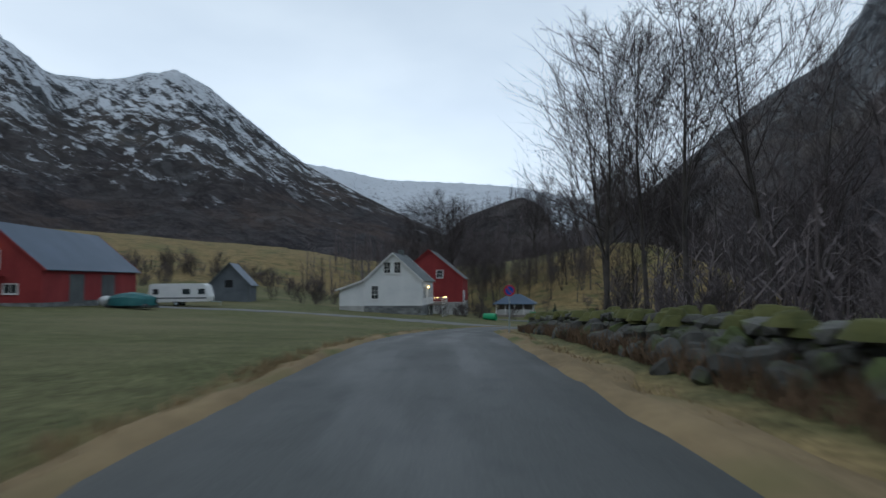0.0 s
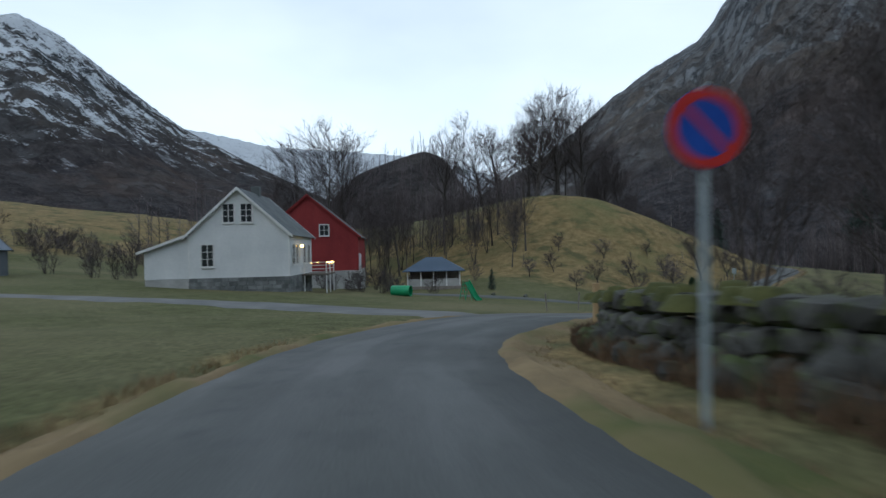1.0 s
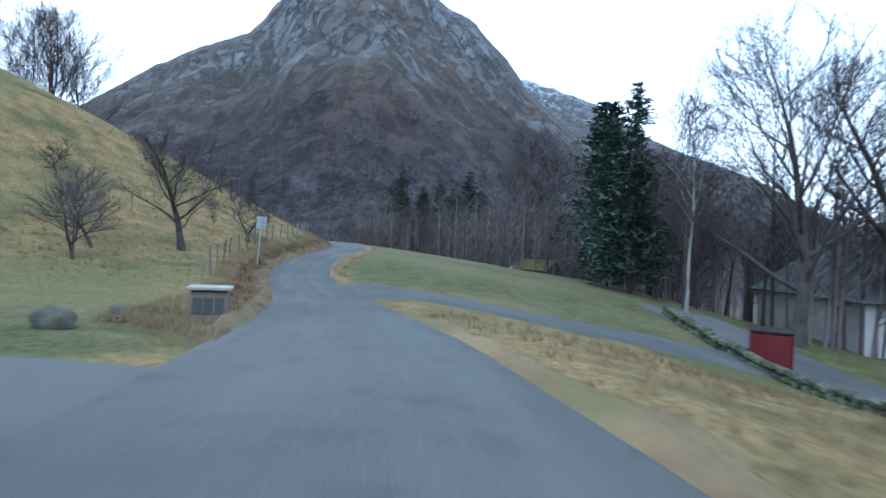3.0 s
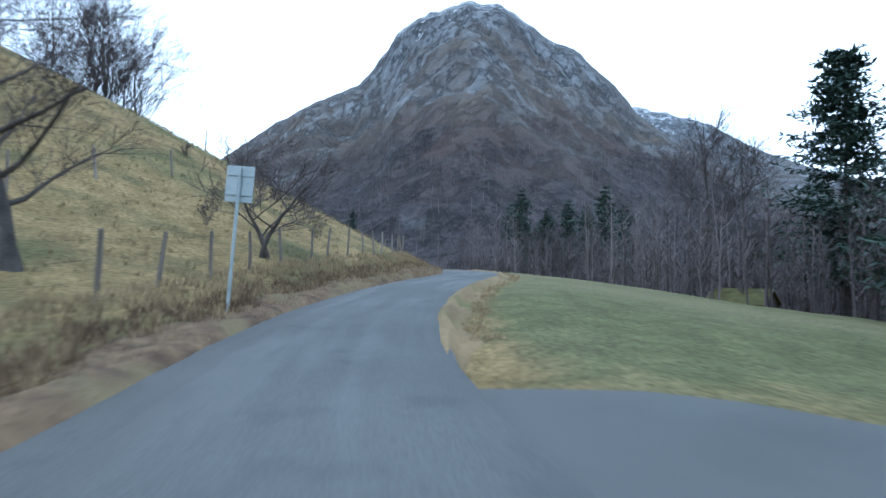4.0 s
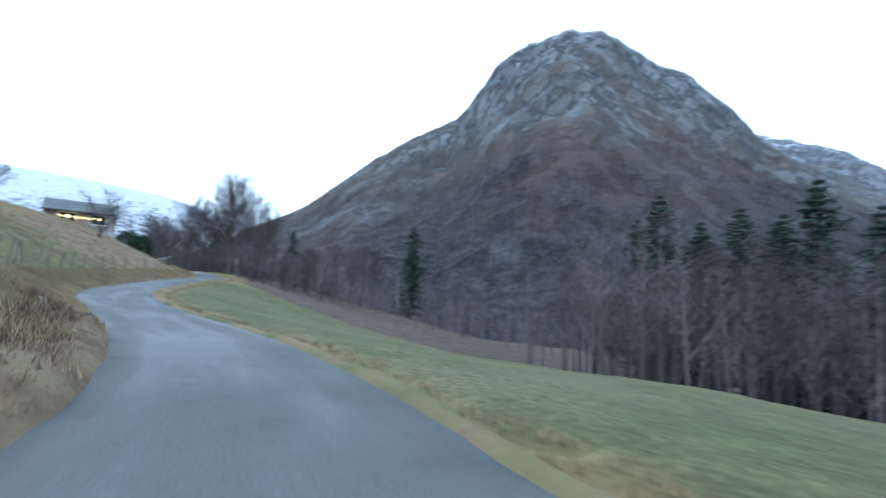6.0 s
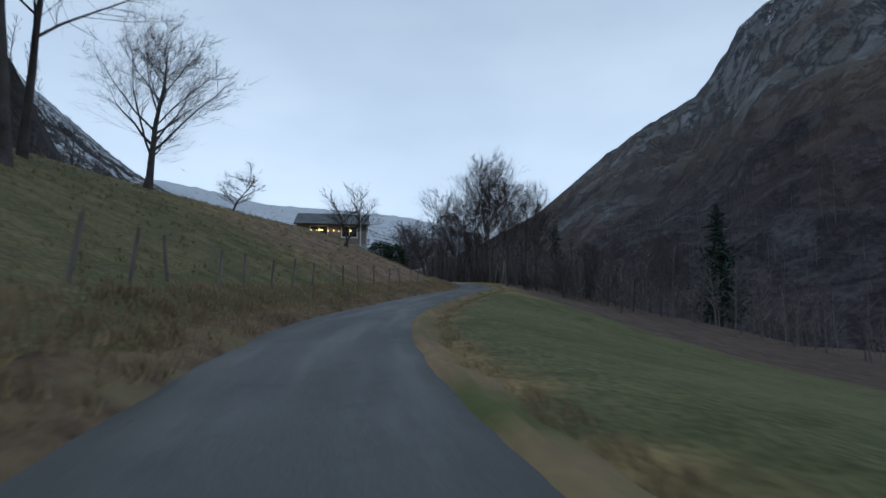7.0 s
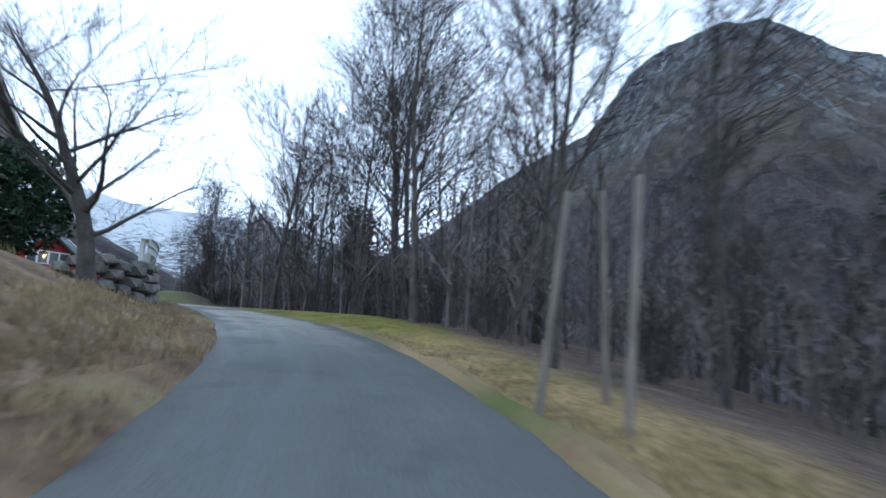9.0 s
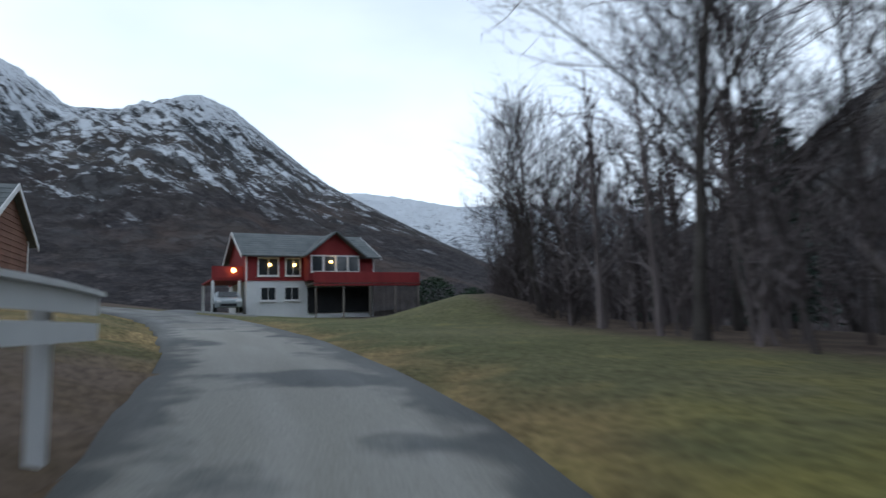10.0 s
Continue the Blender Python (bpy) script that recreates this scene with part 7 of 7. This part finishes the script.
# open-fronted shed with a mossy roof
ms = root("mossy_shed", pose(67.0, 57.6, -10.75, 0, 0, 37.7), "low open-fronted shed under a mossy roof", "shed")
bm = B()
box(bm, -9, 6.25, -3.9, -3.75, -0.5, 1.7)
part("rear_wall", bm, M_BINRED, ms)
bm = B()
box(bm, -9, -8.85, -3.9, 3.6, -0.5, 1.7)
part("end_wall", bm, M_BINRED, ms)
bm = B()
box(bm, 6.1, 6.25, -3.9, 3.6, -0.5, 1.7)
part("end_wall", bm, M_BINRED, ms)
for k in range(7):
    bm = B()
    x = -8.8 + k * 2.46
    box(bm, x - 0.09, x + 0.09, 3.4, 3.6, -0.5, 1.75, 0.01)
    part("post", bm, M_POST, ms)
bm = B()
box(bm, -8.8, -5.0, 3.62, 3.69, -0.4, 1.75, 0.01)
part("front_boards", bm, M_BINRED, ms, "red boarded bay")
bm = B()
box(bm, -4.8, -2.7, 3.62, 3.69, -0.4, 1.4, 0.01)
part("grey_panel", bm, M_PLASTER, ms, "pale grey boarded panel")
for x in (-8.95, 6.15):
    bm = B()
    vs = [bm.verts.new((x + dx, y, z)) for dx in (-0.05, 0.05) for y, z in ((-3.9, 1.7), (3.4, 1.7), (3.2, 1.9), (0.0, 4.45), (-3.9, 1.85))]
    bm.faces.new(vs[:5])
    bm.faces.new(vs[5:][::-1])
    for k in range(5):
        bm.faces.new((vs[(k + 1) % 5], vs[k], vs[5 + k], vs[5 + (k + 1) % 5]))
    bmesh.ops.recalc_face_normals(bm, faces=bm.faces[:])
    part("gable_board", bm, M_POST, ms)
roof_slab(ms, (-4.9, 5.0, 1.55), (6.6, 5.0, 1.55), (6.6, 3.2, 2.0), (-4.9, 3.2, 2.0), 0.06, mat("rusty_sheet", (0.22, 0.15, 0.11), (0.36, 0.27, 0.21), 0.8, 8, 0.8, 0.2, 0.01), "sheet_eave", 0)
roof_slab(ms, (-9.4, 3.2, 2.03), (6.5, 3.2, 2.03), (6.5, 0, 4.6), (-9.4, 0, 4.6), 0.12, M_MOSSROOF, "roof", 9)
roof_slab(ms, (-9.4, -4.4, 1.5), (6.5, -4.4, 1.5), (6.5, 0, 4.6), (-9.4, 0, 4.6), 0.12, M_MOSSROOF, "roof", 9)

# turf-roofed shed beyond the meadow
gs = gable_house("turf_shed", pose(104.6, 104.6, ground_z(104, 102), 0, 0, 180), 4.0, 4.6, 0.2, 1.3, 1.2, "small shed with a yellow-green turf roof", 0.2, M_POST, mat("turf", (0.10, 0.098, 0.04), (0.18, 0.165, 0.07), 1.2, 9, 0.95, 0.7, 0.04), courses=4, category="shed", foot=-2.2, trim=M_POST)
bm = B()
box(bm, 2.0, 2.2, -0.5, -0.3, -0.5, 1.7, 0.01)
part("white_post", bm, M_TRIM, gs)

# ---- house on the hill, with wall and white fence ----
M_BROWN = mat("brown_boards", (0.20, 0.17, 0.15), (0.33, 0.29, 0.26), 0.8, 9, 0.85, 0.3, 0.008)
hh = gable_house("hillside_house", pose(82.8, 198.2, 4.35, 0, 0, 88), 8.6, 7.6, 0.5, 2.3, 1.7, "low brown bungalow with white eaves on the hill", 0.2, M_BROWN, M_SLATE, over=0.6, courses=10, foot=-3.0, base_mat=M_PLASTER)
window(hh, LSIDE(8.6, 1.9, 1.3), 1.6, 1.1, 2, 1, lamp=True)
window(hh, LSIDE(8.6, 5.2, 1.3), 1.8, 1.1, 2, 1, lamp=True)
window(hh, FRONT(0.5, 1.3), 1.4, 1.1, 2, 1)
bm = B()
box(bm, -5.6, -4.35, 1.5, 7.0, 0.3, 0.45, 0.02)
terr = part("terrace", bm, M_POST, hh)
for k in range(8):
    bm = B()
    bmesh.ops.create_uvsphere(bm, u_segments=6, v_segments=4, radius=0.05, matrix=pose(-4.5, 1.8 + k * 0.6, 1.9 + 0.05 * (k % 2)))
    part("string_bulb", bm, M_LAMP, terr, "small warm bulb of a light string")

rw = root("retaining_wall", Matrix.Identity(4), "retaining wall of rough dark field stones", "wall")
R7 = random.Random(17)
M_WALLSTONE = mat("dark_wall_stone", (0.095, 0.092, 0.084), (0.25, 0.24, 0.22), 1.4, 11, 0.9, 0.6, 0.02, objrand=0.35)
WALL_STONES = [rock_mesh(280 + k, material=M_WALLSTONE) for k in range(5)]
FENCE = np.array([(87.2, 190.4), (88.45, 191.0), (88.9, 192.4), (88.7, 195), (88.25, 198.3), (87.7, 200.0), (87.0, 201.35)])
f_seg = np.concatenate([[0], np.cumsum(np.linalg.norm(np.diff(FENCE, axis=0), axis=1))])


def fence_at(u):
    """Place on the fence's line, its heading, and the fence's top there."""
    a, b = natural_spline(f_seg, FENCE, np.array([u, u + 0.05]))
    return a, math.atan2(b[1] - a[1], b[0] - a[0]), float(np.interp(u, [0, 3, f_seg[-1]], [2.42, 2.38, 2.25]))


for c in range(13):
    u = 0.25 * (c % 2)
    while u < 8.2:
        w = R7.uniform(0.28, 0.58)
        p, ang, top = fence_at(u + w / 2)
        z = ground_z(p[0], p[1]) - 0.45 + c * 0.28
        if z + 0.2 < top - 0.42 and z > ground_z(p[0] + 0.4, p[1]) - 0.5:
            o = new("stone", R7.choice(WALL_STONES))
            o.parent = rw
            o.matrix_basis = pose(p[0], p[1], z, R7.uniform(-6, 6), R7.uniform(-6, 6), math.degrees(ang)) @ Matrix.Diagonal((w * 1.3, R7.uniform(0.65, 0.85), R7.uniform(0.38, 0.46), 1))
        u += w
wf = root("white_fence", Matrix.Identity(4), "white fence of wide boards above the retaining wall", "fence")
for u in np.arange(2.4, f_seg[-1], 1.1):
    p, ang, top = fence_at(u)
    bm = B()
    box(bm, -0.045, 0.045, -0.10, 0.01, min(-0.9, ground_z(p[0], p[1]) - top - 0.3), 0.0, 0.01)
    o = part("post", bm, M_WHITE, wf)
    o.matrix_basis = pose(p[0], p[1], top, 0, 0, math.degrees(ang) + 180)


def fence_rail(name, out0, out1, z0, z1):
    V, F = [], []
    for k, u in enumerate(np.arange(2.3, f_seg[-1] + 0.01, 0.4)):
        p, ang, top = fence_at(u)
        nx_, ny_ = math.sin(ang), -math.cos(ang)
        for o_, dz in ((out0, z1), (out1, z1), (out1, z0), (out0, z0)):
            V.append((p[0] + nx_ * o_, p[1] + ny_ * o_, top + dz))
        if k:
            a = (k - 1) * 4
            F += [(a + j, a + (j + 1) % 4, a + 4 + (j + 1) % 4, a + 4 + j) for j in range(4)]
    n = len(V)
    F += [(3, 2, 1, 0), (n - 4, n - 3, n - 2, n - 1)]
    return mesh_ob(name, V, F, M_WHITE, wf)


for drop, tall in ((0.0, 0.14), (0.20, 0.13)):
    fence_rail("board", 0.115, 0.15, -drop - tall, -drop)
fence_rail("cap_board", -0.08, 0.20, 0.005, 0.04)

M_BRICK = mat("brown_brick", (0.16, 0.08, 0.055), (0.26, 0.14, 0.10), 1, 10, 0.9, 0.4, 0.01)
gr_ = gable_house("brick_garage", pose(72.3, 215.1, ground_z(72.3, 215.1), 0, 0, 120), 5.0, 6.5, 0.3, 2.2, 1.7, "small brown garage with white bargeboards", 0.22, M_BRICK, M_SLATE, courses=8, category="garage")

# ---- red house at the end ----
rz2 = -53.4
r2 = gable_house("red_house", pose(69.1, 237.8, 2.85, 0, 0, rz2), 8.0, 10.8, 1.95, 1.95, 1.9, "red wooden house over a white lower storey", 0.18, M_RED, M_SLATE, over=0.6, over_end=0.5, courses=10, base_mat=M_WHITE, foot=-0.8)
r2.scale = (1.0, 0.87, 1.0)
window(r2, RSIDE(8.0, 1.7, 2.35), 1.5, 1.15, 2, 1, lamp=True)
window(r2, RSIDE(8.0, 3.7, 2.35), 1.1, 1.15, 2, 1, lamp=True)
window(r2, RSIDE(8.0, 1.7, 0.6), 1.1, 0.85, 2, 1)
window(r2, RSIDE(8.0, 3.6, 0.6), 1.1, 0.85, 2, 1)
# bay with its own gable
bm = B()
vs = [bm.verts.new(c) for c in ((4.0, 4.6, 1.9), (5.3, 4.6, 1.9), (5.3, 9.0, 1.9), (4.0, 9.0, 1.9), (4.0, 4.6, 3.85), (5.3, 4.6, 3.85), (5.3, 9.0, 3.85), (4.0, 9.0, 3.85), (5.3, 6.8, 5.3), (2.0, 6.8, 5.3))]
for q in ((0, 1, 5, 4), (1, 2, 6, 8, 5), (2, 3, 7, 6), (0, 3, 2, 1), (4, 5, 8, 9), (6, 7, 9, 8)):
    bm.faces.new([vs[i] for i in q])
bmesh.ops.recalc_face_normals(bm, faces=bm.faces[:])
bay = part("bay", bm, M_RED, r2)
roof_slab(r2, (5.9, 4.2, 3.62), (1.5, 4.2, 3.62), (1.5, 6.8, 5.42), (5.9, 6.8, 5.42), 0.1, M_SLATE, "bay_roof", 8)
roof_slab(r2, (5.9, 9.4, 3.62), (1.5, 9.4, 3.62), (1.5, 6.8, 5.42), (5.9, 6.8, 5.42), 0.1, M_SLATE, "bay_roof", 8)
for k, y in enumerate((5.3, 6.35, 7.4, 8.4)):
    window(r2, pose(5.335, y, 2.55, 0, 0, 90), 0.85, 1.05, 1, 1, lamp=(k == 1))
# deck with solid red railing on dark posts
bm = B()
box(bm, 4.0, 6.0, 4.8, 14.2, 1.55, 1.7, 0.02)
dk = part("deck", bm, M_POST, r2)
bm = B()
box(bm, 5.9, 6.0, 4.8, 14.2, 1.45, 2.45, 0.02)
box(bm, 4.0, 6.0, 14.12, 14.22, 1.45, 2.45, 0.02)
part("railing", bm, M_RED, dk)
for y in (5.0, 7.3, 9.6, 11.9, 14.1):
    bm = B()
    box(bm, 5.82, 5.94, y - 0.06, y + 0.06, -1.2, 1.5, 0.01)
    part("post", bm, M_POST, dk)
for k in range(24):
    bm = B()
    y = 9.7 + k * 0.185
    box(bm, 5.86, 5.9, y, y + 0.10, -1.0, 1.45)
    part("slat", bm, M_BARK, dk)
# dark sheet on the lower wall, painting in the shade under the deck
bm = B()
box(bm, 4.03, 4.08, 4.9, 10.6, -0.4, 1.45)
part("under_deck_shade", bm, M_DARK, r2)
# carport on the left end, lamp
bm = B()
box(bm, -2.5, 3.4, -2.5, -0.1, 2.0, 2.15, 0.02)
cpt = part("carport_roof", bm, M_RED, r2)
bm = B()
box(bm, 3.35, 3.45, -2.5, -0.1, 2.15, 3.0, 0.02)
part("balcony_front", bm, M_RED, cpt)
for x, y in ((3.3, -2.4), (3.3, -0.4), (-2.4, -2.4)):
    bm = B()
    box(bm, x - 0.1, x + 0.1, y - 0.1, y + 0.1, -0.6, 2.0, 0.01)
    part("pillar", bm, M_WHITE, cpt)
bm = B()
bmesh.ops.create_uvsphere(bm, u_segments=10, v_segments=6, radius=0.16, matrix=pose(3.6, -0.9, 2.7))
part("lit_lamp", bm, M_LAMP, cpt)


def car(m, label, paint):
    """A small hatchback: shell, glass, lamps and wheels."""
    c = root("car", m, label, "car")
    prof = [(-1.95, 0.35), (-2.0, 0.75), (-1.75, 0.92), (-0.95, 1.0), (-0.35, 1.42), (0.9, 1.45), (1.55, 1.1), (1.95, 0.95), (2.0, 0.4)]
    bm = B()
    w = lambda z: 0.85 if z < 1.02 else 0.68
    f = [bm.verts.new((-w(z), x, z)) for x, z in prof]
    g = [bm.verts.new((w(z), x, z)) for x, z in prof]
    bm.faces.new(f)
    bm.faces.new(g[::-1])
    for i in range(len(prof)):
        j = (i + 1) % len(prof)
        bm.faces.new((f[j], f[i], g[i], g[j]))
    bmesh.ops.recalc_face_normals(bm, faces=bm.faces[:])
    bmesh.ops.bevel(bm, geom=bm.edges[:], offset=0.05, segments=2, affect="EDGES")
    part("body", bm, paint, c)
    bm = B()
    vs = [bm.verts.new(p) for p in ((-0.62, -0.95, 1.03), (0.62, -0.95, 1.03), (0.55, -0.42, 1.40), (-0.55, -0.42, 1.40))]
    bm.faces.new(vs)
    o = part("windscreen", bm, M_GLASSPANE, c)
    o.location = (0, -0.02, 0.02)
    for x in (-0.6, 0.6):
        bm = B()
        box(bm, x - 0.16, x + 0.16, -2.01, -1.93, 0.66, 0.80, 0.02)
        part("headlight", bm, M_TRIM, c)
    bm = B()
    box(bm, -0.5, 0.5, -2.02, -1.95, 0.42, 0.58, 0.02)
    part("grille", bm, M_DARK, c)
    for x in (-0.8, 0.8):
        for y in (-1.25, 1.25):
            bm = B()
            bmesh.ops.create_cone(bm, cap_ends=True, segments=20, radius1=0.31, radius2=0.31, depth=0.2, matrix=pose(x, y, 0.31, 0, 90, 0))
            wh_ = part("wheel", bm, M_RUBBER, c)
            bm = B()
            bmesh.ops.create_cone(bm, cap_ends=True, segments=16, radius1=0.19, radius2=0.17, depth=0.22, matrix=pose(x, y, 0.31, 0, 90, 0))
            part("rim", bm, M_STEEL, wh_)
    return c


car(pose(70.6, 233.6, ground_z(70.6, 233.6) + 0.1, 0, 0, 32), "pale silver hatchback parked under the carport", mat("silver_paint", (0.36, 0.40, 0.42), (0.46, 0.5, 0.52), 1, 6, 0.3, 0, metal=0.4))
